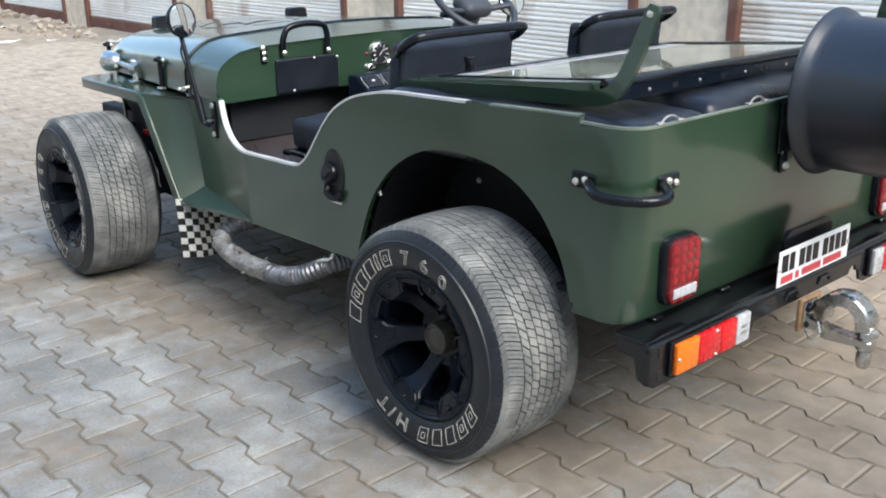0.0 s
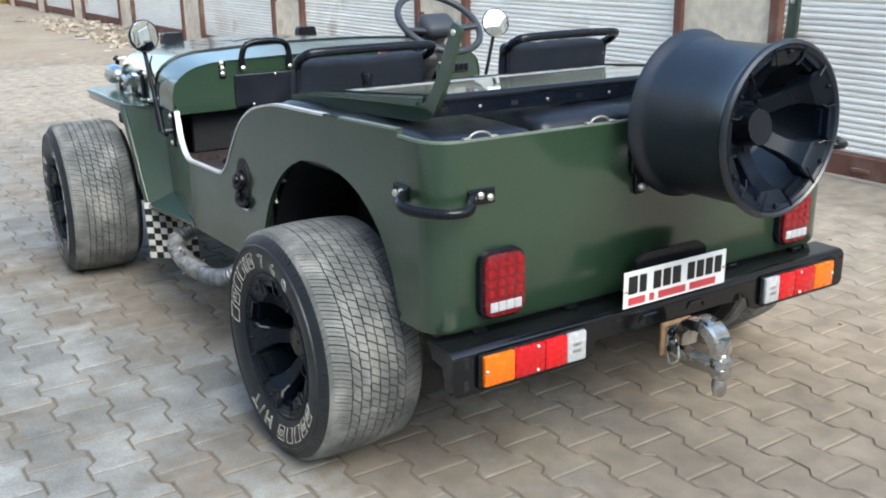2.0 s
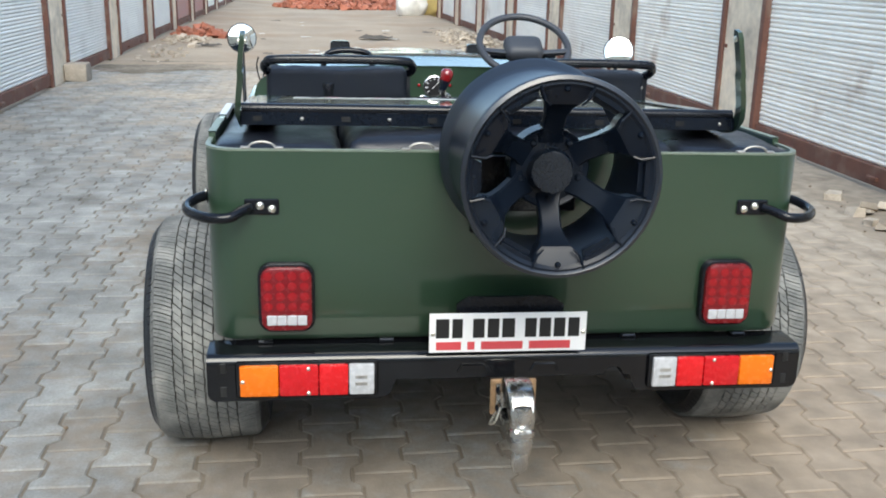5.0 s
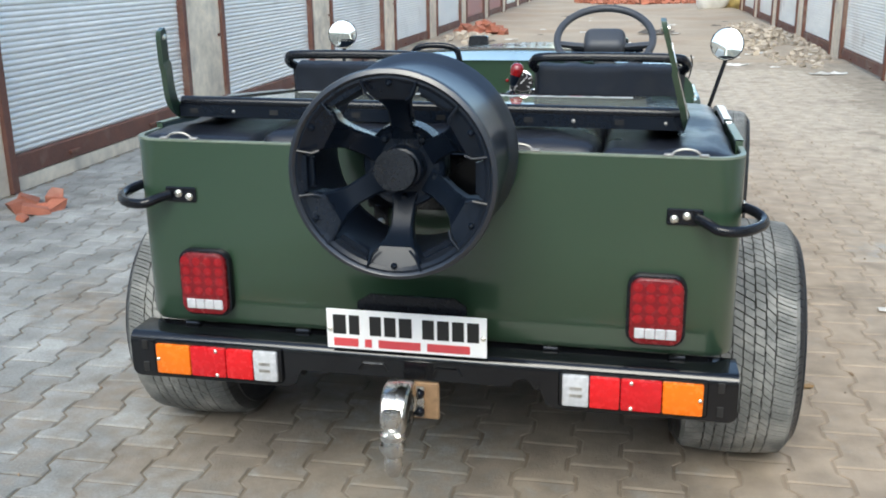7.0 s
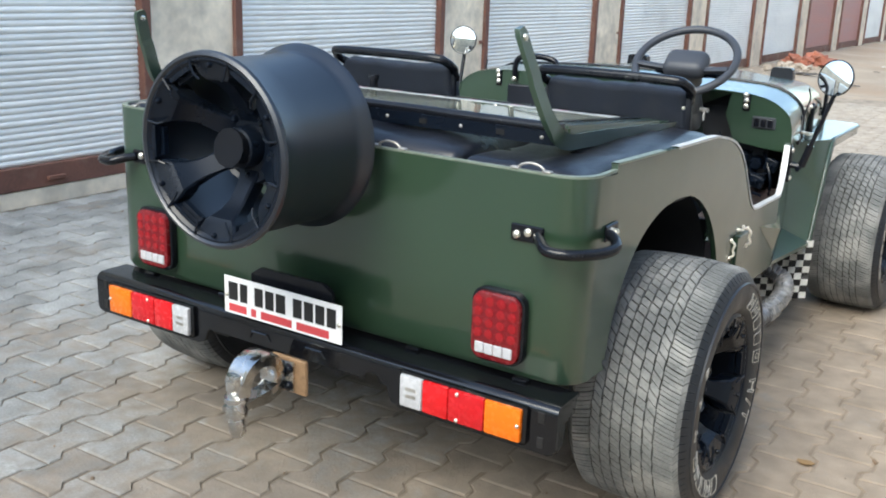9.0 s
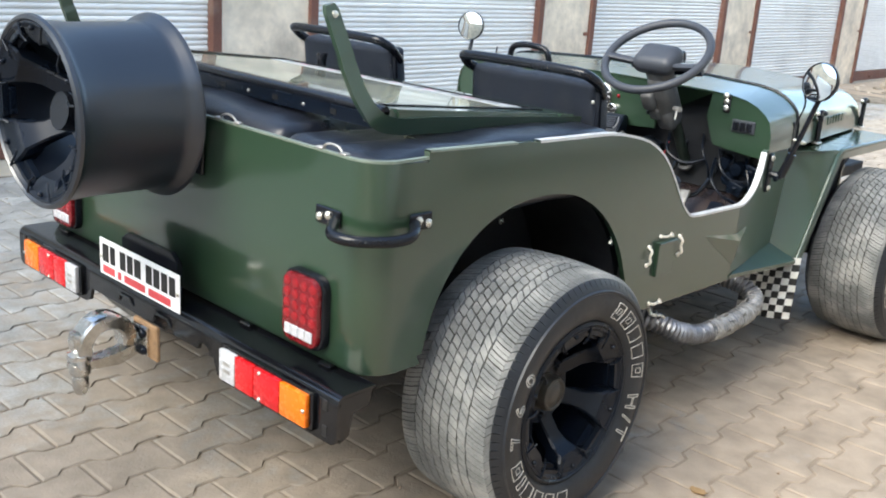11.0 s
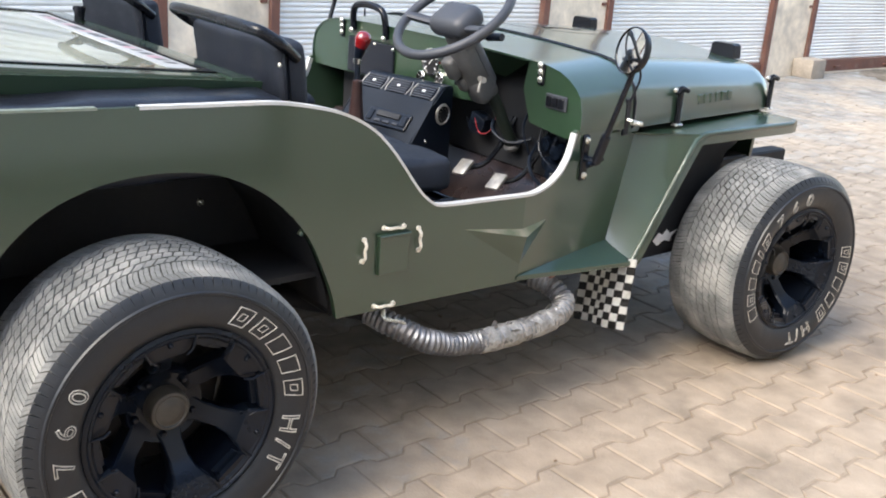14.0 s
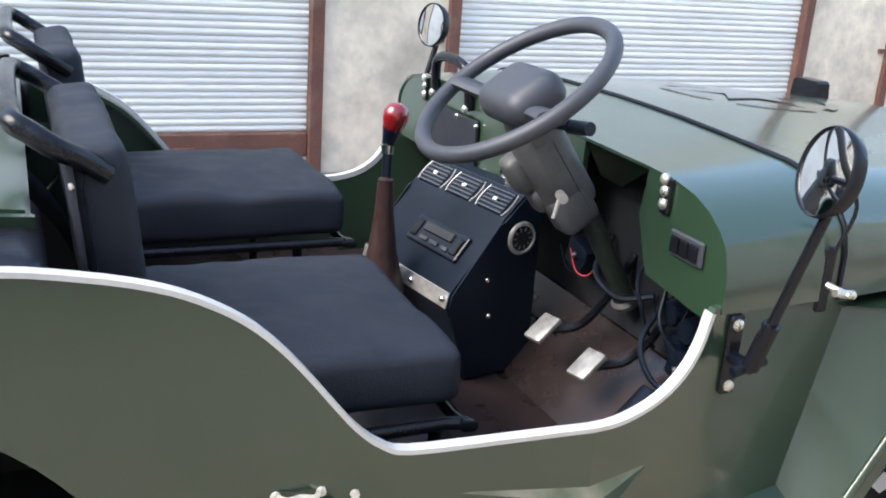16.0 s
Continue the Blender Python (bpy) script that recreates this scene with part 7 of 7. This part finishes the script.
def litter(x, y, size, material, label, seed, cat="litter"):
    r_ = random.Random(seed)
    bm = bmesh.new()
    n = 5
    g = [[bm.verts.new((x + size * (i / n - 0.5) * (1 + 0.2 * r_.uniform(-1, 1)), y + size * 0.6 * (j / n - 0.5) * (1 + 0.2 * r_.uniform(-1, 1)), GZ + 0.006 + size * 0.16 * abs(noise.noise((i * 0.9 + seed, j * 0.9, 4))))) for j in range(n + 1)] for i in range(n + 1)]
    for i in range(n):
        for j in range(n):
            if (i in (0, n - 1)) and (j in (0, n - 1)) and r_.random() < 0.7:
                continue
            bm.faces.new((g[i][j], g[i + 1][j], g[i + 1][j + 1], g[i][j + 1]))
    bmesh.ops.recalc_face_normals(bm, faces=bm.faces)
    bmesh.ops.solidify(bm, geom=list(bm.faces), thickness=0.003)
    tagged(part("litter", bm, material, smooth=True), label, cat)


litter(1.546, 1.773, 0.075, PAPER, "crumpled scrap of white paper on pavers", 1)
litter(1.10, 0.955, 0.045, surf("dry_leaf", (0.32, 0.20, 0.09), 0.8), "curled dry leaf on the pavers", 2)
for i in range(26):
    x = rnd.choice((-1, 1)) * rnd.uniform(0.2, 3.0)
    y = rnd.uniform(12.3, 24)
    litter(x, y, rnd.uniform(0.06, 0.22), PAPER if i % 3 else DARK_RAG, "dusty scrap of litter on the earth" if i % 3 else "dark rag lying on the earth", 30 + i)
litter(0.9, 17.8, 0.7, DARK_RAG, "long dark rag on the earth", 88)
litter(-2.3, 15.5, 0.5, DARK_RAG, "dark rag by the shop front", 89)
for i in range(10):
    litter(2.0 + rnd.uniform(-0.2, 1.0), 10.5 + rnd.uniform(0, 5), rnd.uniform(0.12, 0.3), PAPER, "white plastic scrap among the rubble", 120 + i)
# crumbs of brick and stone on the pavers
rnd = random.Random(77)
bm = bmesh.new()
for i in range(420):
    x, y = rnd.uniform(-3.2, 3.2), rnd.uniform(-2.2, 9.0)
    if i % 3 == 0:
        x = rnd.choice((-1, 1)) * rnd.uniform(2.6, 3.25)
    lump(bm, (x, y, GZ + 0.003), rnd.choice((0.005, 0.006, 0.008, 0.012)), 5000 + i)
tagged(part("grit", bm, surf("brown_grit", (0.20, 0.145, 0.10), 0.95, vary=0.3, scale=30, random=0.4, island=True)), "crumbs of stone and brick strewn on pavers", "grit", kind="stuff")
# low earth bank where the paving ends
bm = bmesh.new()
rows = []
for i in range(140):
    x = XL + 0.01 + (XR - XL - 0.02) * i / 139
    w = 0.34 + 0.16 * noise.noise((x * 1.1, 3, 1)) + 0.08 * noise.noise((x * 5, 3, 1))
    y = 12.15 + 0.22 * noise.noise((x * 0.8, 0, 2)) + 0.06 * noise.noise((x * 4, 0, 2))
    h = 0.016 + 0.010 * noise.noise((x * 2.2, 7, 2))
    rows.append([(x, y - w, GZ - 0.008), (x, y - w * 0.6, GZ + h * 0.5), (x, y - w * 0.2, GZ + h), (x, y + w * 0.3, GZ + h), (x, y + w * 0.9, GZ + h * 0.3), (x, y + w * 1.6, GZ - 0.020)])
loft(bm, rows)
tagged(part("trim", bm, surf("brown_earth_bank", (0.34, 0.27, 0.20), 0.95, vary=0.3, scale=3, fine=50, bump=0.8, bump_scale=40, dust=(0.36, 0.30, 0.235), dust_amount=0.4, dust_scale=2.5), smooth=True), "low bank of brown earth across the street", "bank", kind="structure")
